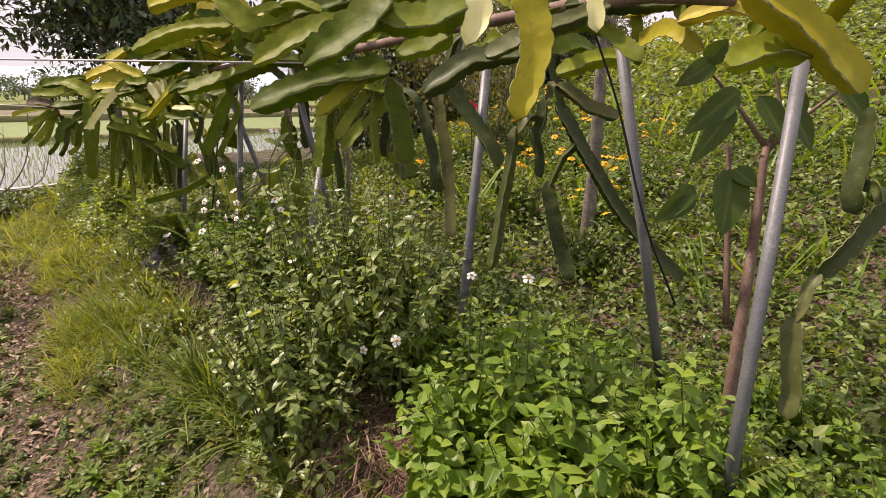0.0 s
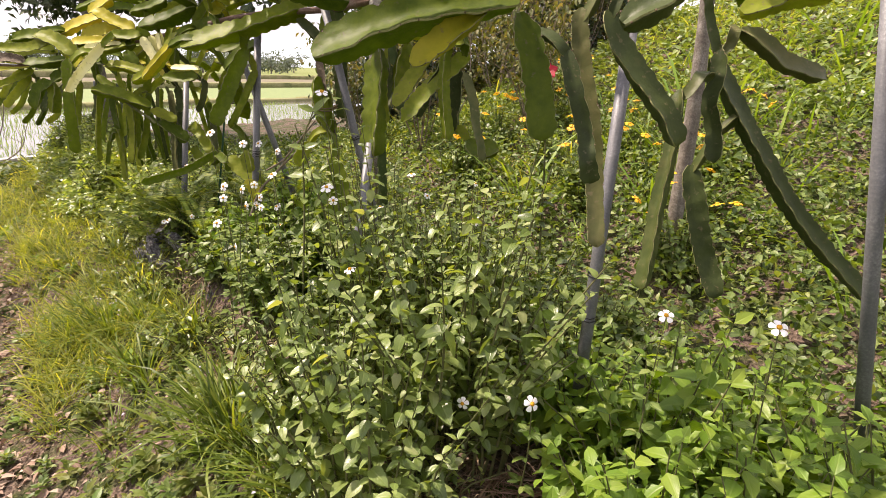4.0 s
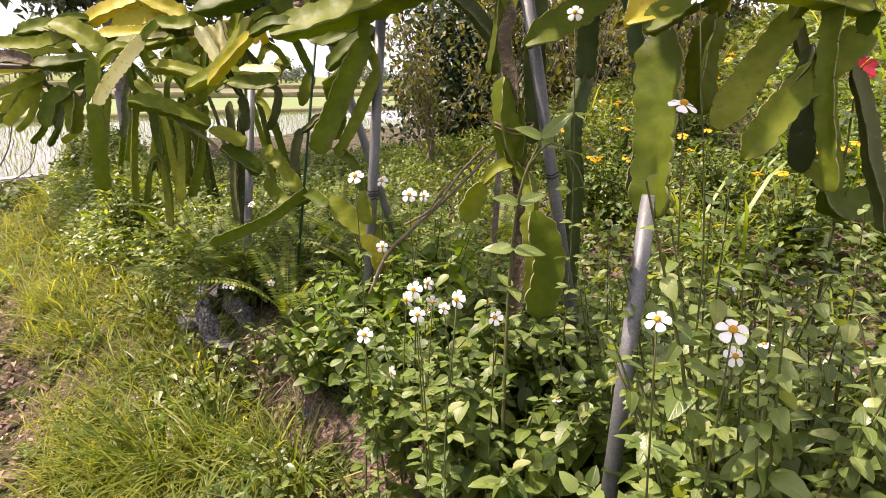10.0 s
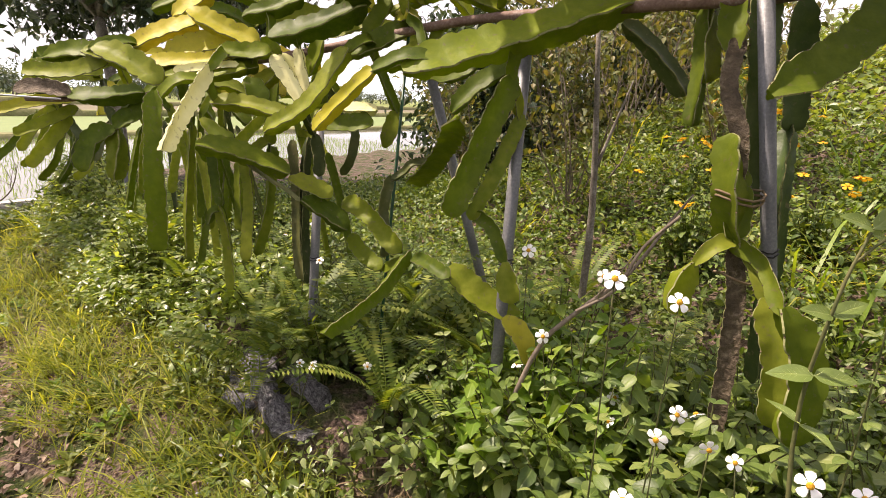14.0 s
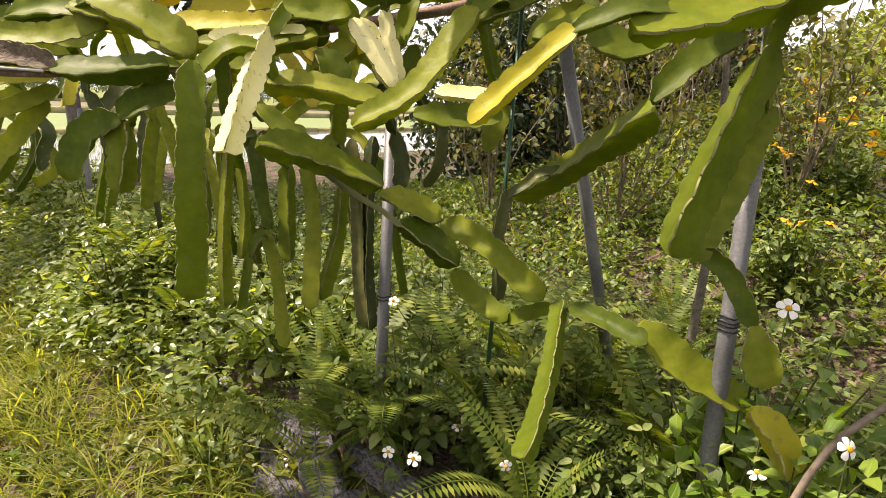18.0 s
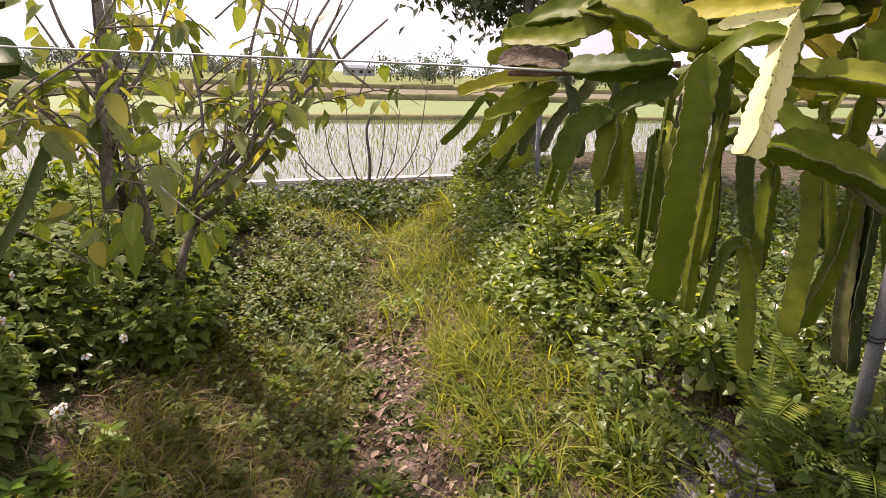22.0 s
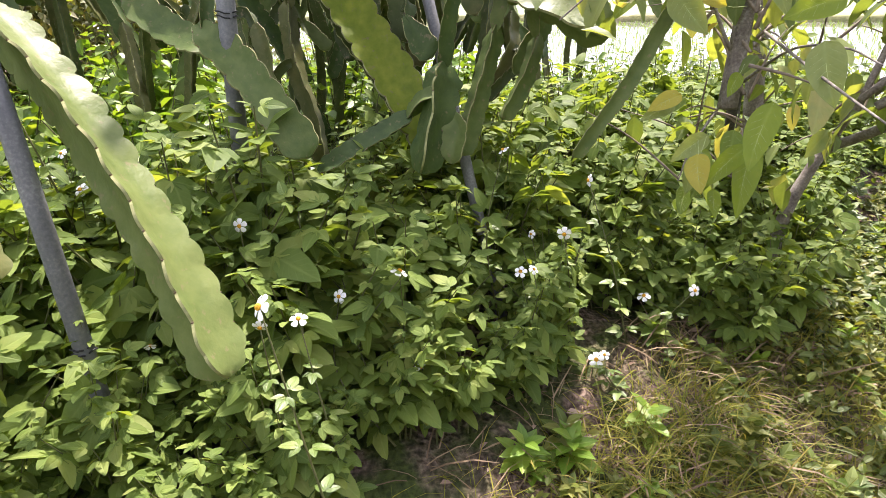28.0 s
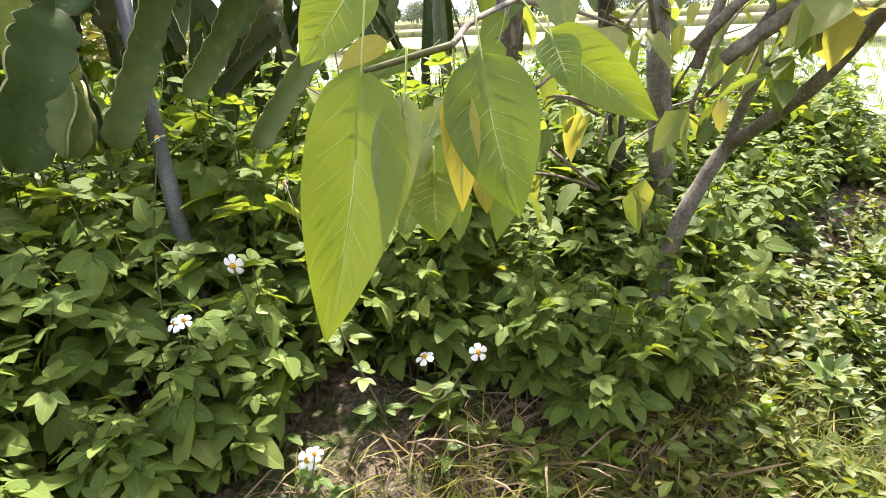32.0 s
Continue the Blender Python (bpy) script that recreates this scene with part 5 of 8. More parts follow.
# ---- trellis poles, rails and wires ----
pole([(0.864, 1.502, 0.463), (1.036, 1.773, 1.714)])
pole([(0.916, 2.327, 0.606), (0.640, 2.235, 1.750)], material=M_STEEL)
pole([(0.106, 2.545, 0.578), (0.193, 2.706, 1.729)], ties=(0.68, 0.83))
pole([(-0.750, 4.031, 0.664), (-1.000, 3.970, 1.770)], ties=(1.1,))
pole([(-1.528, 4.358, 0.627), (-1.482, 4.472, 1.680)], ties=(0.93, 0.95))
pole([(-1.528, 5.091, 0.754), (-1.800, 4.990, 1.650)])
pole([(-2.293, 5.130, 0.500), (-2.282, 5.339, 1.345)], ties=(0.72,))
pole([(-0.787, 3.252, 0.468), (-0.711, 3.438, 1.140)])
pole([(-1.942, 4.970, 0.760), (-1.872, 5.208, 1.758)], radius=0.007, material=M_GREENROD, label="thin dark green plastic garden stake")
pole([(-4.522, 2.933, 0.213), (-4.810, 2.776, 1.750)], ties=(0.47,))
pole([(-5.287, 3.136, 0.711), (-5.200, 3.245, 1.850)], radius=0.026, ties=(1.1,))
pole([(-5.448, 3.815, 0.828), (-5.760, 3.660, 1.700)], radius=0.02)
pole([(-4.739, 8.593, 0.623), (-4.791, 8.667, 1.199)], radius=0.024)
ob = thing("trellis_rail", (0.866, 1.882, 1.851), "rusty brown steel pipe laid along the trellis top", "rail")
rod("tube", [(0.866, 1.882, 1.851), (0.401, 2.090, 1.850), (-0.972, 4.081, 1.762)], [0.022, 0.022], M_RUST, ob)
ob = thing("trellis_rail", (-0.950, 4.049, 1.758), "rusty brown steel pipe laid along the trellis top", "rail")
rod("tube", [(-0.950, 4.049, 1.758), (-1.524, 4.695, 1.772), (-1.843, 4.840, 1.728), (-2.334, 5.204, 1.649), (-2.937, 5.223, 1.538)], [0.018, 0.018], M_RUST, ob)
ob = thing("trellis_rail", (-3.409, 5.007, 1.411), "thin weathered rod carrying cactus arms", "rail")
rod("tube", [(-3.409, 5.007, 1.411), (-3.229, 4.979, 1.416), (-2.890, 4.984, 1.449)], [0.009, 0.009], M_RUST, ob)
ob = thing("dry_branch", (-1.361, 4.052, 0.898), "bare grey dry branch caught in the bed", "branch")
rod("tube", [(-1.361, 4.052, 0.898), (-1.255, 4.048, 0.966), (-1.168, 4.098, 1.080), (-1.082, 4.073, 1.181)], [0.005, 0.005], M_TWIG, ob)
ob = thing("wire", (-3.156, 4.800, 1.420), "pale taut wire strung across the path", "wire")
rod("tube", [(-3.156, 4.800, 1.420), (-3.911, 4.873, 1.433), (-5.104, 3.770, 1.434)], [0.0035, 0.0035], M_WIRE, ob)
ob = thing("wire", (-0.532, 2.410, 1.672), "pale taut wire strung across the path", "wire")
rod("tube", [(-0.532, 2.410, 1.672), (-1.742, 2.413, 1.665), (-3.314, 2.418, 1.658)], [0.0035, 0.0035], M_WIRE, ob)
ob = thing("cable", (0.464, 2.033, 1.829), "thin black irrigation cable hanging from the trellis", "cable")
rod("tube", [(0.464, 2.033, 1.829), (0.585, 2.006, 1.529), (0.694, 1.961, 1.157), (0.845, 1.983, 0.845)], [0.004, 0.004], M_BLACK, ob)


# ---- herbs: blackjack bushes, nettles, ferns ----
def herb_meshes(tall, spread, stalks, leaf_size, template, seed, material, gap=0.07, lean=0.35):
    """The stems and the foliage of one bush, and the heads of its stalks."""
    r = np.random.default_rng(seed)
    hs, hl, heads = Heap(), Heap(), []
    places, yaw, pitch, size = [], [], [], []
    for _ in range(stalks):
        ang, out = r.uniform(0, 6.28), spread * math.sqrt(r.uniform(0.02, 1))
        top = tall * r.uniform(0.55, 1.05) * (1 - 0.3 * (out / spread) ** 2)
        foot = Vector((0.45 * out * math.cos(ang), 0.45 * out * math.sin(ang), -0.03))
        head = Vector((out * math.cos(ang), out * math.sin(ang), top)) + Vector(r.normal(0, 0.03, 3))
        mid = (foot + head) / 2 + Vector((0, 0, 0.08 * top)) - Vector((math.cos(ang), math.sin(ang), 0)) * lean * out * 0.4
        tube(hs, [foot, mid, head], [0.0045, 0.0035, 0.0015], 4, 3, False)
        heads.append(head)
        line = curve_points([foot, mid, head], 12)
        n = max(3, int(top / gap))
        turn = r.uniform(0, 3.14)
        for i in range(n):
            t = 0.18 + 0.82 * (i + 1) / n
            p = line[min(len(line) - 1, int(t * (len(line) - 1)))]
            turn += 1.57 + r.normal(0, 0.25)
            for half in (0, math.pi):
                places.append(p)
                yaw.append(turn + half + r.normal(0, 0.2))
                pitch.append(r.normal(-0.18, 0.36) + (0.5 if t > 0.93 else 0))
                size.append(leaf_size * r.uniform(0.4, 1.25) * (1.05 - 0.5 * max(0, t - 0.6) / 0.4))
    places = np.array([tuple(p) for p in places])
    hl.scatter(template, places, turns_of(np.array(yaw), np.array(pitch), r.normal(0, 0.33, len(yaw))), np.array(size))
    return hs.mesh("stalk", M_STEM), hl.mesh("foliage", material), heads


def petal_mesh():
    h = Heap()
    row = ((0.0, 0.12), (0.3, 0.3), (0.65, 0.46), (0.9, 0.4), (1.02, 0.2))
    v = np.array([(u * w, t - 0.04 * abs(u) * (t > 0.95), -0.22 * t * t - 0.06 * abs(u)) for t, w in row for u in (-1, 0, 1)])
    f = [(3 * i + j, 3 * i + j + 1, 3 * i + j + 4, 3 * i + j + 3) for i in range(4) for j in (0, 1)]
    for k in range(5):
        c, s = math.cos(k * 1.2566 + 0.1 * math.sin(k * 5)), math.sin(k * 1.2566 + 0.1 * math.sin(k * 5))
        w = v * 0.0165 + np.array([0, 0.0035, 0])
        h.put(np.stack([c * w[:, 0] - s * w[:, 1], s * w[:, 0] + c * w[:, 1], w[:, 2]], 1), f)
    return h.mesh("petals", M_PETAL)


def disc_mesh():
    bm = bmesh.new()
    bmesh.ops.create_icosphere(bm, subdivisions=2, radius=0.0058)
    bmesh.ops.scale(bm, vec=(1, 1, 0.75), verts=bm.verts)
    me = bpy.data.meshes.new("disc")
    bm.to_mesh(me)
    bm.free()
    me.materials.append(M_DISC)
    me.polygons.foreach_set("use_smooth", np.ones(len(me.polygons), bool))
    return me


PETALS, DISC = petal_mesh(), disc_mesh()


def flower(parent, spot, facing, size=1.0):
    """A white daisy with a yellow eye under a bush; spot is relative to the bush."""
    m = Matrix.Translation(spot) @ Vector(facing).to_track_quat("Z", "Y").to_matrix().to_4x4() @ Matrix.Scale(size, 4)
    f = part("flower", PETALS, parent, "white five-petalled daisy", m)
    part("disc", DISC, f, "golden yellow flower eye", Matrix.Translation((0, 0, 0.002)))


TRI, OVATE = trifoliate(width=0.58, droop=0.2, fold=0.1, points=4, teeth=0.04), leaf(0.54, 0.22, 0.18, 2, 1.0)
ROUND = leaf(0.64, 0.26, 0.13, 4, teeth=0.03)
HERBS = {}
for kind, tall, spread, stalks, size, template, mat, count in (
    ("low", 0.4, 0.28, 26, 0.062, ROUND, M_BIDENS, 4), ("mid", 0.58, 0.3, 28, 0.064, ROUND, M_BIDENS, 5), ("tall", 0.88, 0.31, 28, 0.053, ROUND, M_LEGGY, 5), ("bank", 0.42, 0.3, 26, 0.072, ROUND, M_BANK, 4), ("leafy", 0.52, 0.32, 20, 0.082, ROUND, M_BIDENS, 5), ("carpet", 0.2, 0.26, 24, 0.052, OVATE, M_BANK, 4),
    ("nettle", 0.48, 0.29, 26, 0.086, OVATE, M_NETTLE, 3), ("broad", 0.66, 0.33, 18, 0.116, TRI, M_BROAD, 5), ("leggy", 1.2, 0.34, 12, 0.058, ROUND, M_LEGGY, 4)):
    HERBS[kind] = [herb_meshes(tall, spread, stalks, size, template, 40 + 7 * i + len(kind), mat, 0.07 if template is TRI else 0.06 if kind == "leggy" else 0.042 if kind == "tall" else 0.04) for i in range(count)]
HERB_LABEL = {"leggy": ("tall leggy weed with paired pale green leaves", "bush"), "leafy": ("dense weed bush with large fresh green leaves", "bush"), "low": ("low weed bush with round green leaves", "bush"), "mid": ("leafy weed bush with rounded pale green leaves", "bush"),
              "tall": ("tall straggling weed bush with pale green leaves", "bush"), "nettle": ("bright fresh green leafy herb in the sun", "herb"),
              "broad": ("blackjack bush with broad dark green leaves in shade", "bush"), "bank": ("weed bush on the bank with sun sheen in its pale leaf colour", "bush"), "carpet": ("low carpet of round green weed leaves", "weed")}
herb_no = 0


def herb(kind, a, b, scale=1.0, flowers=0, sink=0.0, lean=(0, 0)):
    global herb_no
    herb_no += 1
    stalks, foliage, heads = HERBS[kind][herb_no % len(HERBS[kind])]
    p = at(a, b, -sink)
    label, cat = HERB_LABEL[kind]
    ob = thing("blackjack_bush" if kind == "broad" else "weed_bush" if cat == "bush" else "leafy_herb" if cat == "herb" else "ground_weed", p, label + (" and white daisies" if flowers else ""), cat, "plants of the beds")
    ob.rotation_euler = (lean[0], lean[1], rng.uniform(0, 6.28))
    ob.scale = (scale, scale, scale * rng.uniform(0.92, 1.08))
    tagged(part("stalk", stalks, ob), kind="stuff")
    tagged(part("foliage", foliage, ob), kind="stuff")
    for k in range(flowers):
        h = heads[(k * 3 + herb_no) % len(heads)]
        flower(ob, h + Vector((0, 0, 0.03)), Vector((rng.normal(-0.2, 0.5), rng.normal(-0.3, 0.5), 0.9)), rng.uniform(0.8, 1.1))
    return ob


# the bed along the trellis, and the one across the path
for a in np.arange(1.9, 11.0, 0.21):
    for b in (0.74, 0.88):
        if rng.random() < (0.3 if b < 0.8 else 0.62) and (rng.random() < 0.12 or not (4.85 < a < 6.0 or 4.2 < a < 4.55 or 6.4 < a < 6.9 or (2.9 < a < 3.2 and b > 0.8))):
            herb("carpet", a + rng.normal(0, 0.06), b + rng.normal(0, 0.05), rng.uniform(0.75, 1.25), flowers=int(rng.random() < 0.1))
for a, b, s in ((5.1, -1.72, 0.5), (5.3, -1.74, 0.55), (4.88, -1.7, 0.55), (7.05, -1.42, 0.7), (7.35, -1.38, 0.75), (7.62, -1.5, 0.8), (6.9, -1.6, 0.75), (7.9, -1.6, 0.85)):
    herb("broad", a, b, s)
for a, b, s, n in ((2.72, 1.18, 0.85, 1), (2.95, 1.38, 0.92, 2), (2.5, 1.34, 0.75, 1), (2.3, 1.5, 0.8, 1), (3.3, 1.5, 0.75, 1), (2.75, 1.65, 0.85, 1)):
    herb("leggy", a, b, s, n)
for a, b, s in ((1.25, 0.98, 0.95), (1.42, 1.14, 1.1), (1.1, 1.14, 1.1), (1.58, 1.32, 1.1), (1.3, 1.36, 1.15), (1.0, 1.38, 1.15), (1.7, 1.58, 1.15), (1.45, 1.62, 1.2), (1.15, 1.62, 1.2), (0.85, 1.62, 1.15)):
    herb("nettle", a, b, s)
for a, b, s in ((4.22, 1.18, 1.1), (4.34, 1.4, 1.25), (4.1, 1.38, 1.05), (4.45, 1.6, 1.3)):
    herb("nettle", a, b, s, int(s < 1.2))
for a, b, s in ((3.85, 1.5, 0.62), (3.72, 1.66, 0.66), (3.98, 1.72, 0.7), (3.86, 1.95, 0.75)):
    herb("broad", a, b, s)
for a, b in ((4.6, -3.5), (5.1, -4.1), (5.6, -3.6), (6.1, -4.0), (6.6, -3.5), (7.1, -4.3), (7.6, -3.7), (8.2, -4.1), (5.4, -4.9), (6.4, -4.8), (7.4, -5.0), (4.2, -4.3), (6.9, -3.9), (5.9, -4.4), (8.6, -3.4), (6.0, -5.4)):
    herb("nettle", a, b, 1.8 if b < -3.8 else 1.5)
for a in np.arange(-0.6, 11.3, 0.27):
    for row, b in enumerate((0.98, 1.24, 1.52, 1.82, 2.2)):
        aa, bb = a + rng.normal(0, 0.08), b + rng.normal(0, 0.06) + 0.06 * math.sin(2.1 * a)
        if row == 0 and 2.85 < aa < 7.0:
            bb += 0.34 if 4.8 < aa < 6.0 or aa < 3.25 else 0.1
        if (aa > 9.8 and row > 1) or (row < 2 and 2.9 < aa < 3.2):
            continue
        if aa < 2.0:
            if row == 0 or (row == 1 and aa > 1.55):
                continue
            kind, s = ("nettle", 0.9 if row < 3 else 0.7)
        elif aa < 4.2 and row < 3:
            kind, s = ("tall", (0.95, 1.1, 1.1)[row]) if aa < 3.0 else ("leafy", (0.95, 1.1, 1.15)[row])
        elif aa < 4.1:
            kind, s = ("mid", 1.0) if row < 3 else ("low", 0.95)
        else:
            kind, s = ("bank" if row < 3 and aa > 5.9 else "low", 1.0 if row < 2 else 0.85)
        if aa > 6 and row == 0:
            s, bb = s * 1.15, bb + 0.04
        herb(kind, aa, bb, s * rng.uniform(0.85, 1.15), flowers=int(rng.random() < (0.25 if row < 2 else 0.15)))
for a in np.arange(2.6, 10.0, 0.27):
    for row, b in enumerate((-1.76, -2.02, -2.28, -2.62, -3.0, -3.4)):
        aa, bb = a + rng.normal(0, 0.08), b + rng.normal(0, 0.05)
        if row == 0 and 4.7 < aa < 5.3:
            continue
        kind = "broad" if row < 4 else "mid"
        herb(kind, aa, bb, (0.66, 0.65 if 4.7 < aa < 5.3 else 0.92, 1.08, 1.12, 1.05, 0.95)[row] * rng.uniform(0.88, 1.12), flowers=int(rng.random() < 0.18))


# ---- grass, weeds and litter on the path ----
def spread_on(n, a0, a1, b0, b1, keep=None, seed=0):
    r = np.random.default_rng(seed)
    a, b = r.uniform(a0, a1, n), r.uniform(b0, b1, n)
    if keep is not None:
        ok = r.random(n) < keep(a, b)
        a, b = a[ok], b[ok]
    p = np.outer(a, ALONG) + np.outer(b, ACROSS)
    p[:, 2] = height(p[:, 0], p[:, 1])
    return p, a, b, r


def patches(a, b, f=1.0, shift=0.0):
    return 0.5 + 0.25 * np.sin(3.1 * f * a + 2.3 * b + shift) + 0.25 * np.sin(4.7 * f * b - 2.2 * a + 2 * shift + 1)


def track(a, b):
    """Where feet have worn the path bare."""
    mid = -0.16 - 0.4 * smooth(7.6, 9.0, a) + 0.05 * np.sin(2.3 * a) + 0.04 * np.sin(7 * a)
    return np.exp(-((b - mid) / (0.2 + 0.06 * np.sin(5 * a + 3 * b))) ** 2) * (1 - smooth(8.2, 9.4, a))


def bare(a, b):
    """The dark strip of soil along the foot of the far bed."""
    return np.maximum(np.exp(-((b + 1.6) / 0.2) ** 2) * smooth(4.6, 5.2, a) * (1 - smooth(6.9, 7.5, a)), 0.9 * np.exp(-((a - 6.15) / 0.4) ** 2 - ((b + 1.66) / 0.26) ** 2))


def build_grass(name, n, area, size, keep, label, seed, material=M_GRASS, width=0.05, up=(0.5, 1.35), tuft=5, loose=0.02):
    p, a, b, r = spread_on(n, *area, keep, seed)
    h = Heap()
    own = r.uniform(0.55, 1.25, len(p)) ** 1.3
    for _ in range(tuft):
        q = p + np.c_[r.normal(0, loose, (len(p), 2)), np.full(len(p), -0.01)]
        h.scatter(blade(0.45, width), q, turns_of(r.uniform(0, 6.28, len(p)), r.uniform(*up, len(p)), r.normal(0, 0.4, len(p))), own * r.uniform(*size, len(p)))
    return tagged(new(name, h.mesh(name, material)), label, "grass", kind="stuff")


def build_leaves(name, n, area, size, keep, label, seed, template, material, lift=0.02, tilt=0.45, category="weeds", per=1):
    p, a, b, r = spread_on(n, *area, keep, seed)
    h = Heap()
    for _ in range(per):
        q = p + np.c_[r.normal(0, 0.02, (len(p), 2)) * (per > 1), r.uniform(0.003, lift, len(p))]
        h.scatter(template, q, turns_of(r.uniform(0, 6.28, len(p)), r.normal(0.1, tilt, len(p)), r.normal(0, tilt, len(p))), r.uniform(*size, len(p)))
    return tagged(new(name, h.mesh(name, material)), label, category, kind="stuff")


build_grass("grass", 3600, (-1.5, 11.2, -1.0, 0.9), (0.05, 0.13), lambda a, b: (1 - 0.97 * track(a, b)) * (1 - bare(a, b)) * patches(a, b) ** 2, "short yellow-green grass along the path", 1, tuft=9, loose=0.03, width=0.035)
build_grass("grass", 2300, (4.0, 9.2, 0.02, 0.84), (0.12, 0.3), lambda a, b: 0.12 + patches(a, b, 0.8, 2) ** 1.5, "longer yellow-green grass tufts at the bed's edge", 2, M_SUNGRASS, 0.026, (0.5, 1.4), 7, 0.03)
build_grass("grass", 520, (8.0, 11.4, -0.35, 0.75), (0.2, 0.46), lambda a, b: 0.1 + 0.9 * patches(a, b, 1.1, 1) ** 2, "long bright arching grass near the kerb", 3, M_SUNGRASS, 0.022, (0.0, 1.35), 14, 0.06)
build_grass("grass", 700, (4.0, 9.5, 3.2, 9.5), (0.2, 0.5), lambda a, b: patches(a, b, 0.8, 1.4), "tall grass on the slope, sunlight put into its colour", 73, M_SUNGRASS, 0.03, (0.5, 1.4), 8, 0.08)
build_grass("grass", 700, (10.4, 12.6, -2.6, 0.6), (0.15, 0.3), lambda a, b: 0.3 + 0.7 * patches(a, b, 0.8, 1), "grass before the creeper, sunlight put into its colour", 70, M_SUNGRASS, 0.03, (0.4, 1.4), 8, 0.04)
build_grass("grass", 420, (7.3, 9.4, -1.25, -0.5), (0.12, 0.28), lambda a, b: (1 - bare(a, b)) * patches(a, b, 0.9, 4) ** 1.6, "thin dull green grass beside the bed", 4, M_WEED, 0.018, (0.7, 1.45), 8, 0.04)
build_grass("dry_grass", 6500, (5.2, 7.2, -1.66, -0.6), (0.08, 0.2), lambda a, b: (1 - 0.8 * bare(a, b)) * (0.08 + 0.12 * patches(a, b, 1.2, 0.6) + np.exp(-((a - 6.9) / 0.3) ** 2 - ((b + 1.58) / 0.25) ** 2)), "brown dry grass lying beside the bed", 5, M_STRAW, 0.03, (0.05, 0.9), 5)
build_grass("grass", 3000, (4.8, 7.6, -1.6, -0.5), (0.08, 0.19), lambda a, b: (1 - bare(a, b)) * (0.2 + patches(a, b, 1.4, 1.9)), "fine tired green grass beside the bed", 72, M_GRASS, 0.02, (0.4, 1.4), 8, 0.03)
build_grass("dry_grass", 2600, (1.2, 4.6, 0.65, 1.2), (0.08, 0.2), lambda a, b: patches(a, b, 1.5, 2.6) ** 2, "brown dry grass hanging on the bank", 6, M_STRAW, 0.03, (-0.4, 0.7), 4)


def grass_clump(a, b, n, long, wide, seed, material=M_CLUMP):
    """One tuft of long blades that arch outward from a common foot."""
    r = np.random.default_rng(seed)
    ob = thing("grass_clump", at(a, b), "dense clump of long arching green grass", "grass", "grass clumps")
    for bend, share in ((0.25, 0.3), (0.5, 0.4), (0.8, 0.3)):
        m = int(n * share)
        yaw, out = r.uniform(0, 6.28, m), np.abs(r.normal(0, wide, m))
        foot = np.stack([-np.sin(yaw) * out, np.cos(yaw) * out, np.full(m, -0.02)], 1)
        h = Heap()
        h.scatter(blade(bend, r.uniform(0.022, 0.03)), foot, turns_of(yaw + r.normal(0, 0.5, m), r.uniform(0.75, 1.45, m), r.normal(0, 0.4, m)), r.uniform(0.5, 1.1, m) * long)
        tagged(part("tuft", h.mesh("tuft", material), ob), kind="stuff")
    return ob


for i, (a, b, n, long, wide) in enumerate(((3.06, 0.66, 170, 0.4, 0.09), (2.5, 0.8, 170, 0.42, 0.09), (3.3, 0.74, 130, 0.34, 0.08), (2.78, 0.72, 110, 0.3, 0.07), (4.72, 0.45, 170, 0.4, 0.1), (4.45, 0.62, 120, 0.32, 0.08), (4.13, 0.82, 130, 0.34, 0.08), (3.9, 0.5, 110, 0.34, 0.1), (4.95, 0.3, 110, 0.3, 0.1), (5.25, 0.62, 90, 0.26, 0.08), (5.6, 0.5, 80, 0.28, 0.08), (3.65, 0.3, 80, 0.26, 0.09), (5.9, 0.7, 80, 0.26, 0.08), (1.9, 0.75, 100, 0.3, 0.08), (2.1, 0.4, 70, 0.24, 0.09), (6.3, 0.4, 70, 0.28, 0.09), (7.0, 0.35, 60, 0.26, 0.09), (6.9, -0.7, 45, 0.26, 0.06), (7.5, -0.85, 50, 0.3, 0.06))):
    grass_clump(a, b, n, long, wide, 900 + i)
build_grass("dry_grass", 700, (1.5, 2.1, 0.85, 1.35), (0.08, 0.2), lambda a, b: 1 - ((a - 1.8) / 0.32) ** 2, "reddish dry straw on a bare patch of the bank", 67, M_REDSTRAW, 0.025, (-0.1, 0.6), 5)
build_grass("sedge", 420, (-1.2, 4.5, 3.0, 7.5), (0.4, 0.75), lambda a, b: patches(a, b, 0.9, 1.2), "tall bright green sedge blades on the slope", 12, M_NETTLE, 0.03, (0.8, 1.45), 5)
build_leaves("ground_weeds", 15000, (-1.5, 11.4, -1.65, 0.95), (0.018, 0.042), lambda a, b: (1 - 0.95 * track(a, b)) * (1 - 0.95 * bare(a, b)) * (0.08 + patches(a, b, 1.1, 3) ** 2), "small round weed leaves on the path", 7, OVATE, M_WEED, 0.07, per=3)
build_leaves("ground_weeds", 21000, (-1.5, 10.0, 1.9, 5.6), (0.03, 0.065), lambda a, b: 0.55 + 0.45 * patches(a, b, 0.7), "dense carpet of green weeds under the trellis", 8, OVATE, M_BIDENS, 0.26, 0.6, per=4)
build_leaves("ground_weeds", 11000, (-1.5, 9.5, 5.4, 10.5), (0.06, 0.11), lambda a, b: 0.6 + 0.4 * patches(a, b, 0.7), "green weeds covering the slope", 62, OVATE, M_LEGGY, 0.25, per=3)
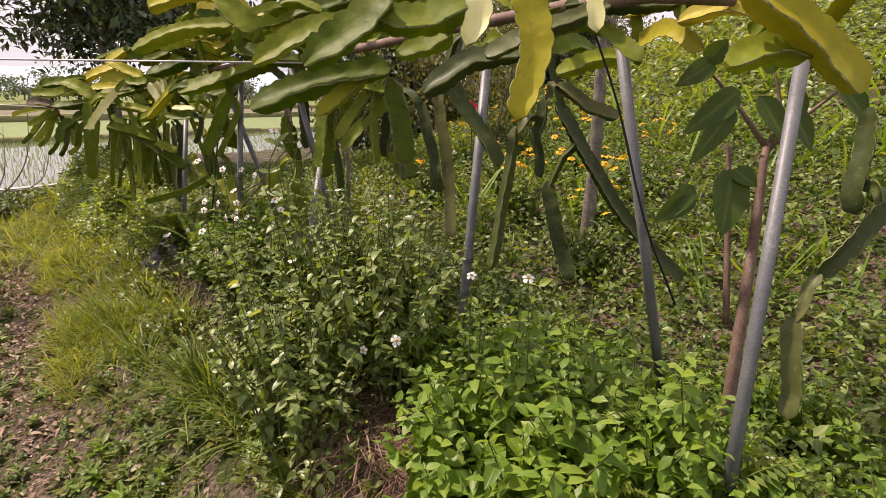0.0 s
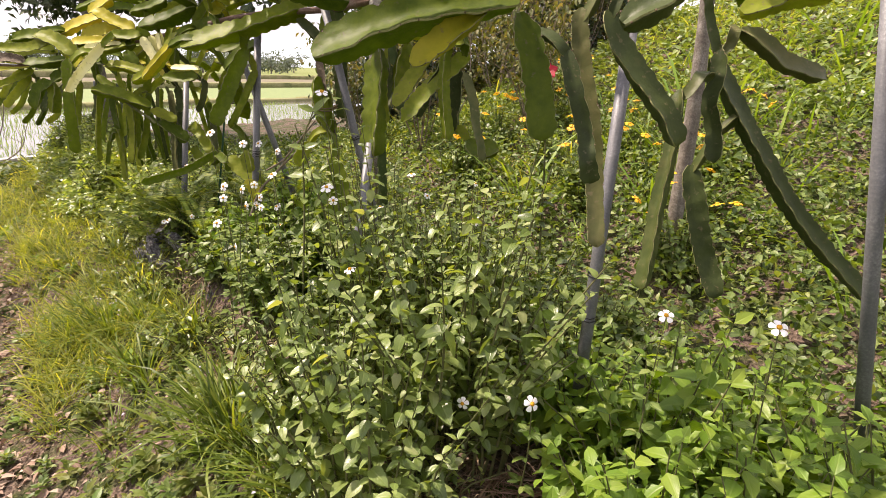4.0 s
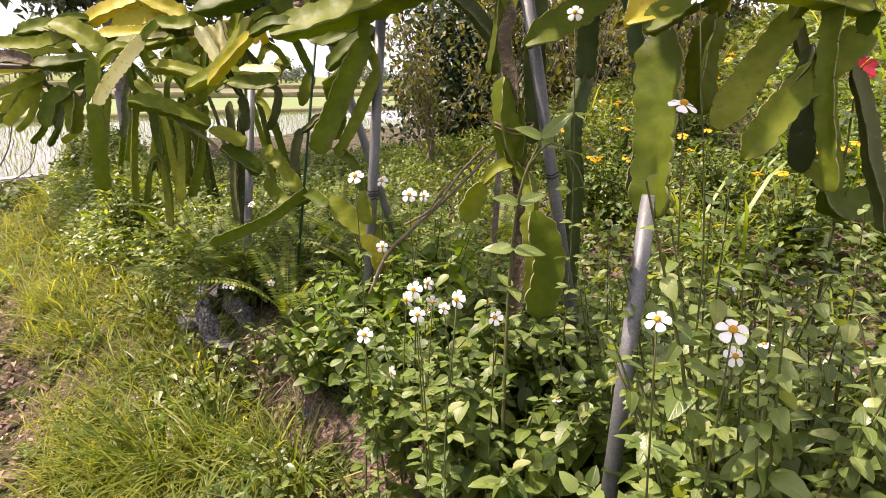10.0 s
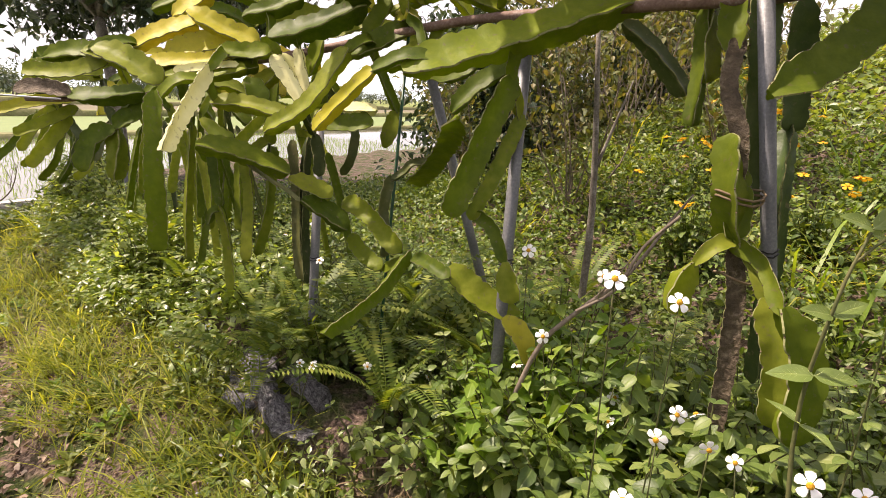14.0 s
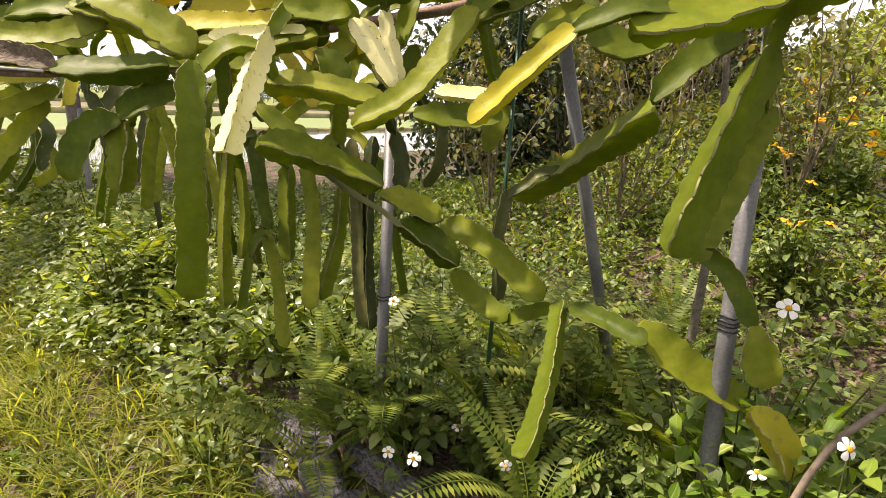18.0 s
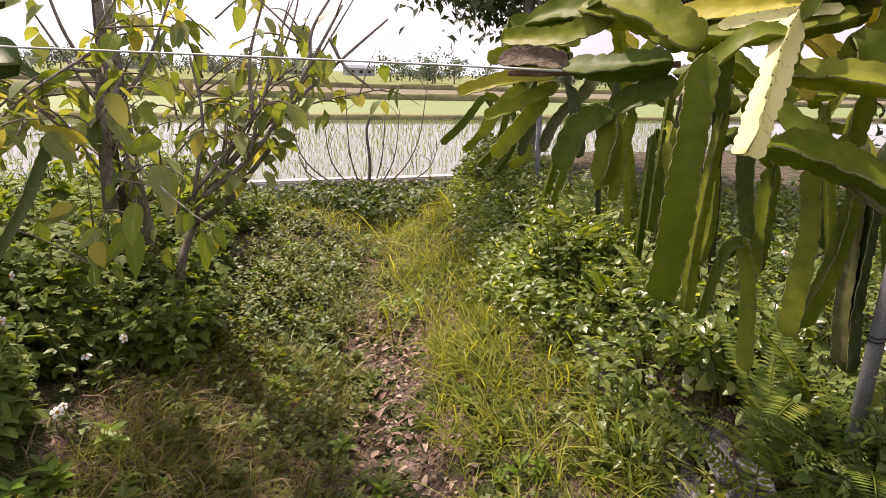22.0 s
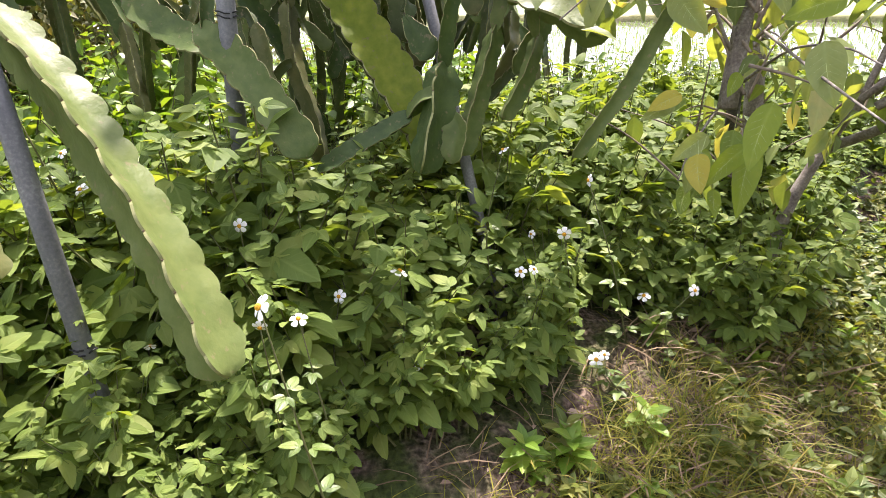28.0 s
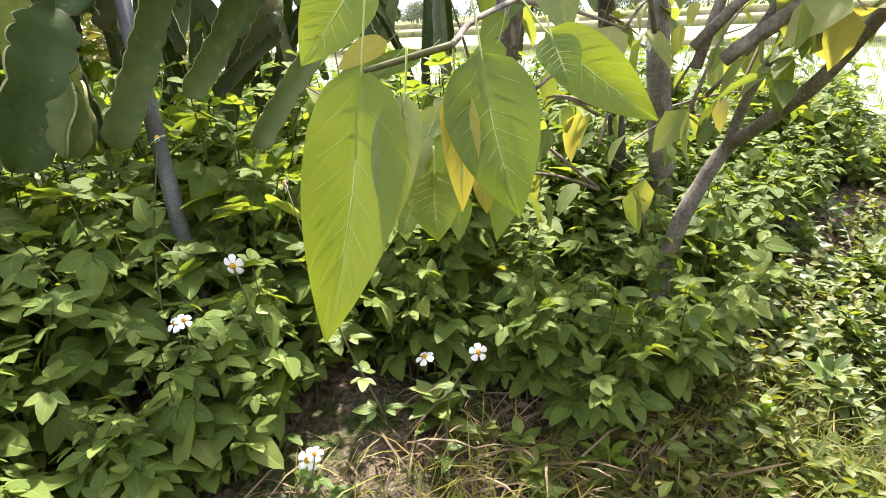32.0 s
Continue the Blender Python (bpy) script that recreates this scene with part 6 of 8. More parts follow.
build_leaves("ground_weeds", 9000, (-9.0, 3.0, -9.0, 10.5), (0.06, 0.12), lambda a, b: np.where((a > -1.3) & (b > -1.7), 0.0, 0.3 + 0.7 * patches(a, b, 0.5)), "rough green weeds behind the garden path", 63, OVATE, M_WEED, 0.15, per=3)
build_leaves("ground_weeds", 8000, (1.0, 10.5, -8.0, -3.2), (0.05, 0.08), lambda a, b: 0.6 + 0.4 * patches(a, b, 0.7), "bright green weeds behind the bed", 9, OVATE, M_NETTLE, 0.4, per=4)
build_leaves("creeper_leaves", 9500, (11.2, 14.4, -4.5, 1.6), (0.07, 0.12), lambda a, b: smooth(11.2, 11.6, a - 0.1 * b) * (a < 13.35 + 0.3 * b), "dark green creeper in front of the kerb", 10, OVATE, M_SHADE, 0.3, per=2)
build_leaves("leaf_litter", 15000, (-1.5, 10.0, -1.6, 0.9), (0.014, 0.05), lambda a, b: 0.16 + 0.84 * track(a, b), "brown dead leaves trodden on the path", 11, leaf(0.5, 0.3, 0.25, 2), M_LITTER, 0.02, 0.35, "litter")


def rosette(n, seed):
    """A small leafy weed as a template: leaves round a short axis."""
    r = random.Random(seed)
    v, f, rib = leaf(0.5, 0.22, 0.14, 2, 1.0)
    all_v, all_f = [], []
    for i in range(n):
        up = i / n
        m = turns_of(np.array([i * 2.4 + r.uniform(-0.3, 0.3)]), np.array([0.15 + 0.7 * up + r.uniform(-0.2, 0.2)]), np.array([r.uniform(-0.3, 0.3)]))[0]
        w = (v * (0.62 - 0.25 * up)) @ m.T + np.array([0, 0, 0.05 + 0.55 * up])
        all_f += [tuple(q + len(all_v) for q in one) for one in f]
        all_v += w.tolist()
    return np.array(all_v), all_f, np.tile(rib, (n, 1))


def build_rosettes(n, area, size, keep, label, seed, material):
    p, a, b, r = spread_on(n, *area, keep, seed)
    h = Heap()
    for k in range(4):
        pick = np.arange(len(p)) % 4 == k
        m = int(pick.sum())
        h.scatter(rosette(9 + 2 * k, seed + k), p[pick], turns_of(r.uniform(0, 6.28, m), r.normal(0, 0.15, m), r.normal(0, 0.15, m)), r.uniform(*size, m))
    return tagged(new("path_weeds", h.mesh("path_weeds", material)), label, "weeds", kind="stuff")


build_rosettes(2600, (-1.3, 10.8, -1.55, 0.9), (0.05, 0.15), lambda a, b: (1 - track(a, b)) * (1 - bare(a, b)) * (0.2 + 0.8 * patches(a, b, 0.9, 1.7)), "small leafy weeds growing on the path", 51, M_WEED)
build_rosettes(900, (-1.3, 10.8, -1.55, 0.9), (0.06, 0.17), lambda a, b: (1 - track(a, b)) * (1 - bare(a, b)) * patches(a, b, 1.1, 4.1) ** 2, "fresh bright weeds growing on the path", 52, M_NETTLE)
build_rosettes(420, (4.4, 8.8, -1.3, -0.4), (0.05, 0.1), lambda a, b: (1 - track(a, b)) * (1 - 0.8 * bare(a, b)) * (0.2 + 0.8 * patches(a, b, 1.2, 0.9)), "dark leafy weeds between the track and the bed", 55, M_WEED)
build_rosettes(1500, (0.8, 5.6, -1.2, 0.7), (0.05, 0.12), lambda a, b: (1 - 0.85 * track(a, b)) * patches(a, b, 1.6, 5.2) ** 1.5, "patches of small leafy weeds on the path", 56, M_BIDENS)
build_rosettes(420, (6.6, 10.5, -2.2, -0.6), (0.08, 0.2), lambda a, b: (1 - track(a, b)) * patches(a, b, 0.8, 2.2), "leafy weeds at the foot of the pear tree", 53, M_BIDENS)
build_leaves("ground_weeds", 14000, (6.0, 11.4, 0.3, 1.25), (0.04, 0.075), lambda a, b: smooth(0.3 + 0.3 * smooth(8.0, 6.8, a), 0.6 + 0.22 * smooth(8.0, 6.8, a), b) * (0.35 + 0.65 * patches(a, b, 1.3, 1.1)) * (0.25 + 0.75 * smooth(6.0, 6.7, a)), "pale weed leaves over the bank, sun sheen in their colour", 61, OVATE, M_BANK, 0.26, 0.3, per=2)
build_leaves("ground_weeds", 3000, (6.5, 10.5, -1.5, -0.55), (0.03, 0.055), lambda a, b: (1 - track(a, b)) * (1 - bare(a, b)) * patches(a, b, 1.2, 2.9) ** 1.2 * smooth(6.5, 7.2, a + 0.6 * b + 0.6), "green weed leaves beside the track", 64, OVATE, M_WEED, 0.16, per=3)
build_leaves("leaf_litter", 3600, (-1.5, 9.2, -0.7, 0.35), (0.03, 0.07), lambda a, b: track(a, b) ** 0.7, "large curled dead leaves on the track", 65, leaf(0.55, 0.5, 0.4, 3), M_LITTER, 0.03, 0.5, "litter")
build_grass("dry_grass", 2600, (-1.0, 9.0, -0.55, 0.3), (0.05, 0.16), lambda a, b: 0.6 * track(a, b), "straw trodden flat on the track", 66, M_STRAW, 0.03, (-0.1, 0.25), 2)
build_leaves("mauve_flowers", 260, (1.0, 6.0, 0.3, 0.85), (0.012, 0.02), lambda a, b: patches(a, b, 1.6, 0.4) ** 3, "tiny pale mauve weed flowers in the grass", 54, leaf(0.8, 0.1, 0.1, 2), M_MAUVE, 0.16, 0.6, "flowers", 3)


# ---- single flowers on their own stalks ----
def daisy(x, y, z, facing=(-0.3, -0.6, 0.7), size=1.0):
    """A daisy on a thin leafy stalk that rises from the bed below it."""
    g = float(height(x, y))
    lean = rng.normal(0, 0.05, 2)
    foot = Vector((x + lean[0] + 0.04, y + lean[1] + 0.05, g - 0.01))
    ob = thing("daisy_plant", foot, "slender blackjack stalk with one white daisy", "flower", "single daisies")
    top = Vector((x, y, z)) - foot
    mid = top * 0.55 + Vector((lean[1] * 0.5, -lean[0] * 0.5, 0))
    h = Heap()
    tube(h, [Vector((0, 0, 0)), mid, top], [0.003, 0.0022, 0.0013], 5, 5)
    part("stalk", h.mesh("stalk", M_STEM), ob)
    n = max(2, int(top.z / 0.11))
    hl = Heap()
    t = (np.arange(n) + 0.6) / n * 0.85
    p = np.array([tuple(mid * (q / 0.55) if q < 0.55 else mid + (top - mid) * ((q - 0.55) / 0.45)) for q in t])
    for half in (0, math.pi):
        hl.scatter(TRI, p, turns_of(np.arange(n) * 1.57 + half + lean[0] * 20, np.full(n, 0.15), rng.normal(0, 0.2, n)), 0.05 - 0.02 * t)
    tagged(part("foliage", hl.mesh("foliage", M_BIDENS), ob), kind="stuff")
    flower(ob, top, Vector(facing) + Vector(rng.normal(0, 0.3, 3)), size * rng.uniform(0.85, 1.15))
    return ob


def hibiscus(x, y, z):
    """A leafy upright stem with one large red flower near its top."""
    g = float(height(x, y))
    ob = thing("hibiscus", (x, y, g), "slender hibiscus stem with one large red flower", "flower", "red flowers")
    h = Heap()
    tube(h, [Vector((0.05, 0.04, -0.02)), Vector((0.03, 0, (z - g) * 0.5)), Vector((0, 0, z - g))], [0.008, 0.006, 0.003], 5, 5)
    part("stalk", h.mesh("stalk", M_STEM), ob)
    n = 26
    t = np.linspace(0.25, 1.0, n)
    hl = Heap()
    hl.scatter(OVATE, np.c_[0.03 - 0.03 * t, 0.02 - 0.02 * t, (z - g) * t - 0.03], turns_of(np.arange(n) * 2.4, np.full(n, 0.05), rng.normal(0, 0.3, n)), np.full(n, 0.1))
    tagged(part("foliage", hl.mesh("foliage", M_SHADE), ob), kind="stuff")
    hp = Heap()
    hp.scatter(leaf(0.9, 0.15, 0.05, 5), np.zeros((5, 3)), turns_of(np.arange(5) * 1.2566, np.full(5, 0.5), np.full(5, 0.15)), np.full(5, 0.06))
    f = part("flower", hp.mesh("flower", M_RED), ob, "red five-petalled flower", Matrix.Translation((0, 0, z - g)) @ Matrix.Rotation(1.0, 4, "X"))
    hc = Heap()
    tube(hc, [Vector((0, 0, 0)), Vector((0, 0.004, 0.055))], [0.004, 0.003], 6, 3)
    part("pistil", hc.mesh("pistil", M_DISC), f, "yellow pistil")
    return ob


# ---- ferns ----
def frond_mesh(length, seed):
    r = random.Random(seed)
    h = Heap()
    n = int(length / 0.014)
    droop = r.uniform(0.5, 1.0)
    pts = []
    for i in range(n + 1):
        t = i / n
        ang = 1.15 - 1.5 * droop * t
        pts.append((pts[-1] + Vector((0, math.cos(ang), math.sin(ang))) * length / n) if pts else Vector((0, 0, 0)))
    tube(h, pts[:: max(1, n // 6)] + [pts[-1]], [0.0025, 0.001], 4, 2, False)
    v, f = leaf(0.3, 0.1, 0.02, 1)[:2]
    k = np.arange(2, n)
    size = 0.055 * np.sin(np.pi * np.minimum(1, (k / n) * 0.85 + 0.12)) ** 0.7
    p = np.array([tuple(pts[i]) for i in k])
    tilt = np.array([1.15 - 1.5 * droop * i / n for i in k])
    for s in (1, -1):
        yaw = np.full(len(k), -s * 1.35)
        m = turns_of(yaw, np.zeros(len(k)), np.zeros(len(k)))
        lift = turns_of(np.zeros(len(k)), tilt, np.zeros(len(k)))
        h.scatter((v, f), p, lift @ m, size)
    return h.mesh("frond", M_FERN)


FRONDS = [frond_mesh(q, i) for i, q in enumerate((0.34, 0.42, 0.5, 0.3, 0.46))]


def fern(a, b, n=6, scale=1.0, up=0.0):
    ob = thing("fern", at(a, b, up), "green sword fern with arching feathery fronds", "fern", "ferns of the bed")
    for i in range(n):
        m = Matrix.Rotation(i * 6.28 / n + rng.uniform(-0.4, 0.4), 4, "Z") @ Matrix.Rotation(rng.uniform(-0.25, 0.3), 4, "X") @ Matrix.Scale(scale * rng.uniform(0.8, 1.15), 4)
        part("frond", FRONDS[int(rng.integers(5))], ob, m=m)
    return ob


for a, b, n, s in ((5.6, 0.97, 6, 1.0), (5.12, 1.26, 8, 1.25), (5.11, 1.6, 7, 1.1), (5.41, 1.08, 7, 1.1), (5.5, 0.9, 5, 0.9), (5.32, 1.66, 7, 1.2), (4.94, 1.66, 8, 1.2), (4.63, 1.5, 7, 1.2), (5.48, 0.84, 4, 1.0), (6.33, 1.45, 6, 1.1), (5.79, 1.84, 7, 1.1), (5.11, 1.9, 7, 1.1), (5.55, 1.45, 6, 1.1), (5.75, 1.19, 6, 1.0),
                   (7.99, 1.02, 7, 1.2), (8.67, 1.4, 6, 1.2), (7.73, 0.92, 7, 1.2), (7.5, 1.2, 6, 1.1), (7.1, 0.98, 6, 1.1), (5.13, 3.3, 6, 1.0), (5.22, 2.74, 6, 1.0), (4.75, 1.05, 6, 1.0), (4.35, 1.3, 5, 0.9), (1.0, 1.75, 5, 1.1), (0.78, 1.5, 4, 1.1), (3.9, 1.2, 4, 0.8), (4.3, 2.1, 6, 0.9), (5.0, 2.3, 6, 0.9), (6.75, 1.05, 6, 1.0)):
    fern(a, b, n, s * 1.1, 0.12)


# ---- rocks along the bed's edge ----
def rock_mesh(seed):
    """A split field stone: a lump cut by flat faces, with a rough skin."""
    r = random.Random(seed)
    bm = bmesh.new()
    bmesh.ops.create_icosphere(bm, subdivisions=4, radius=0.5)
    cuts = [(Vector((r.gauss(0, 1), r.gauss(0, 1), r.gauss(0, 0.8))).normalized(), r.uniform(0.2, 0.38)) for _ in range(14)]
    for v in bm.verts:
        p = v.co.copy()
        for n, d in cuts:
            over = p.dot(n) - d
            if over > 0:
                p -= n * over * 0.94
        v.co = p * (1 + 0.07 * noise.noise(p * 7 + Vector((seed * 7.3, 0, 0))) + 0.05 * noise.noise(Vector((p.x * 9, p.y * 24, p.z * 30))))
    me = bpy.data.meshes.new("rock")
    bm.to_mesh(me)
    bm.free()
    me.materials.append(M_ROCK)
    return me


ROCKS = [rock_mesh(i) for i in range(8)]
rock_rng = random.Random(5)
rock_spots = [(2.95, 1.02, 0.2), (3.05, 1.1, 0.16), (4.25, 0.95, 0.1), (4.36, 0.98, 0.12)]
for first, last in ((5.12, 6.0), (6.42, 7.0), (8.0, 8.35)):
    q = first
    while q < last:
        size = rock_rng.uniform(0.13, 0.25)
        rock_spots += [(q, 0.82 + rock_rng.uniform(-0.02, 0.05), size), (q + 0.06, 0.93 + rock_rng.uniform(-0.02, 0.05), size * 0.8)]
        q += size * 0.62
for i, (a, b, s) in enumerate(rock_spots):
    ob = new("rock", ROCKS[i % 8])
    ob.location = at(a, b, 0.02 if a > 4.8 else -0.05)
    ob.rotation_euler = (rock_rng.uniform(-0.3, 0.3), rock_rng.uniform(-0.35, 0.35), 2.19 + rock_rng.uniform(-0.35, 0.35))
    ob.scale = (s * rock_rng.uniform(1.4, 2.3), s * 0.9, s * rock_rng.uniform(0.6, 0.9))
    tagged(ob, "rough grey split stone in the bed's low edge", "rock", "edging stones")
ob = thing("dry_stick", (-1.5, 3.6, 0.03), "pale split piece of dry wood on the soil", "stick")
rod("wood", [(-1.40, 3.42, 0.03), (-1.5, 3.62, 0.045), (-1.56, 3.84, 0.06)], [0.018, 0.022, 0.008], M_STRAW, ob, "", 6, 4)


# ---- broad single leaves and small trees ----
def leaf_profile(t):
    """Half width of a pointed leaf along its length, one at its widest."""
    return (t ** 0.55 * (1 - t) ** 0.95) / 0.372


def broad_leaf(parent, base, tip, width, material=M_PEAR, toward=(0, -0.3, 1), sag=0.12, fold=0.2, stalk=0.25, bend=0.0):
    """One large leaf from stalk to tip, cupped along its midrib, with a stalk behind its base."""
    base, tip = Vector(base), Vector(tip)
    length = (tip - base).length
    y = (tip - base).normalized()
    x = y.cross(Vector(toward)).normalized()
    z = x.cross(y)
    v, faces = [], []
    n, m = 12, 3
    for i in range(n + 1):
        t = i / n
        w = width / 2 * leaf_profile(t) if 0 < i < n else 0.0004
        for j in range(-m, m + 1):
            u = j / m
            lift = fold * abs(u) ** 1.3 * w - sag * length * t * t + 0.015 * width * math.sin(9 * t + 3 * u)
            v.append(tuple(base + y * (t * length) + x * (u * w + bend * length * math.sin(math.pi * t)) + z * lift))
    c = 2 * m + 1
    for i in range(n):
        for j in range(2 * m):
            faces.append((i * c + j, i * c + j + 1, (i + 1) * c + j + 1, (i + 1) * c + j))
    h = Heap()
    h.put(np.array(v) - np.array(parent.location), faces)
    h.u[-1] = np.array([(1 - abs(j / m), i / n, 0) for i in range(n + 1) for j in range(-m, m + 1)])
    lf = part("leaf", h.mesh("leaf", material), parent)
    if stalk:
        h2 = Heap()
        b = base - Vector(parent.location)
        r = max(0.0005, width * 0.007)
        tube(h2, [b - y * stalk * length + z * 0.05 * length + Vector((0, 0, 0.08 * length)), b, b + y * length * 0.45 + x * bend * length - z * sag * length * 0.2, b + y * length * 0.92 + x * bend * length * 0.25 - z * sag * length * 0.85], [r * 1.3, r * 1.2, r * 0.8, r * 0.3], 5, 4)
        for k in range(6):
            for s in (-1, 1):
                t0, t1, u = 0.12 + 0.11 * k, 0.24 + 0.115 * k, s * 0.75
                w = width / 2 * leaf_profile(t1)
                tube(h2, [b + y * (t0 * length) + x * (bend * length * math.sin(math.pi * t0)) - z * (sag * length * t0 * t0), b + y * (t1 * length) + x * (u * w + bend * length * math.sin(math.pi * t1)) + z * (fold * 0.69 * w - sag * length * t1 * t1)], [r * 0.45, r * 0.2], 4, 1, False)
        part("midrib", h2.mesh("midrib", M_VEIN), lf, "pale green midrib and veins")
    return lf


def limb(parent, points, radii, material=M_BARK, name="branch", sides=7):
    return rod(name, points, radii, material, parent, "", sides, 5)


def leaves_on(parent, lines, every, size, material, template, seed, droop=0.5, name="foliage", spread=0.05):
    """Leaves set along lines of twigs."""
    r = np.random.default_rng(seed)
    p = []
    for line in lines:
        pts = curve_points(line, 10)
        length = sum((b - a).length for a, b in zip(pts, pts[1:]))
        for _ in range(int(length / every)):
            t = 0.15 + 0.85 * r.random()
            p.append(tuple(pts[int(t * (len(pts) - 1))] + Vector(r.normal(0, spread, 3)) - Vector(parent.location)))
    p = np.array(p)
    h = Heap()
    n = len(p)
    h.scatter(template, p, turns_of(r.uniform(0, 6.28, n), r.normal(-droop, 0.4, n), r.normal(0, 0.4, n)), r.uniform(*size, n))
    return tagged(part(name, h.mesh(name, material), parent), kind="stuff")


def bare_shrub(name, place, label, n, tall, wide, seed, twigs=3, radius=0.008, leaf_mat=None, leaf_size=(0.03, 0.06), every=0.03):
    """A shrub of many thin forking stems, bare or with leaves."""
    r = np.random.default_rng(seed)
    ob = thing(name, place, label, "shrub", "shrubs")
    base = Vector(place)
    lines = []
    for i in range(n):
        ang, out = r.uniform(0, 6.28), wide * math.sqrt(r.uniform(0.05, 1))
        top = base + Vector((out * math.cos(ang), out * math.sin(ang), tall * r.uniform(0.6, 1.0)))
        mid = base + Vector((0.35 * out * math.cos(ang), 0.35 * out * math.sin(ang), tall * 0.35)) + Vector(r.normal(0, 0.05 * tall, 3))
        line = [base - Vector((0, 0, 0.03)), mid, top]
        limb(ob, line, [radius, radius * 0.7, radius * 0.25], M_TWIG, "stem", 5)
        lines.append([mid, top])
        h = Heap()
        pts = curve_points(line, 8)
        for _ in range(twigs):
            q = pts[int(r.integers(5, len(pts) - 1))]
            e = q + Vector((r.normal(0, 0.25), r.normal(0, 0.25), r.uniform(0.05, 0.35))) * tall * 0.45
            tube(h, [q - base, (q + e) / 2 - base + Vector(r.normal(0, 0.02, 3)), e - base], [radius * 0.5, radius * 0.35, radius * 0.12], 4, 3, False)
            lines.append([q, e])
        tagged(part("twig", h.mesh("twig", M_TWIG), ob), kind="stuff")
    if leaf_mat:
        leaves_on(ob, lines, every, leaf_size, leaf_mat, OVATE, seed, spread=0.06)
    return ob


def crown_tree(name, place, label, tall, wide, seed, trunk=0.1, leaf_mat=M_DARKLEAF, clumps=26, per=170, size=(0.09, 0.16), low=0.35, spread=0.45, group="trees"):
    """A tree with a tapered trunk, limbs to clumps of leaves, and gaps between the clumps."""
    r = np.random.default_rng(seed)
    ob = thing(name, place, label, "tree", group)
    base = Vector(place)
    fork = base + Vector((r.normal(0, 0.1), r.normal(0, 0.1), tall * low))
    limb(ob, [base - Vector((0, 0, 0.1)), (base + fork) / 2 + Vector((0.06, -0.04, 0)), fork], [trunk, trunk * 0.85, trunk * 0.7], M_BARK, "trunk", 9)
    h = Heap()
    for i in range(clumps):
        ang, out = r.uniform(0, 6.28), wide * math.sqrt(r.uniform(0.03, 1))
        z = tall * (low + (1 - low) * r.uniform(0.05, 1.0) * math.sqrt(max(0.05, 1 - (out / wide) ** 2 * 0.8)))
        c = base + Vector((out * math.cos(ang), out * math.sin(ang), z))
        if i % 2 == 0:
            limb(ob, [fork, (fork + c) / 2 + Vector((0, 0, 0.08 * tall)), c], [trunk * 0.45, trunk * 0.25, trunk * 0.05], M_BARK, "limb", 5)
        n = int(per * r.uniform(0.6, 1.3))
        p = np.array(tuple(c - base)) + r.normal(0, spread, (n, 3)) * np.array([1, 1, 0.6])
        h.scatter(leaf(0.54, 0.15, 0.15, 1), p, turns_of(r.uniform(0, 6.28, n), r.normal(-0.4, 0.5, n), r.normal(0, 0.5, n)), r.uniform(*size, n))
    tagged(part("crown", h.mesh("crown", leaf_mat), ob), kind="stuff")
    return ob


# the dark tree by the kerb, the shrubs and trunks behind the trellis
crown_tree("broadleaf_tree", (-5.6, 10.4, float(height(-5.6, 10.4))), "dark-leaved tree standing by the kerb", 4.8, 2.3, 5, 0.09, clumps=56, per=230, size=(0.12, 0.2), low=0.44, spread=0.36)
for x, y, t, w, seed in ((-0.55, 7.2, 1.9, 0.6, 1), (-1.3, 8.1, 1.7, 0.6, 2), (0.6, 6.9, 1.6, 0.6, 3), (0.4, 8.8, 2.5, 1.0, 4), (1.0, 9.3, 2.5, 1.0, 5), (-0.2, 9.5, 2.5, 1.0, 6), (1.7, 10.0, 2.6, 1.0, 7)):
    bare_shrub("dry_shrub", (x, y, float(height(x, y))), "half-dry tangled shrub with dull leaves", 9, t, w, seed, 5, 0.009, M_SHRUBLEAF, (0.04, 0.08), 0.02)
for i, (x, y, t, w) in enumerate(((1.6, 11.2, 2.9, 1.3), (0.2, 11.0, 2.8, 1.1), (2.4, 11.6, 2.6, 1.2), (-1.0, 9.9, 2.3, 0.6), (9.8, 4.0, 2.6, 1.5), (11.0, 9.0, 3.0, 1.7))):
    crown_tree("hedge_shrub", (x, y, float(height(x, y))), "dense dark green shrub behind the trellis", t, w, 80 + i, 0.04, M_SHRUBLEAF if i % 3 else M_DARKLEAF, 40, 260, (0.07, 0.13), 0.06, 0.3, "shrubs behind the trellis")

for i, (a, b, t, w) in enumerate(((3.4, -6.6, 2.2, 1.2), (4.6, -7.2, 2.4, 1.2), (5.8, -7.6, 2.3, 1.2), (6.9, -7.8, 2.0, 1.1), (2.2, -6.2, 2.2, 1.2))):
    q = at(a, b)
    crown_tree("hedge_shrub", q, "rounded green shrub behind the weedy bed", t, w, 140 + i, 0.04, M_SHRUBLEAF, 34, 220, (0.07, 0.13), 0.06, 0.3, "shrubs behind the far bed")


def marigold(a, b, n):
    ob = herb("mid", a, b, 0.9)
    ob["label"], ob["category"] = "marigold bush with small orange flowers", "bush"
    for k in range(n):
        m = Matrix.Translation((rng.normal(0, 0.17), rng.normal(0, 0.17), rng.uniform(0.45, 0.72))) @ Matrix.Rotation(rng.uniform(-0.8, 0.8), 4, "X") @ Matrix.Scale(2.0, 4)
        f = part("flower", ORANGE_PETALS, ob, "orange double flower", m)
        part("disc", DISC, f)


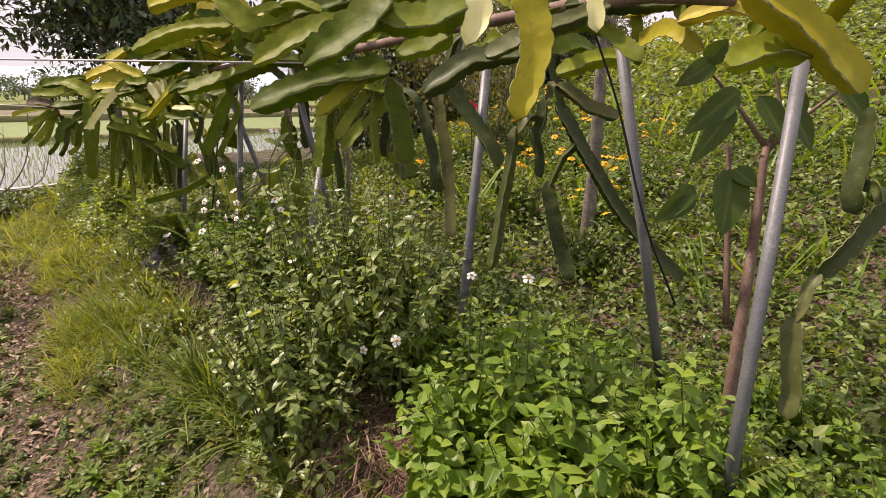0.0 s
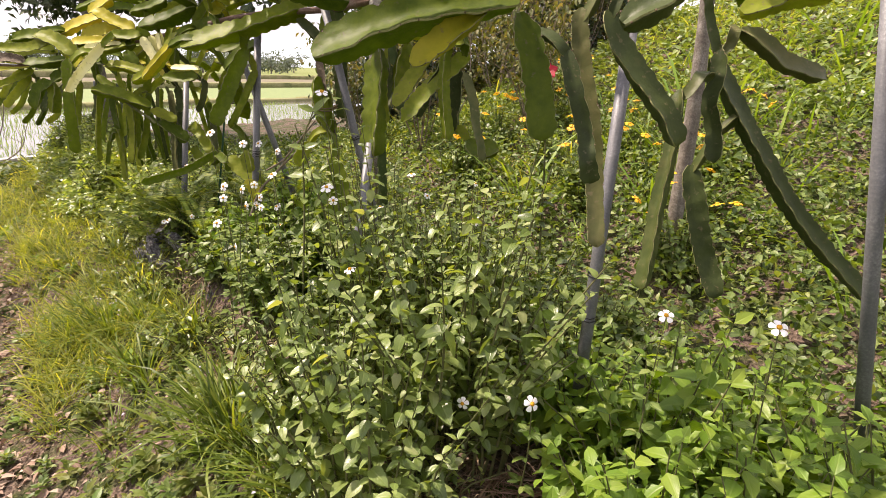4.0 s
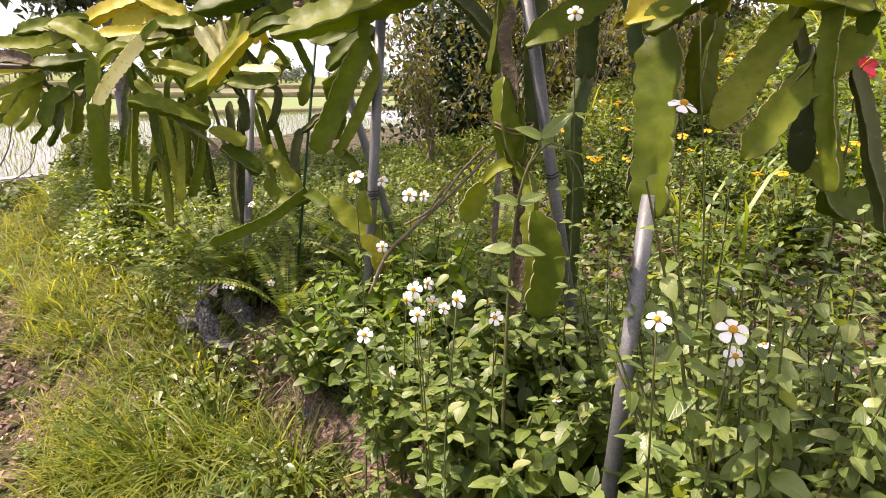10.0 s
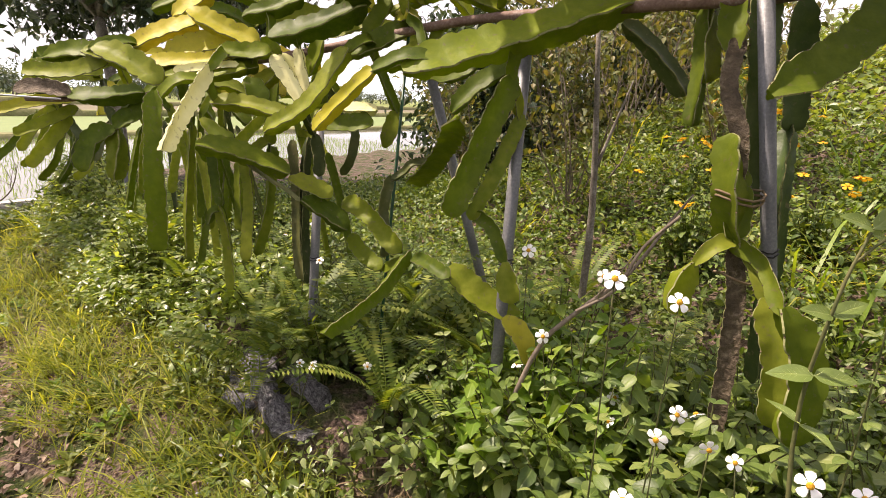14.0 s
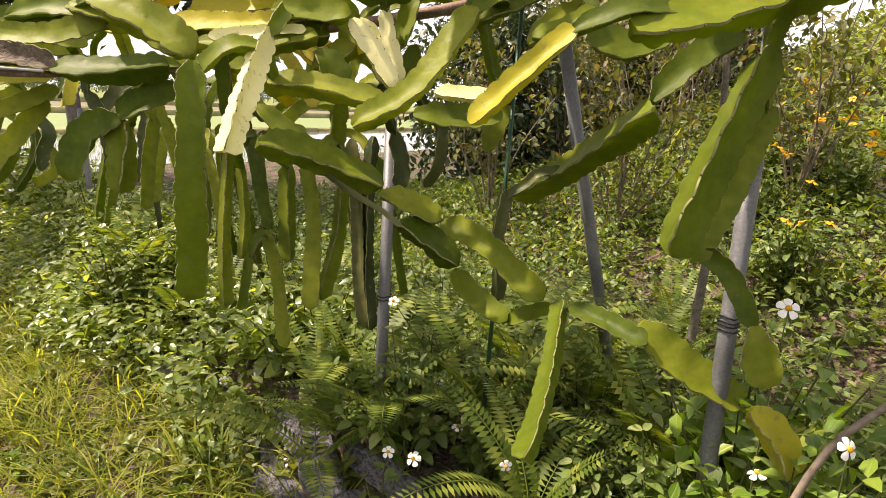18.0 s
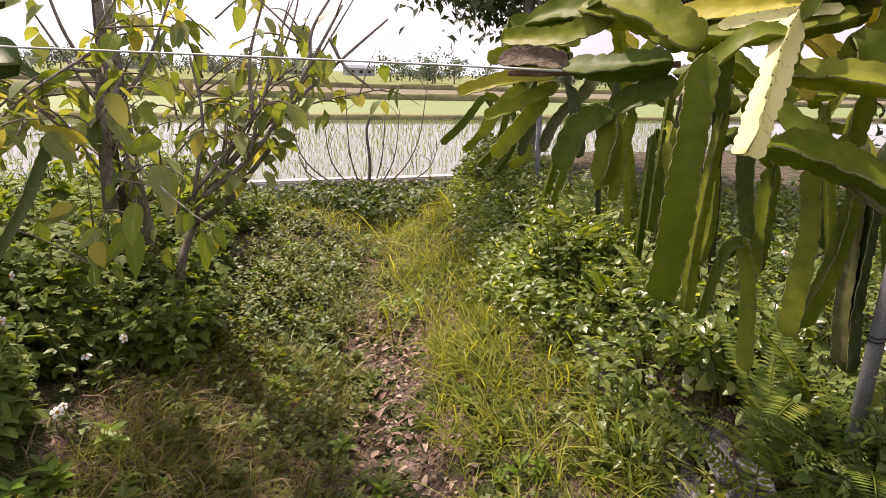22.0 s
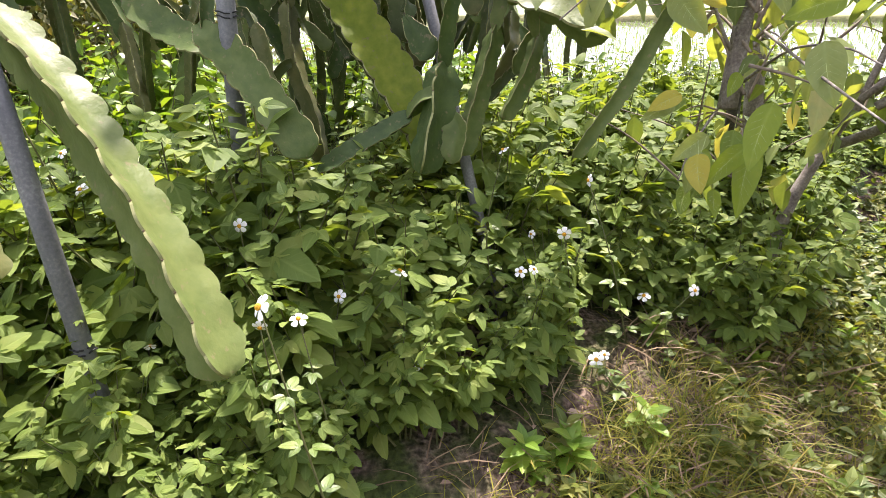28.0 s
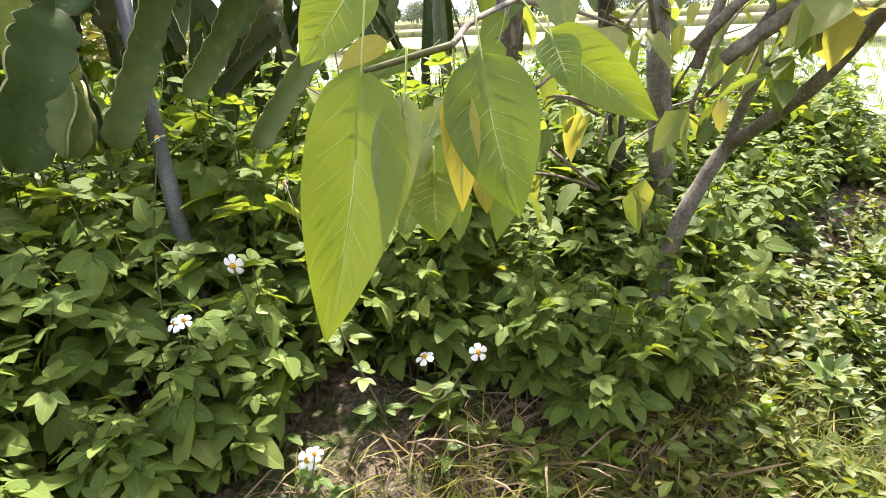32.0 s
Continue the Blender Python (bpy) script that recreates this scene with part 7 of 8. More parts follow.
ORANGE_PETALS = PETALS.copy()
ORANGE_PETALS.materials.clear()
ORANGE_PETALS.materials.append(M_ORANGE)
for a, b, n in ((2.9, 3.6, 9), (3.3, 3.9, 9), (3.7, 3.5, 8), (3.1, 4.3, 8), (4.4, 3.9, 8), (4.0, 4.4, 8), (2.6, 3.1, 5), (4.9, 3.4, 5), (5.4, 4.2, 7), (5.29, 5.1, 9), (5.75, 5.5, 8), (5.0, 4.6, 6), (5.5, 4.8, 6)):
    marigold(a, b, n)
foot = Vector((-8.55, 10.76, float(height(-8.55, 10.76))))
beside = Vector((0.578, 0.816, 0))
shrub = thing("dead_shrub", tuple(foot), "leafless grey dead shrub with curved branches by the kerb", "shrub", "shrubs")
limb(shrub, [foot - Vector((0, 0, 0.05)), foot + Vector((0.02, 0.02, 0.45)), foot + Vector((-0.03, 0.0, 0.95)), foot + Vector((0.03, 0.05, 1.25))], [0.034, 0.028, 0.022, 0.01], M_BARK, "trunk")
shrub_rng = random.Random(8)
for side, reach, rise in ((1, 0.95, 1.9), (1, 0.55, 1.35), (1, 1.2, 0.8), (-1, 0.7, 1.2), (-1, 1.15, 0.75), (-1, 0.4, 1.7), (1, 0.25, 1.6), (-1, 1.3, 1.5)):
    depth = KERB_N * shrub_rng.uniform(-0.25, 0.1)
    line = [foot + Vector((0, 0, 0.02)), foot + beside * side * reach * 0.45 + depth * 0.4 + Vector((0, 0, 0.1 * rise)), foot + beside * side * reach * 0.85 + depth * 0.8 + Vector((0, 0, 0.42 * rise)), foot + beside * side * reach + depth + Vector((0, 0, rise))]
    limb(shrub, line, [0.017, 0.014, 0.01, 0.004], M_TWIG)
    for _ in range(4):
        q = line[2].lerp(line[3], shrub_rng.uniform(-0.5, 0.8))
        e = q + beside * shrub_rng.uniform(-0.35, 0.35) + Vector((0, 0, shrub_rng.uniform(0.1, 0.4)))
        limb(shrub, [q, q.lerp(e, 0.5) + Vector((0, 0, 0.03)), e], [0.006, 0.0045, 0.002], M_TWIG, "twig", 5)


# ---- far distance ----
def far_house(k, t, w, d, h, roof, label):
    w, d, h, roof = w * 0.7, d * 0.7, h * 0.7, roof * 0.7
    ob = thing("farm_shed", KERB_N * k + KERB_T * t + Vector((0, 0, -0.6)), label, "shed", "far sheds")
    turn = math.atan2(KERB_N.y, KERB_N.x)
    ob.rotation_euler = (0, 0, turn)
    bm = bmesh.new()
    bmesh.ops.create_cube(bm, size=1.0)
    bmesh.ops.scale(bm, vec=(d, w, h), verts=bm.verts)
    bmesh.ops.translate(bm, vec=(0, 0, h / 2), verts=bm.verts)
    me = bpy.data.meshes.new("wall")
    bm.to_mesh(me)
    bm.free()
    me.materials.append(M_FARWALL)
    part("wall", me, ob)
    hp = Heap()
    v = [(-d * 0.55, -w * 0.53, h), (d * 0.55, -w * 0.53, h), (0, -w * 0.53, h + roof), (-d * 0.55, w * 0.53, h), (d * 0.55, w * 0.53, h), (0, w * 0.53, h + roof)]
    hp.put(v, [(0, 1, 2), (5, 4, 3), (0, 2, 5, 3), (2, 1, 4, 5), (0, 3, 4, 1)])
    part("roof", hp.mesh("roof", M_FAR, False), ob)
    wb = bmesh.new()
    bmesh.ops.create_cube(wb, size=1.0)
    bmesh.ops.scale(wb, vec=(0.12, w * 0.12, h * 0.4), verts=wb.verts)
    wm = bpy.data.meshes.new("window")
    wb.to_mesh(wm)
    wb.free()
    wm.materials.append(M_BLACK)
    for s in (-0.3, 0, 0.3):
        part("window", wm, ob, m=Matrix.Translation((-d / 2 - 0.02, s * w, h * 0.55)))


for k, t, w, d, h, roof in ((170, 9, 16, 8, 2.6, 1.4), (190, -14, 12, 8, 3.2, 1.6), (180, 34, 20, 8, 2.4, 1.2), (175, -48, 14, 8, 3.0, 1.6), (210, 62, 18, 10, 4.5, 2), (200, -85, 16, 9, 4, 2), (205, 22, 10, 8, 4.8, 2.0)):
    far_house(k + 60, t * 1.2, w, d, h, roof, "long low farm shed far across the fields, greyed in colour for haze")
far_rng = np.random.default_rng(3)
for i in range(115):
    k, t = far_rng.uniform(120, 200), -190 + 3.4 * i + far_rng.uniform(-4, 4)
    q = KERB_N * k + KERB_T * t
    crown_tree("far_tree", (q.x, q.y, -0.6), "tree far across the fields with haze in its leaf colour", far_rng.uniform(4, 7.5), far_rng.uniform(2, 4), 60 + i, 0.2, M_FARLEAF, clumps=11, per=34, size=(0.6, 1.0), low=0.2, spread=0.8, group="far trees")


def hills():
    h = Heap()
    for j, (dist, high, seed) in enumerate(((1500, 95, 1.0), (1900, 150, 4.0))):
        v, f = [], []
        for i in range(181):
            ang = radians(-80 + 260 * i / 180)
            z = high * (0.45 + 0.35 * math.sin(3.1 * ang + seed) + 0.22 * math.sin(7.3 * ang + 2 * seed) + 0.07 * math.sin(19 * ang))
            for zz, dd in ((-8, dist), (max(6, z), dist + 260)):
                v.append((dd * math.cos(ang), dd * math.sin(ang), zz))
        for i in range(180):
            f.append((2 * i, 2 * i + 2, 2 * i + 3, 2 * i + 1))
        h.put(v, f)
    return tagged(new("backdrop", h.mesh("backdrop", M_HILL)), "hills on the horizon with pale blue haze in their colour", "hills", kind="structure")


hills()


# ---- daisies, pear tree and further plants in their places ----
daisy(0.110, 1.960, 0.950, (-0.25, -0.65, 0.55), 1.00)
daisy(-0.160, 2.050, 0.660, (-0.25, -0.65, 0.75), 1.09)
daisy(-0.320, 2.290, 0.510, (-0.26, -0.65, 0.50), 0.88)
daisy(-0.900, 2.960, 0.450, (-0.24, -0.65, 0.36), 1.07)
daisy(-1.430, 3.420, 0.750, (-0.27, -0.65, 0.65), 1.03)
daisy(-0.960, 2.680, 1.120, (-0.23, -0.65, 0.71), 0.89)
daisy(-0.800, 2.790, 1.060, (-0.27, -0.65, 0.41), 1.11)
daisy(-1.290, 3.150, 0.980, (-0.22, -0.65, 0.43), 0.95)
daisy(-1.280, 3.110, 0.940, (-0.28, -0.65, 0.72), 0.95)
daisy(-1.200, 3.100, 0.980, (-0.21, -0.65, 0.63), 1.12)
daisy(-1.360, 3.440, 0.630, (-0.29, -0.65, 0.36), 0.90)
daisy(-1.460, 3.510, 1.160, (-0.21, -0.65, 0.52), 1.02)
daisy(-1.320, 3.530, 1.110, (-0.30, -0.65, 0.75), 1.07)
daisy(-2.280, 4.720, 0.405, (-0.20, -0.65, 0.53), 0.88)
daisy(-4.260, 3.370, 0.710, (0.60, -0.10, 0.36), 1.08)
daisy(-4.900, 4.220, 0.080, (0.60, -0.10, 0.62), 1.01)
daisy(-5.040, 4.570, 0.200, (0.60, -0.10, 0.73), 0.91)
daisy(-5.000, 4.100, 0.460, (0.60, -0.10, 0.43), 1.12)
daisy(-5.100, 4.200, 0.590, (0.60, -0.10, 0.40), 0.94)
daisy(-4.960, 4.000, 0.370, (0.60, -0.10, 0.70), 0.97)
daisy(-5.150, 4.450, 0.130, (0.60, -0.10, 0.66), 1.11)
daisy(-4.010, 3.080, 0.410, (0.60, -0.10, 0.37), 0.89)
daisy(-3.980, 3.100, 0.430, (0.60, -0.10, 0.49), 1.04)
daisy(-1.103, 3.258, 0.876, (-0.33, -0.65, 0.56), 0.88)
daisy(-1.251, 3.464, 0.831, (-0.34, -0.65, 0.59), 0.99)
daisy(-1.221, 3.423, 0.830, (-0.16, -0.65, 0.74), 0.92)
daisy(-1.267, 3.573, 0.844, (-0.16, -0.65, 0.39), 0.92)
daisy(-0.842, 2.980, 1.379, (-0.15, -0.65, 0.68), 1.10)
daisy(-0.818, 3.032, 1.551, (-0.35, -0.65, 0.38), 0.88)
daisy(-1.464, 4.278, 1.018, (-0.15, -0.65, 0.46), 1.06)
daisy(-1.294, 4.040, 1.008, (-0.35, -0.65, 0.74), 1.04)
daisy(-1.325, 3.533, 0.809, (-0.35, -0.65, 0.35), 1.11)
daisy(-0.780, 2.807, 1.009, (-0.15, -0.65, 0.56), 0.97)
daisy(-0.919, 3.517, 1.572, (-0.15, -0.65, 0.49), 1.12)
daisy(-0.522, 2.361, 0.074, (-0.15, -0.65, 0.66), 1.01)
daisy(0.289, 1.830, 0.984, (-0.35, -0.65, 0.70), 1.09)
daisy(-2.260, 5.131, 0.730, (-0.15, -0.65, 0.40), 0.88)
daisy(-2.939, 5.565, 0.214, (-0.35, -0.65, 0.44), 1.07)
daisy(-2.214, 4.637, 0.436, (-0.15, -0.65, 0.73), 1.02)
daisy(-1.988, 4.494, 0.502, (-0.34, -0.65, 0.62), 0.90)
daisy(-2.416, 4.834, 0.162, (-0.16, -0.65, 0.35), 1.12)
daisy(-1.444, 4.078, 0.807, (-0.34, -0.65, 0.51), 1.11)
daisy(-4.462, 3.311, 0.551, (0.60, -0.10, 0.36), 0.90)
daisy(-4.797, 3.436, 0.422, (0.60, -0.10, 0.63), 1.03)
daisy(-5.637, 2.547, 0.589, (0.60, -0.10, 0.72), 1.07)
daisy(-5.111, 3.015, 0.564, (0.60, -0.10, 0.42), 0.88)
daisy(-5.719, 4.036, 0.524, (0.60, -0.10, 0.41), 1.09)
daisy(-4.519, 2.532, 0.487, (0.60, -0.10, 0.71), 1.00)
daisy(-4.500, 2.592, 0.436, (0.60, -0.10, 0.64), 0.91)
daisy(-5.136, 2.707, 0.654, (0.60, -0.10, 0.36), 1.12)
daisy(-5.105, 2.663, 0.619, (0.60, -0.10, 0.50), 0.93)
daisy(-5.377, 3.387, 0.497, (0.60, -0.10, 0.75), 0.97)
daisy(-4.510, 3.379, 0.535, (0.60, -0.10, 0.54), 1.11)
daisy(-5.431, 4.321, 0.290, (0.60, -0.10, 0.35), 0.89)
daisy(-5.024, 2.379, 0.554, (0.60, -0.10, 0.61), 1.05)
daisy(-5.482, 2.503, 0.679, (0.60, -0.10, 0.73), 1.05)
daisy(-5.170, 4.043, 0.392, (0.60, -0.10, 0.45), 0.88)
daisy(-4.914, 4.200, 0.054, (0.60, -0.10, 0.39), 1.10)
daisy(-4.993, 3.967, 0.349, (0.60, -0.10, 0.69), 0.98)
daisy(-4.694, 3.636, 0.251, (0.60, -0.10, 0.67), 0.92)
daisy(-4.873, 3.199, 0.610, (0.60, -0.10, 0.38), 1.12)
daisy(-5.161, 3.944, 0.686, (0.60, -0.10, 0.48), 0.92)
daisy(-4.729, 3.598, 0.517, (0.60, -0.10, 0.74), 0.99)
pear = thing("pear_tree", (-5.55, 4.98, float(height(-5.55, 4.98))), "young pear tree with yellow-green and reddish leaves", "tree")
limb(pear, [(-6.000, 5.200, -0.2), (-5.930, 5.160, 0.420), (-5.800, 5.060, 0.850), (-5.720, 5.010, 1.400), (-5.680, 5.000, 1.900)], [0.0320, 0.0290, 0.0260, 0.0220, 0.0160], M_DARKBARK, "trunk")
limb(pear, [(-6.140, 5.420, -0.2), (-6.120, 5.400, 0.300), (-6.140, 5.360, 0.760), (-6.250, 5.400, 1.300), (-6.300, 5.420, 1.800)], [0.0520, 0.0470, 0.0420, 0.0340, 0.0240], M_BARK, "trunk")
limb(pear, [(-5.480, 5.120, -0.2), (-5.510, 5.190, 0.220), (-5.550, 5.280, 0.390), (-5.560, 5.350, 0.490), (-5.440, 5.345, 0.560), (-5.320, 5.340, 0.630), (-5.200, 5.340, 0.710), (-5.050, 5.340, 0.850), (-4.900, 5.380, 1.020)], [0.0300, 0.0260, 0.0230, 0.0210, 0.0190, 0.0180, 0.0170, 0.0140, 0.0110], M_BARK, "trunk", 9)
limb(pear, [(-5.560, 5.345, 0.480), (-5.500, 5.345, 0.610), (-5.420, 5.340, 0.710), (-5.300, 5.350, 0.830), (-5.180, 5.420, 1.000), (-5.120, 5.520, 1.250)], [0.0150, 0.0140, 0.0130, 0.0110, 0.0080, 0.0050], M_BARK)
limb(pear, [(-5.300, 5.350, 0.830), (-5.330, 5.420, 1.000), (-5.400, 5.520, 1.250)], [0.0080, 0.0060, 0.0030], M_BARK)
limb(pear, [(-5.033, 5.037, 0.780), (-4.877, 5.238, 0.999), (-4.763, 5.447, 1.336), (-4.665, 5.660, 1.715)], [0.0140, 0.0120, 0.0090, 0.0060], M_BARK)
limb(pear, [(-4.802, 5.326, 1.171), (-4.667, 5.516, 1.253), (-4.417, 5.836, 1.334)], [0.0070, 0.0050, 0.0020], M_TWIG)
limb(pear, [(-4.853, 5.176, 0.978), (-4.866, 5.345, 1.364), (-4.836, 5.469, 1.716)], [0.0090, 0.0060, 0.0030], M_BARK)
limb(pear, [(-5.013, 5.079, 0.822), (-4.974, 5.286, 1.164), (-4.982, 5.455, 1.534)], [0.0080, 0.0050, 0.0030], M_BARK)
limb(pear, [(-5.294, 4.746, 1.447), (-5.127, 4.378, 1.274), (-4.925, 4.032, 1.066)], [0.0080, 0.0050, 0.0020], M_BARK)
limb(pear, [(-5.228, 4.706, 1.207), (-5.387, 4.642, 1.447), (-5.406, 4.549, 1.626)], [0.0090, 0.0060, 0.0030], M_BARK)
limb(pear, [(-5.166, 4.632, 0.944), (-5.216, 4.485, 1.207), (-5.129, 4.277, 1.084)], [0.0060, 0.0040, 0.0020], M_BARK)
limb(pear, [(-5.564, 4.930, 0.787), (-5.299, 4.639, 0.635), (-5.068, 4.472, 0.580)], [0.0050, 0.0040, 0.0020], M_BARK)
limb(pear, [(-5.606, 4.966, 0.766), (-5.294, 4.916, 0.919), (-4.892, 4.770, 0.973), (-4.674, 4.701, 0.960)], [0.0070, 0.0045, 0.0030, 0.0020], M_BARK)
limb(pear, [(-5.785, 5.093, 0.959), (-4.919, 4.716, 0.920), (-4.426, 4.537, 0.884), (-4.259, 4.496, 0.869)], [0.0060, 0.0040, 0.0022, 0.0018], M_BARK)
limb(pear, [(-4.259, 4.496, 0.869), (-4.257, 4.450, 0.859)], [0.0020, 0.0016], M_STEM)
limb(pear, [(-5.027, 4.976, 0.804), (-4.916, 5.274, 1.167), (-4.882, 5.513, 1.587), (-4.892, 5.609, 1.811)], [0.0110, 0.0080, 0.0050, 0.0030], M_BARK)
limb(pear, [(-4.980, 5.171, 0.936), (-4.842, 5.489, 1.277), (-4.779, 5.695, 1.561), (-4.733, 5.855, 1.789)], [0.0110, 0.0080, 0.0050, 0.0030], M_BARK)
limb(pear, [(-4.851, 5.334, 1.139), (-4.689, 5.663, 1.446), (-4.565, 5.909, 1.670)], [0.0110, 0.0080, 0.0050], M_BARK)
limb(pear, [(-5.162, 4.650, 0.770), (-5.273, 4.732, 1.204), (-5.340, 4.813, 1.529), (-5.423, 4.849, 1.800)], [0.0300, 0.0260, 0.0200, 0.0160], M_BARK)
limb(pear, [(-5.332, 4.783, 1.283), (-5.477, 4.727, 1.504), (-5.593, 4.715, 1.753)], [0.0110, 0.0080, 0.0050], M_BARK)
limb(pear, [(-5.296, 4.758, 1.145), (-5.239, 4.941, 1.393), (-5.233, 5.092, 1.696)], [0.0110, 0.0080, 0.0050], M_BARK)
limb(pear, [(-4.879, 5.239, 1.171), (-4.943, 5.298, 1.447), (-4.957, 5.428, 1.750)], [0.0110, 0.0080, 0.0050], M_BARK)
limb(pear, [(-5.060, 5.000, 0.766), (-5.107, 5.124, 1.136), (-5.210, 5.157, 1.450)], [0.0110, 0.0080, 0.0050], M_BARK)
limb(pear, [(-4.744, 5.508, 1.418), (-4.774, 5.554, 1.584), (-4.742, 5.682, 1.776)], [0.0110, 0.0080, 0.0050], M_BARK)
limb(pear, [(-4.709, 5.613, 1.556), (-4.629, 5.638, 1.418), (-4.507, 5.722, 1.307)], [0.0110, 0.0080, 0.0050], M_BARK)
limb(pear, [(-5.171, 4.689, 1.367), (-5.303, 4.529, 1.342), (-5.381, 4.380, 1.214), (-5.446, 4.221, 1.035)], [0.0110, 0.0080, 0.0050, 0.0030], M_BARK)
limb(pear, [(-5.288, 5.138, 0.636), (-5.303, 5.054, 0.624), (-5.318, 4.969, 0.572)], [0.0040, 0.0030, 0.0012], M_TWIG)
limb(pear, [(-5.423, 5.078, 0.286), (-5.306, 5.011, 0.409), (-5.189, 4.945, 0.492)], [0.0040, 0.0030, 0.0012], M_TWIG)
limb(pear, [(-5.272, 5.205, 0.689), (-5.355, 5.305, 0.825), (-5.439, 5.406, 0.920)], [0.0040, 0.0030, 0.0012], M_TWIG)
limb(pear, [(-5.310, 5.383, 0.913), (-5.183, 5.321, 1.044), (-5.057, 5.259, 1.135)], [0.0040, 0.0030, 0.0012], M_TWIG)
limb(pear, [(-5.308, 5.381, 0.907), (-5.347, 5.479, 1.023), (-5.385, 5.576, 1.100)], [0.0040, 0.0030, 0.0012], M_TWIG)
limb(pear, [(-5.298, 5.369, 0.879), (-5.386, 5.299, 0.950), (-5.474, 5.230, 0.981)], [0.0040, 0.0030, 0.0012], M_TWIG)
limb(pear, [(-4.995, 5.086, 0.834), (-5.028, 5.264, 0.968), (-5.062, 5.441, 1.061)], [0.0040, 0.0030, 0.0012], M_TWIG)
limb(pear, [(-4.681, 5.626, 1.655), (-4.619, 5.629, 1.766), (-4.556, 5.632, 1.837)], [0.0040, 0.0030, 0.0012], M_TWIG)
limb(pear, [(-4.781, 5.415, 1.285), (-4.858, 5.411, 1.374), (-4.936, 5.407, 1.424)], [0.0040, 0.0030, 0.0012], M_TWIG)
limb(pear, [(-4.554, 5.660, 1.289), (-4.548, 5.718, 1.419), (-4.542, 5.776, 1.508)], [0.0040, 0.0030, 0.0012], M_TWIG)
limb(pear, [(-4.795, 5.334, 1.174), (-4.838, 5.291, 1.251), (-4.881, 5.248, 1.288)], [0.0040, 0.0030, 0.0012], M_TWIG)
limb(pear, [(-4.492, 5.740, 1.310), (-4.423, 5.829, 1.293), (-4.354, 5.918, 1.236)], [0.0040, 0.0030, 0.0012], M_TWIG)
limb(pear, [(-4.861, 5.284, 1.223), (-4.906, 5.301, 1.280), (-4.950, 5.318, 1.297)], [0.0040, 0.0030, 0.0012], M_TWIG)
limb(pear, [(-4.847, 5.424, 1.587), (-4.826, 5.487, 1.725), (-4.805, 5.550, 1.823)], [0.0040, 0.0030, 0.0012], M_TWIG)
limb(pear, [(-4.856, 5.223, 1.085), (-4.986, 5.149, 1.079), (-5.116, 5.076, 1.034)], [0.0040, 0.0030, 0.0012], M_TWIG)
limb(pear, [(-5.002, 5.139, 0.922), (-4.932, 5.151, 0.908), (-4.863, 5.162, 0.855)], [0.0040, 0.0030, 0.0012], M_TWIG)
limb(pear, [(-4.980, 5.410, 1.436), (-4.966, 5.406, 1.464), (-4.952, 5.403, 1.451)], [0.0040, 0.0030, 0.0012], M_TWIG)
limb(pear, [(-4.983, 5.240, 1.087), (-5.135, 5.336, 1.181), (-5.287, 5.431, 1.235)], [0.0040, 0.0030, 0.0012], M_TWIG)
limb(pear, [(-5.245, 4.638, 1.396), (-5.216, 4.714, 1.393), (-5.187, 4.790, 1.351)], [0.0040, 0.0030, 0.0012], M_TWIG)
limb(pear, [(-5.006, 4.171, 1.149), (-4.953, 4.253, 1.192), (-4.900, 4.335, 1.195)], [0.0040, 0.0030, 0.0012], M_TWIG)
limb(pear, [(-5.093, 4.319, 1.239), (-5.078, 4.249, 1.267), (-5.063, 4.180, 1.255)], [0.0040, 0.0030, 0.0012], M_TWIG)
limb(pear, [(-5.298, 4.678, 1.312), (-5.254, 4.839, 1.305), (-5.209, 5.000, 1.258)], [0.0040, 0.0030, 0.0012], M_TWIG)
limb(pear, [(-5.237, 4.702, 1.220), (-5.182, 4.800, 1.220), (-5.127, 4.899, 1.180)], [0.0040, 0.0030, 0.0012], M_TWIG)
limb(pear, [(-5.315, 4.671, 1.338), (-5.372, 4.638, 1.315), (-5.430, 4.605, 1.252)], [0.0040, 0.0030, 0.0012], M_TWIG)
limb(pear, [(-5.149, 4.324, 1.112), (-5.336, 4.444, 1.177), (-5.523, 4.564, 1.203)], [0.0040, 0.0030, 0.0012], M_TWIG)
limb(pear, [(-5.188, 4.567, 1.059), (-5.241, 4.570, 1.118), (-5.293, 4.573, 1.137)], [0.0040, 0.0030, 0.0012], M_TWIG)
limb(pear, [(-5.144, 4.312, 1.105), (-5.163, 4.312, 1.125), (-5.182, 4.312, 1.106)], [0.0040, 0.0030, 0.0012], M_TWIG)
limb(pear, [(-5.425, 4.777, 0.707), (-5.414, 4.700, 0.729), (-5.403, 4.623, 0.711)], [0.0040, 0.0030, 0.0012], M_TWIG)
limb(pear, [(-5.287, 4.630, 0.632), (-5.200, 4.588, 0.800), (-5.113, 4.546, 0.928)], [0.0040, 0.0030, 0.0012], M_TWIG)
limb(pear, [(-5.076, 4.479, 0.582), (-5.163, 4.354, 0.695), (-5.250, 4.230, 0.769)], [0.0040, 0.0030, 0.0012], M_TWIG)
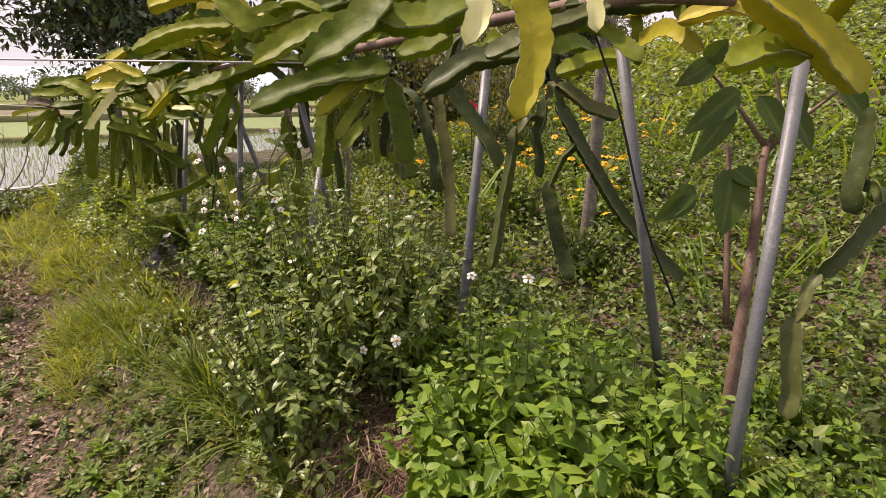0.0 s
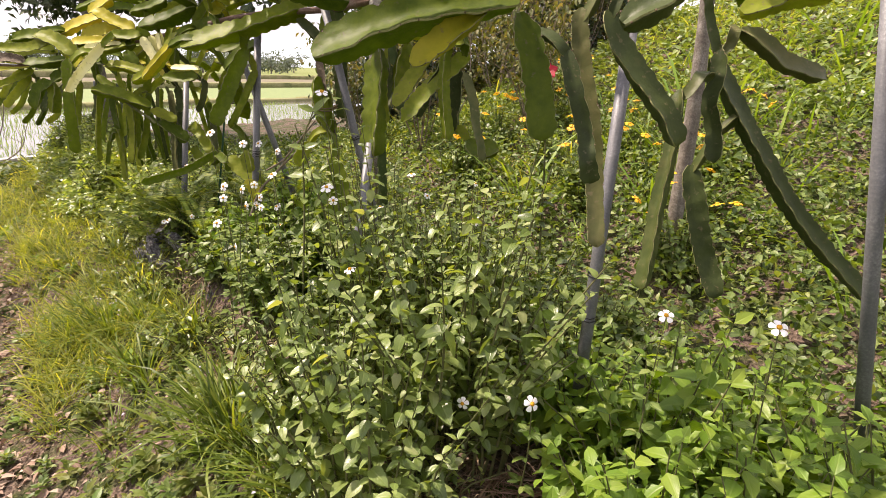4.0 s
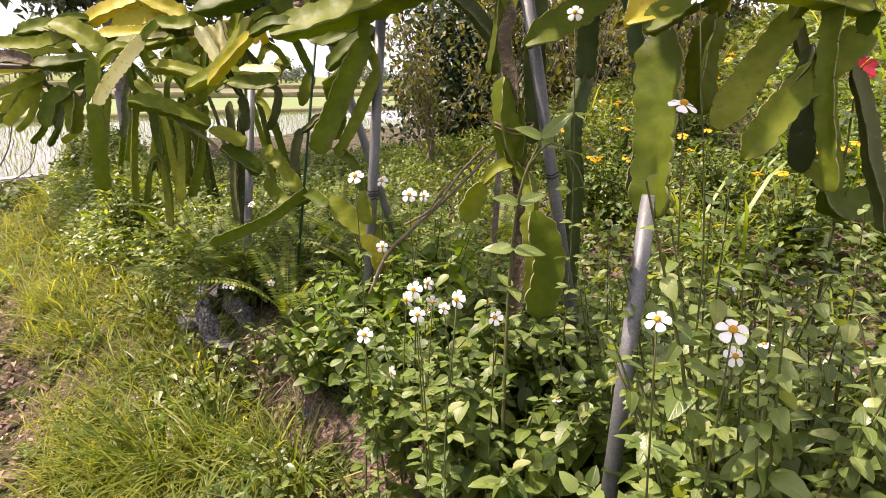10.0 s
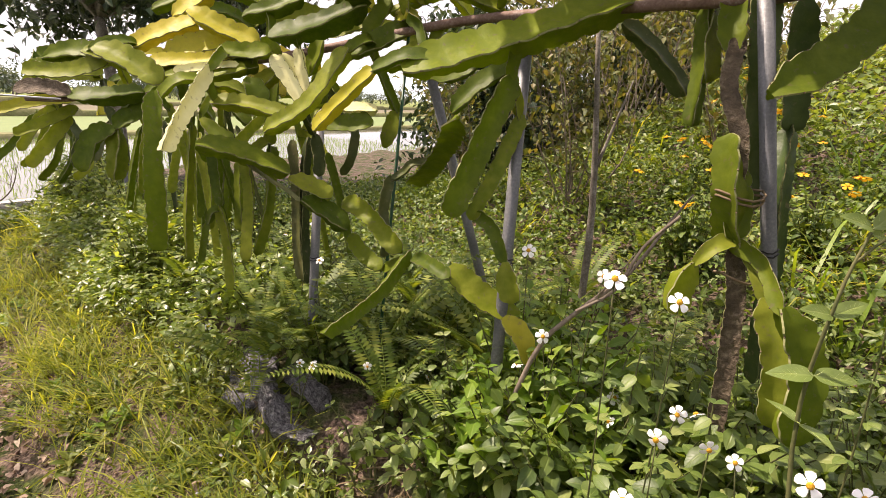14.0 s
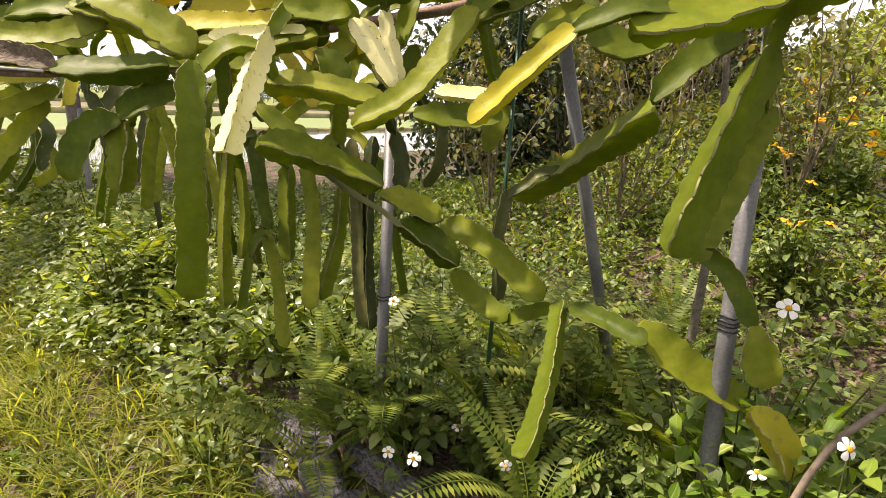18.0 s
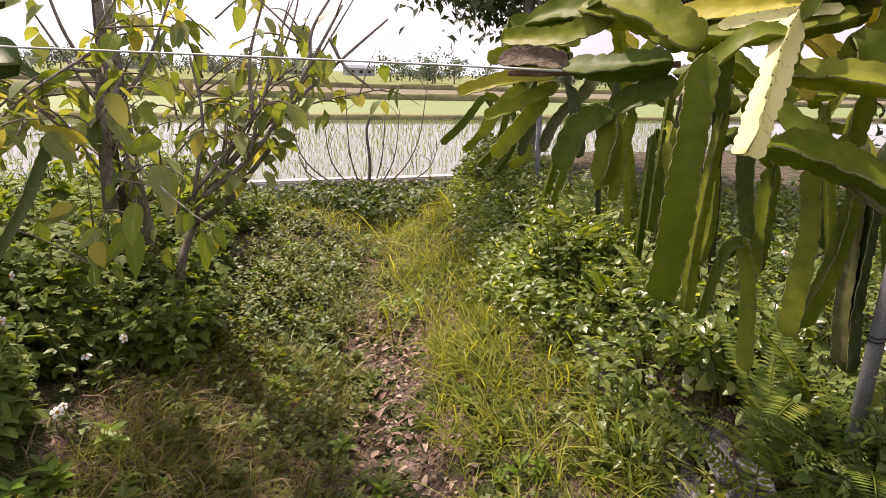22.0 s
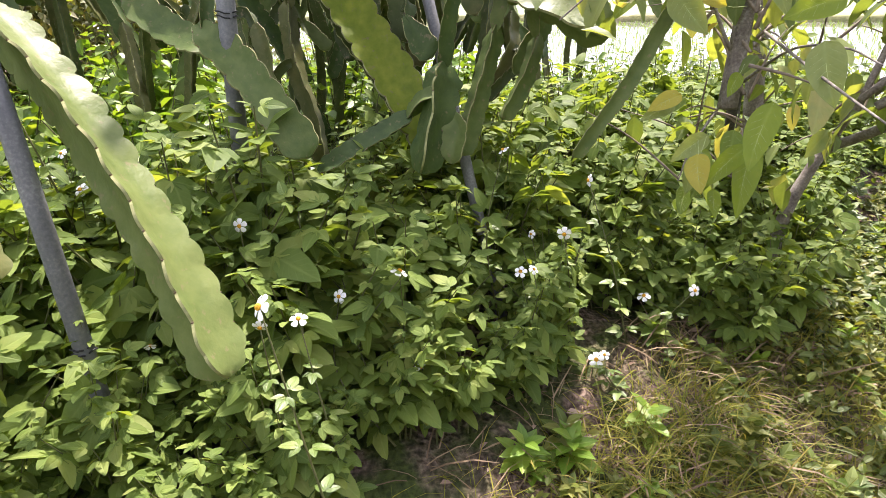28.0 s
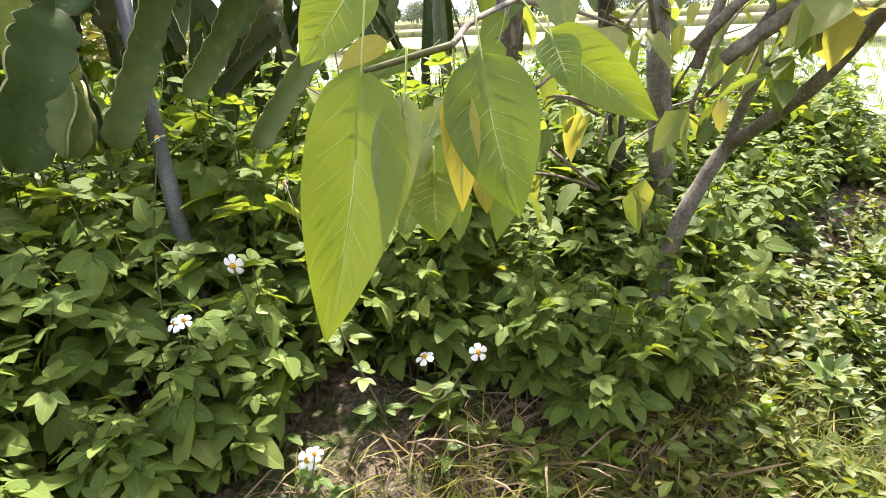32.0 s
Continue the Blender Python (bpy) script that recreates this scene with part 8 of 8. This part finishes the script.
leaves_on(pear, [[(-5.500, 5.100, 0.100), (-5.309, 5.044, 0.562), (-5.237, 5.353, 0.807), (-5.192, 5.556, 1.019), (-5.100, 5.875, 1.361)], [(-5.270, 5.193, 0.658), (-5.290, 5.359, 0.856), (-5.382, 5.471, 1.121), (-5.532, 5.648, 1.365)], [(-5.033, 5.037, 0.780), (-4.877, 5.238, 0.999), (-4.763, 5.447, 1.336), (-4.665, 5.660, 1.715)], [(-4.802, 5.326, 1.171), (-4.667, 5.516, 1.253), (-4.417, 5.836, 1.334)], [(-5.013, 5.079, 0.822), (-4.974, 5.286, 1.164), (-4.982, 5.455, 1.534)], [(-5.294, 4.746, 1.447), (-5.127, 4.378, 1.274), (-4.925, 4.032, 1.066)], [(-5.228, 4.706, 1.207), (-5.387, 4.642, 1.447), (-5.406, 4.549, 1.626)], [(-5.288, 5.138, 0.636), (-5.318, 4.969, 0.572)]], 0.04, (0.07, 0.14), M_PEAR, OVATE, 31, 0.7)
broad_leaf(pear, (-4.258, 4.449, 0.862), (-4.201, 4.420, 0.733), 0.052, M_PEAR_LIME, (0.93, -0.03, 0.37), 0.06, bend=-0.03)
broad_leaf(pear, (-4.270, 4.512, 0.864), (-4.231, 4.526, 0.783), 0.050, M_PEAR_DEEP, (0.93, -0.03, 0.37), 0.06, bend=0.03)
broad_leaf(pear, (-4.285, 4.550, 0.872), (-4.257, 4.607, 0.825), 0.036, M_PEAR_LIME, (0.93, -0.03, 0.37), 0.06, bend=0.03)
broad_leaf(pear, (-4.316, 4.450, 0.912), (-4.291, 4.412, 0.863), 0.042, M_PEAR_LIME, (0.93, -0.03, 0.37), 0.06, bend=-0.03)
broad_leaf(pear, (-4.251, 4.470, 0.847), (-4.220, 4.458, 0.784), 0.025, M_PEAR, (0.93, -0.03, 0.37), 0.06, bend=0.02)
broad_leaf(pear, (-4.264, 4.497, 0.849), (-4.234, 4.496, 0.788), 0.021, M_PEAR_GOLD, (0.93, -0.03, 0.37), 0.06, bend=-0.02)
broad_leaf(pear, (-4.260, 4.483, 0.804), (-4.239, 4.482, 0.770), 0.030, M_PEAR_LIME, (0.93, -0.03, 0.37), 0.06, bend=0.02)
broad_leaf(pear, (-4.270, 4.511, 0.800), (-4.255, 4.511, 0.779), 0.013, M_PEAR_GOLD, (0.93, -0.03, 0.37), 0.06, bend=0.00)
broad_leaf(pear, (-4.259, 4.547, 0.871), (-4.243, 4.554, 0.847), 0.023, M_PEAR_DEEP, (0.93, -0.03, 0.37), 0.06, bend=0.00)
broad_leaf(pear, (-5.121, 4.492, 0.817), (-5.078, 4.350, 0.779), 0.046, M_PEAR_DEEP, (0.90, -0.08, 0.42), 0.10, bend=0.03)
broad_leaf(pear, (-5.068, 4.550, 0.715), (-5.016, 4.419, 0.661), 0.057, M_PEAR, (0.90, -0.08, 0.42), 0.10, bend=0.03)
broad_leaf(pear, (-5.057, 4.523, 0.686), (-4.975, 4.503, 0.590), 0.065, M_PEAR_LIME, (0.90, -0.08, 0.42), 0.10, bend=0.03)
broad_leaf(pear, (-5.047, 4.683, 0.695), (-4.926, 4.603, 0.504), 0.086, M_PEAR_LIME, (0.90, -0.08, 0.42), 0.10, bend=0.03)
broad_leaf(pear, (-5.012, 4.472, 0.580), (-4.948, 4.431, 0.517), 0.050, M_PEAR_DEEP, (0.90, -0.08, 0.42), 0.10, bend=0.03)
broad_leaf(pear, (-5.000, 4.550, 0.570), (-4.934, 4.534, 0.506), 0.043, M_PEAR_LIME, (0.90, -0.08, 0.42), 0.10, bend=0.03)
broad_leaf(pear, (-5.067, 4.627, 0.728), (-4.981, 4.580, 0.618), 0.072, M_PEAR_DEEP, (0.90, -0.08, 0.42), 0.10, bend=0.03)
broad_leaf(pear, (-5.030, 4.569, 0.638), (-4.975, 4.503, 0.590), 0.057, M_PEAR, (0.90, -0.08, 0.42), 0.10, bend=0.03)
broad_leaf(pear, (-5.001, 4.444, 0.550), (-4.944, 4.439, 0.510), 0.043, M_PEAR_LIME, (0.90, -0.08, 0.42), 0.10, bend=0.03)
broad_leaf(pear, (-5.026, 4.543, 0.624), (-4.965, 4.468, 0.561), 0.055, M_PEAR_DEEP, (0.90, -0.08, 0.42), 0.10, bend=0.03)
broad_leaf(pear, (-5.135, 4.657, 0.881), (-5.077, 4.598, 0.828), 0.043, M_PEAR_LIME, (0.90, -0.08, 0.42), 0.10, bend=0.03)
broad_leaf(pear, (-5.138, 4.688, 1.203), (-5.013, 4.696, 1.049), 0.070, M_PEAR, (0.87, -0.33, 0.36), 0.10, bend=0.03)
broad_leaf(pear, (-5.125, 4.576, 1.070), (-5.172, 4.392, 1.155), 0.053, M_PEAR_GOLD, (0.87, -0.33, 0.36), 0.10, bend=0.03)
broad_leaf(pear, (-5.266, 4.296, 1.154), (-5.173, 4.354, 1.122), 0.045, M_PEAR, (0.87, -0.33, 0.36), 0.10, bend=0.03)
broad_leaf(pear, (-5.228, 4.359, 1.119), (-5.175, 4.265, 1.047), 0.049, M_PEAR_LIME, (0.87, -0.33, 0.36), 0.10, bend=0.03)
broad_leaf(pear, (-5.071, 4.434, 0.814), (-5.043, 4.322, 0.781), 0.045, M_PEAR, (0.87, -0.33, 0.36), 0.10, bend=0.03)
broad_leaf(pear, (-4.961, 4.609, 0.709), (-4.915, 4.472, 0.612), 0.061, M_PEAR_LIME, (0.87, -0.33, 0.36), 0.10, bend=0.03)
broad_leaf(pear, (-5.265, 4.481, 1.320), (-5.183, 4.591, 1.360), 0.061, M_PEAR_LIME, (0.87, -0.33, 0.36), 0.10, bend=0.03)
broad_leaf(pear, (-4.997, 4.493, 0.689), (-4.924, 4.424, 0.591), 0.057, M_PEAR, (0.87, -0.33, 0.36), 0.10, bend=0.03)
broad_leaf(pear, (-5.103, 4.804, 1.223), (-5.002, 4.820, 1.135), 0.061, M_PEAR_LIME, (0.87, -0.33, 0.36), 0.10, bend=0.03)
broad_leaf(pear, (-5.322, 4.303, 1.245), (-5.325, 4.211, 1.236), 0.063, M_PEAR_LIME, (0.71, -0.63, 0.30), 0.10, bend=0.03)
broad_leaf(pear, (-5.267, 4.288, 1.084), (-5.250, 4.194, 1.025), 0.057, M_PEAR, (0.71, -0.63, 0.30), 0.10, bend=0.03)
broad_leaf(pear, (-5.155, 4.432, 1.121), (-5.010, 4.459, 1.016), 0.089, M_PEAR, (0.71, -0.63, 0.30), 0.10, bend=0.03)
broad_leaf(pear, (-5.038, 4.432, 0.847), (-5.033, 4.335, 0.810), 0.052, M_PEAR_GOLD, (0.71, -0.63, 0.30), 0.10, bend=0.03)
broad_leaf(pear, (-4.871, 4.737, 1.094), (-4.900, 4.600, 1.052), 0.078, M_PEAR_LIME, (0.71, -0.63, 0.30), 0.10, bend=0.03)
broad_leaf(pear, (-5.074, 4.711, 1.517), (-5.019, 4.640, 1.417), 0.078, M_PEAR_LIME, (0.71, -0.63, 0.30), 0.10, bend=0.03)
broad_leaf(pear, (-4.865, 4.697, 0.995), (-4.752, 4.673, 0.857), 0.089, M_PEAR, (0.71, -0.63, 0.30), 0.10, bend=0.03)
broad_leaf(pear, (-4.951, 4.458, 0.698), (-4.865, 4.430, 0.614), 0.068, M_PEAR_GOLD, (0.71, -0.63, 0.30), 0.10, bend=0.03)
broad_leaf(pear, (-4.882, 4.607, 0.846), (-4.814, 4.522, 0.687), 0.078, M_PEAR_LIME, (0.71, -0.63, 0.30), 0.10, bend=0.03)
ob = thing("sapling", (1.073, 4.231, float(height(1.073, 4.231))), "pale grey slender tree trunk", "tree")
limb(ob, [(1.073, 4.231, float(height(1.073, 4.231)) - 0.05), (1.093, 4.231, 1.50), (1.043, 4.281, 3.00)], [0.05, 0.043, 0.025], M_BARK, "trunk")
limb(ob, [(1.083, 4.231, 1.80), (1.273, 4.331, 2.55)], [0.025, 0.010], M_BARK)
ob = thing("sapling", (-0.900, 5.509, float(height(-0.900, 5.509))), "thin brown sapling stake with forked top", "tree")
limb(ob, [(-0.900, 5.509, float(height(-0.900, 5.509)) - 0.05), (-0.880, 5.509, 0.95), (-0.930, 5.559, 1.90)], [0.022, 0.019, 0.011], M_BARK, "trunk")
limb(ob, [(-0.890, 5.509, 1.14), (-0.700, 5.609, 1.61)], [0.011, 0.004], M_BARK)
shade_tree = thing("sapling", (1.136, 2.043, float(height(1.136, 2.043))), "small tree with reddish trunk and large leaves, shade put into their dark colour", "tree")
limb(shade_tree, [(1.112, 2.024, 0.16), (1.118, 2.034, 0.610), (1.178, 2.141, 1.063), (1.215, 2.226, 1.392)], [0.026, 0.023, 0.02, 0.014], M_RUST, "trunk")
limb(shade_tree, [(1.215, 2.226, 1.392), (1.095, 2.269, 1.555), (0.987, 2.300, 1.676)], [0.012, 0.008, 0.004], M_RUST)
limb(shade_tree, [(1.215, 2.221, 1.372), (1.351, 2.253, 1.497), (1.518, 2.285, 1.624)], [0.012, 0.008, 0.004], M_RUST)
limb(shade_tree, [(1.205, 2.215, 1.351), (1.266, 2.258, 1.516), (1.242, 2.300, 1.680)], [0.012, 0.008, 0.004], M_RUST)
limb(shade_tree, [(1.102, 2.106, 0.724), (1.102, 2.201, 1.092), (1.101, 2.277, 1.386)], [0.013, 0.012, 0.01], M_RUST)
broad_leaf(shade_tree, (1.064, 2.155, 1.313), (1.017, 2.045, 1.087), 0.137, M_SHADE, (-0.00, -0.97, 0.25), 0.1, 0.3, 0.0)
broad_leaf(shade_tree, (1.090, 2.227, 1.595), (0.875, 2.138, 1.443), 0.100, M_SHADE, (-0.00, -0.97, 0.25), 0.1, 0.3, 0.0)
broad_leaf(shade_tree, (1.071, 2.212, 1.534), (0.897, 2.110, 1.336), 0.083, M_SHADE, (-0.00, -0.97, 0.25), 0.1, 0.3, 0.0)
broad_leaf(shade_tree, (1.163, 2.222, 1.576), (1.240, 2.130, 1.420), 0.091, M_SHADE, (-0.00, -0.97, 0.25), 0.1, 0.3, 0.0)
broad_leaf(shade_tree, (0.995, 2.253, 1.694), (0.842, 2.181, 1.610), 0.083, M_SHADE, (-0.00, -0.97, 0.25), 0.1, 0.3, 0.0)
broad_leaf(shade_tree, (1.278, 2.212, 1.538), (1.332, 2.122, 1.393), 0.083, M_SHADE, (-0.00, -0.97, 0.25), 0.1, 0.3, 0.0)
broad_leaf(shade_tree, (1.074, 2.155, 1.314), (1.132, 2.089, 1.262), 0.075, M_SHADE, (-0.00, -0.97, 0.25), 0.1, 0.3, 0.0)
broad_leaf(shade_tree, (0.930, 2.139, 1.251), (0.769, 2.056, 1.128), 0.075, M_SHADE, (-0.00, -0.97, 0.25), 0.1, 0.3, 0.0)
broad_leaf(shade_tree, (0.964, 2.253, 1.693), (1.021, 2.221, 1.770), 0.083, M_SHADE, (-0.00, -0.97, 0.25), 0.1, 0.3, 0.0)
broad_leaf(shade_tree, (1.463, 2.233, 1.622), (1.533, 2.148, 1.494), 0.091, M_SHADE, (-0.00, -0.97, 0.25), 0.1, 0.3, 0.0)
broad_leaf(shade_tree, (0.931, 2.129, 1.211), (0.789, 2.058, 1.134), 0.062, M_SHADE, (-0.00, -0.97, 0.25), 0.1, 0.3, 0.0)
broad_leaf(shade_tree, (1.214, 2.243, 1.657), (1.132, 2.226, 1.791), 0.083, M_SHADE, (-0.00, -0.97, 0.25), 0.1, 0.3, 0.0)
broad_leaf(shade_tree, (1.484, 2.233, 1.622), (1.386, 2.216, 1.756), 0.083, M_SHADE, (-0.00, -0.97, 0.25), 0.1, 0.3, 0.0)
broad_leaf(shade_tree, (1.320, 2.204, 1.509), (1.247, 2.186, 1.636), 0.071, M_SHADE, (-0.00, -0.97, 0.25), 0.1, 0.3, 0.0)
hibiscus(0.192, 4.082, 1.478)
ob = thing("dead_branch", (-1.62, 4.13, float(height(-1.62, 4.13))), "dead grey branch leaning against the cactus trunk", "branch")
rod("wood", [(-1.62, 4.13, float(height(-1.62, 4.13)) - 0.02), (-1.46, 4.14, 0.7), (-1.34, 4.13, 0.86), (-1.2, 4.1, 1.0), (-1.05, 4.2, 1.14), (-0.97, 4.24, 1.22)], [0.009, 0.008, 0.0075, 0.006, 0.005, 0.003], M_TWIG, ob, "", 7, 4)
rod("twig", [(-1.3, 4.12, 0.9), (-1.24, 4.08, 1.0), (-1.2, 4.07, 1.07)], [0.004, 0.003, 0.0015], M_TWIG, ob, "", 5, 3)
for z, wide in ((1.255, 0.062), (1.268, 0.064), (1.05, 0.055)):
    ring = [(-1.0 + 0.03 * (z < 1.2) + wide * math.cos(q), 3.945 + wide * math.sin(q), z + 0.01 * math.sin(2 * q + z)) for q in np.linspace(0, 6.28, 14)]
    rod("tie", ring, [0.0035, 0.0035], M_STRAW, cactus_r2, "frayed pale string tie", 5, 1)
foot = at(3.36, 1.12)
arch = thing("tall_weed", tuple(foot), "tall weed with arching stalk and large paired leaves", "weed", "plants of the beds")
rod("stalk", [tuple(foot), (-1.04, 3.52, 0.8), (-1.03, 3.5, 1.12), (-0.98, 3.51, 1.27)], [0.006, 0.005, 0.004, 0.003], M_STEM, arch, "", 6, 4)
rod("stalk", [(-1.01, 3.505, 1.2), (-0.96, 3.48, 1.26), (-0.9, 3.44, 1.21), (-0.87, 3.42, 1.12)], [0.003, 0.0028, 0.0022, 0.0015], M_STEM, arch, "", 6, 4)
for base, tip, w in (((-0.98, 3.51, 1.27), (-0.91, 3.5, 1.34), 0.035), ((-0.98, 3.51, 1.27), (-1.05, 3.5, 1.3), 0.04), ((-0.98, 3.51, 1.26), (-0.93, 3.52, 1.25), 0.035), ((-1.03, 3.5, 1.1), (-1.1, 3.49, 1.12), 0.035), ((-1.03, 3.5, 1.1), (-0.96, 3.5, 1.13), 0.035), ((-1.035, 3.51, 0.97), (-1.12, 3.53, 0.97), 0.04), ((-1.035, 3.51, 0.97), (-0.95, 3.49, 0.97), 0.04), ((-1.04, 3.515, 0.86), (-1.02, 3.43, 0.86), 0.04), ((-1.04, 3.515, 0.86), (-1.06, 3.6, 0.88), 0.04)):
    broad_leaf(arch, base, tip, w, M_LEGGY, (0.3, -0.6, 0.7), 0.12, stalk=0.15)


# ---- the pear tree's twigs and leaves ----
def pear_twigs():
    r = random.Random(12)
    lines = []
    spines = (((-5.55, 4.98, 0.35), (-5.6, 4.95, 1.9), 16), ((-6.15, 5.4, 0.5), (-6.2, 5.3, 2.0), 10), ((-5.5, 5.1, 0.5), (-5.1, 5.9, 1.6), 12), ((-5.6, 5.2, 0.9), (-5.7, 5.9, 2.0), 10), ((-5.3, 4.77, 1.7), (-5.1, 4.66, 0.75), 16), ((-4.77, 5.53, 1.6), (-4.96, 5.08, 0.9), 12), ((-5.4, 4.45, 1.45), (-5.25, 4.6, 1.0), 8), ((-5.2, 5.3, 1.5), (-5.3, 5.0, 0.8), 10))
    for p0, p1, n in spines:
        p0, p1 = Vector(p0), Vector(p1)
        for k in range(n):
            s = p0.lerp(p1, r.random())
            ang, w = r.uniform(0, 6.28), r.uniform(0.2, 0.5)
            e = s + Vector((math.cos(ang) * w, math.sin(ang) * w, r.uniform(-0.1, 0.3)))
            mid = (s + e) / 2 + Vector((0, 0, r.uniform(0.0, 0.08)))
            limb(pear, [s, mid, e], [0.006, 0.004, 0.0015], M_TWIG, "twig", 5)
            lines.append([s, mid, e])
    leaves_on(pear, lines, 0.084, (0.07, 0.155), M_PEAR, leaf(0.5, 0.22, 0.16, 3, 1.0), 77, 0.75, spread=0.035)


pear_twigs()


# ---- the plan brought to metres, with the trodden path at zero ----
for ob in list(scene.objects):
    if ob.parent is None and ob.type in ("MESH", "EMPTY"):
        ob.matrix_basis = Matrix.Scale(SIZE, 4) @ Matrix.Translation((0, 0, -FLOOR)) @ ob.matrix_basis
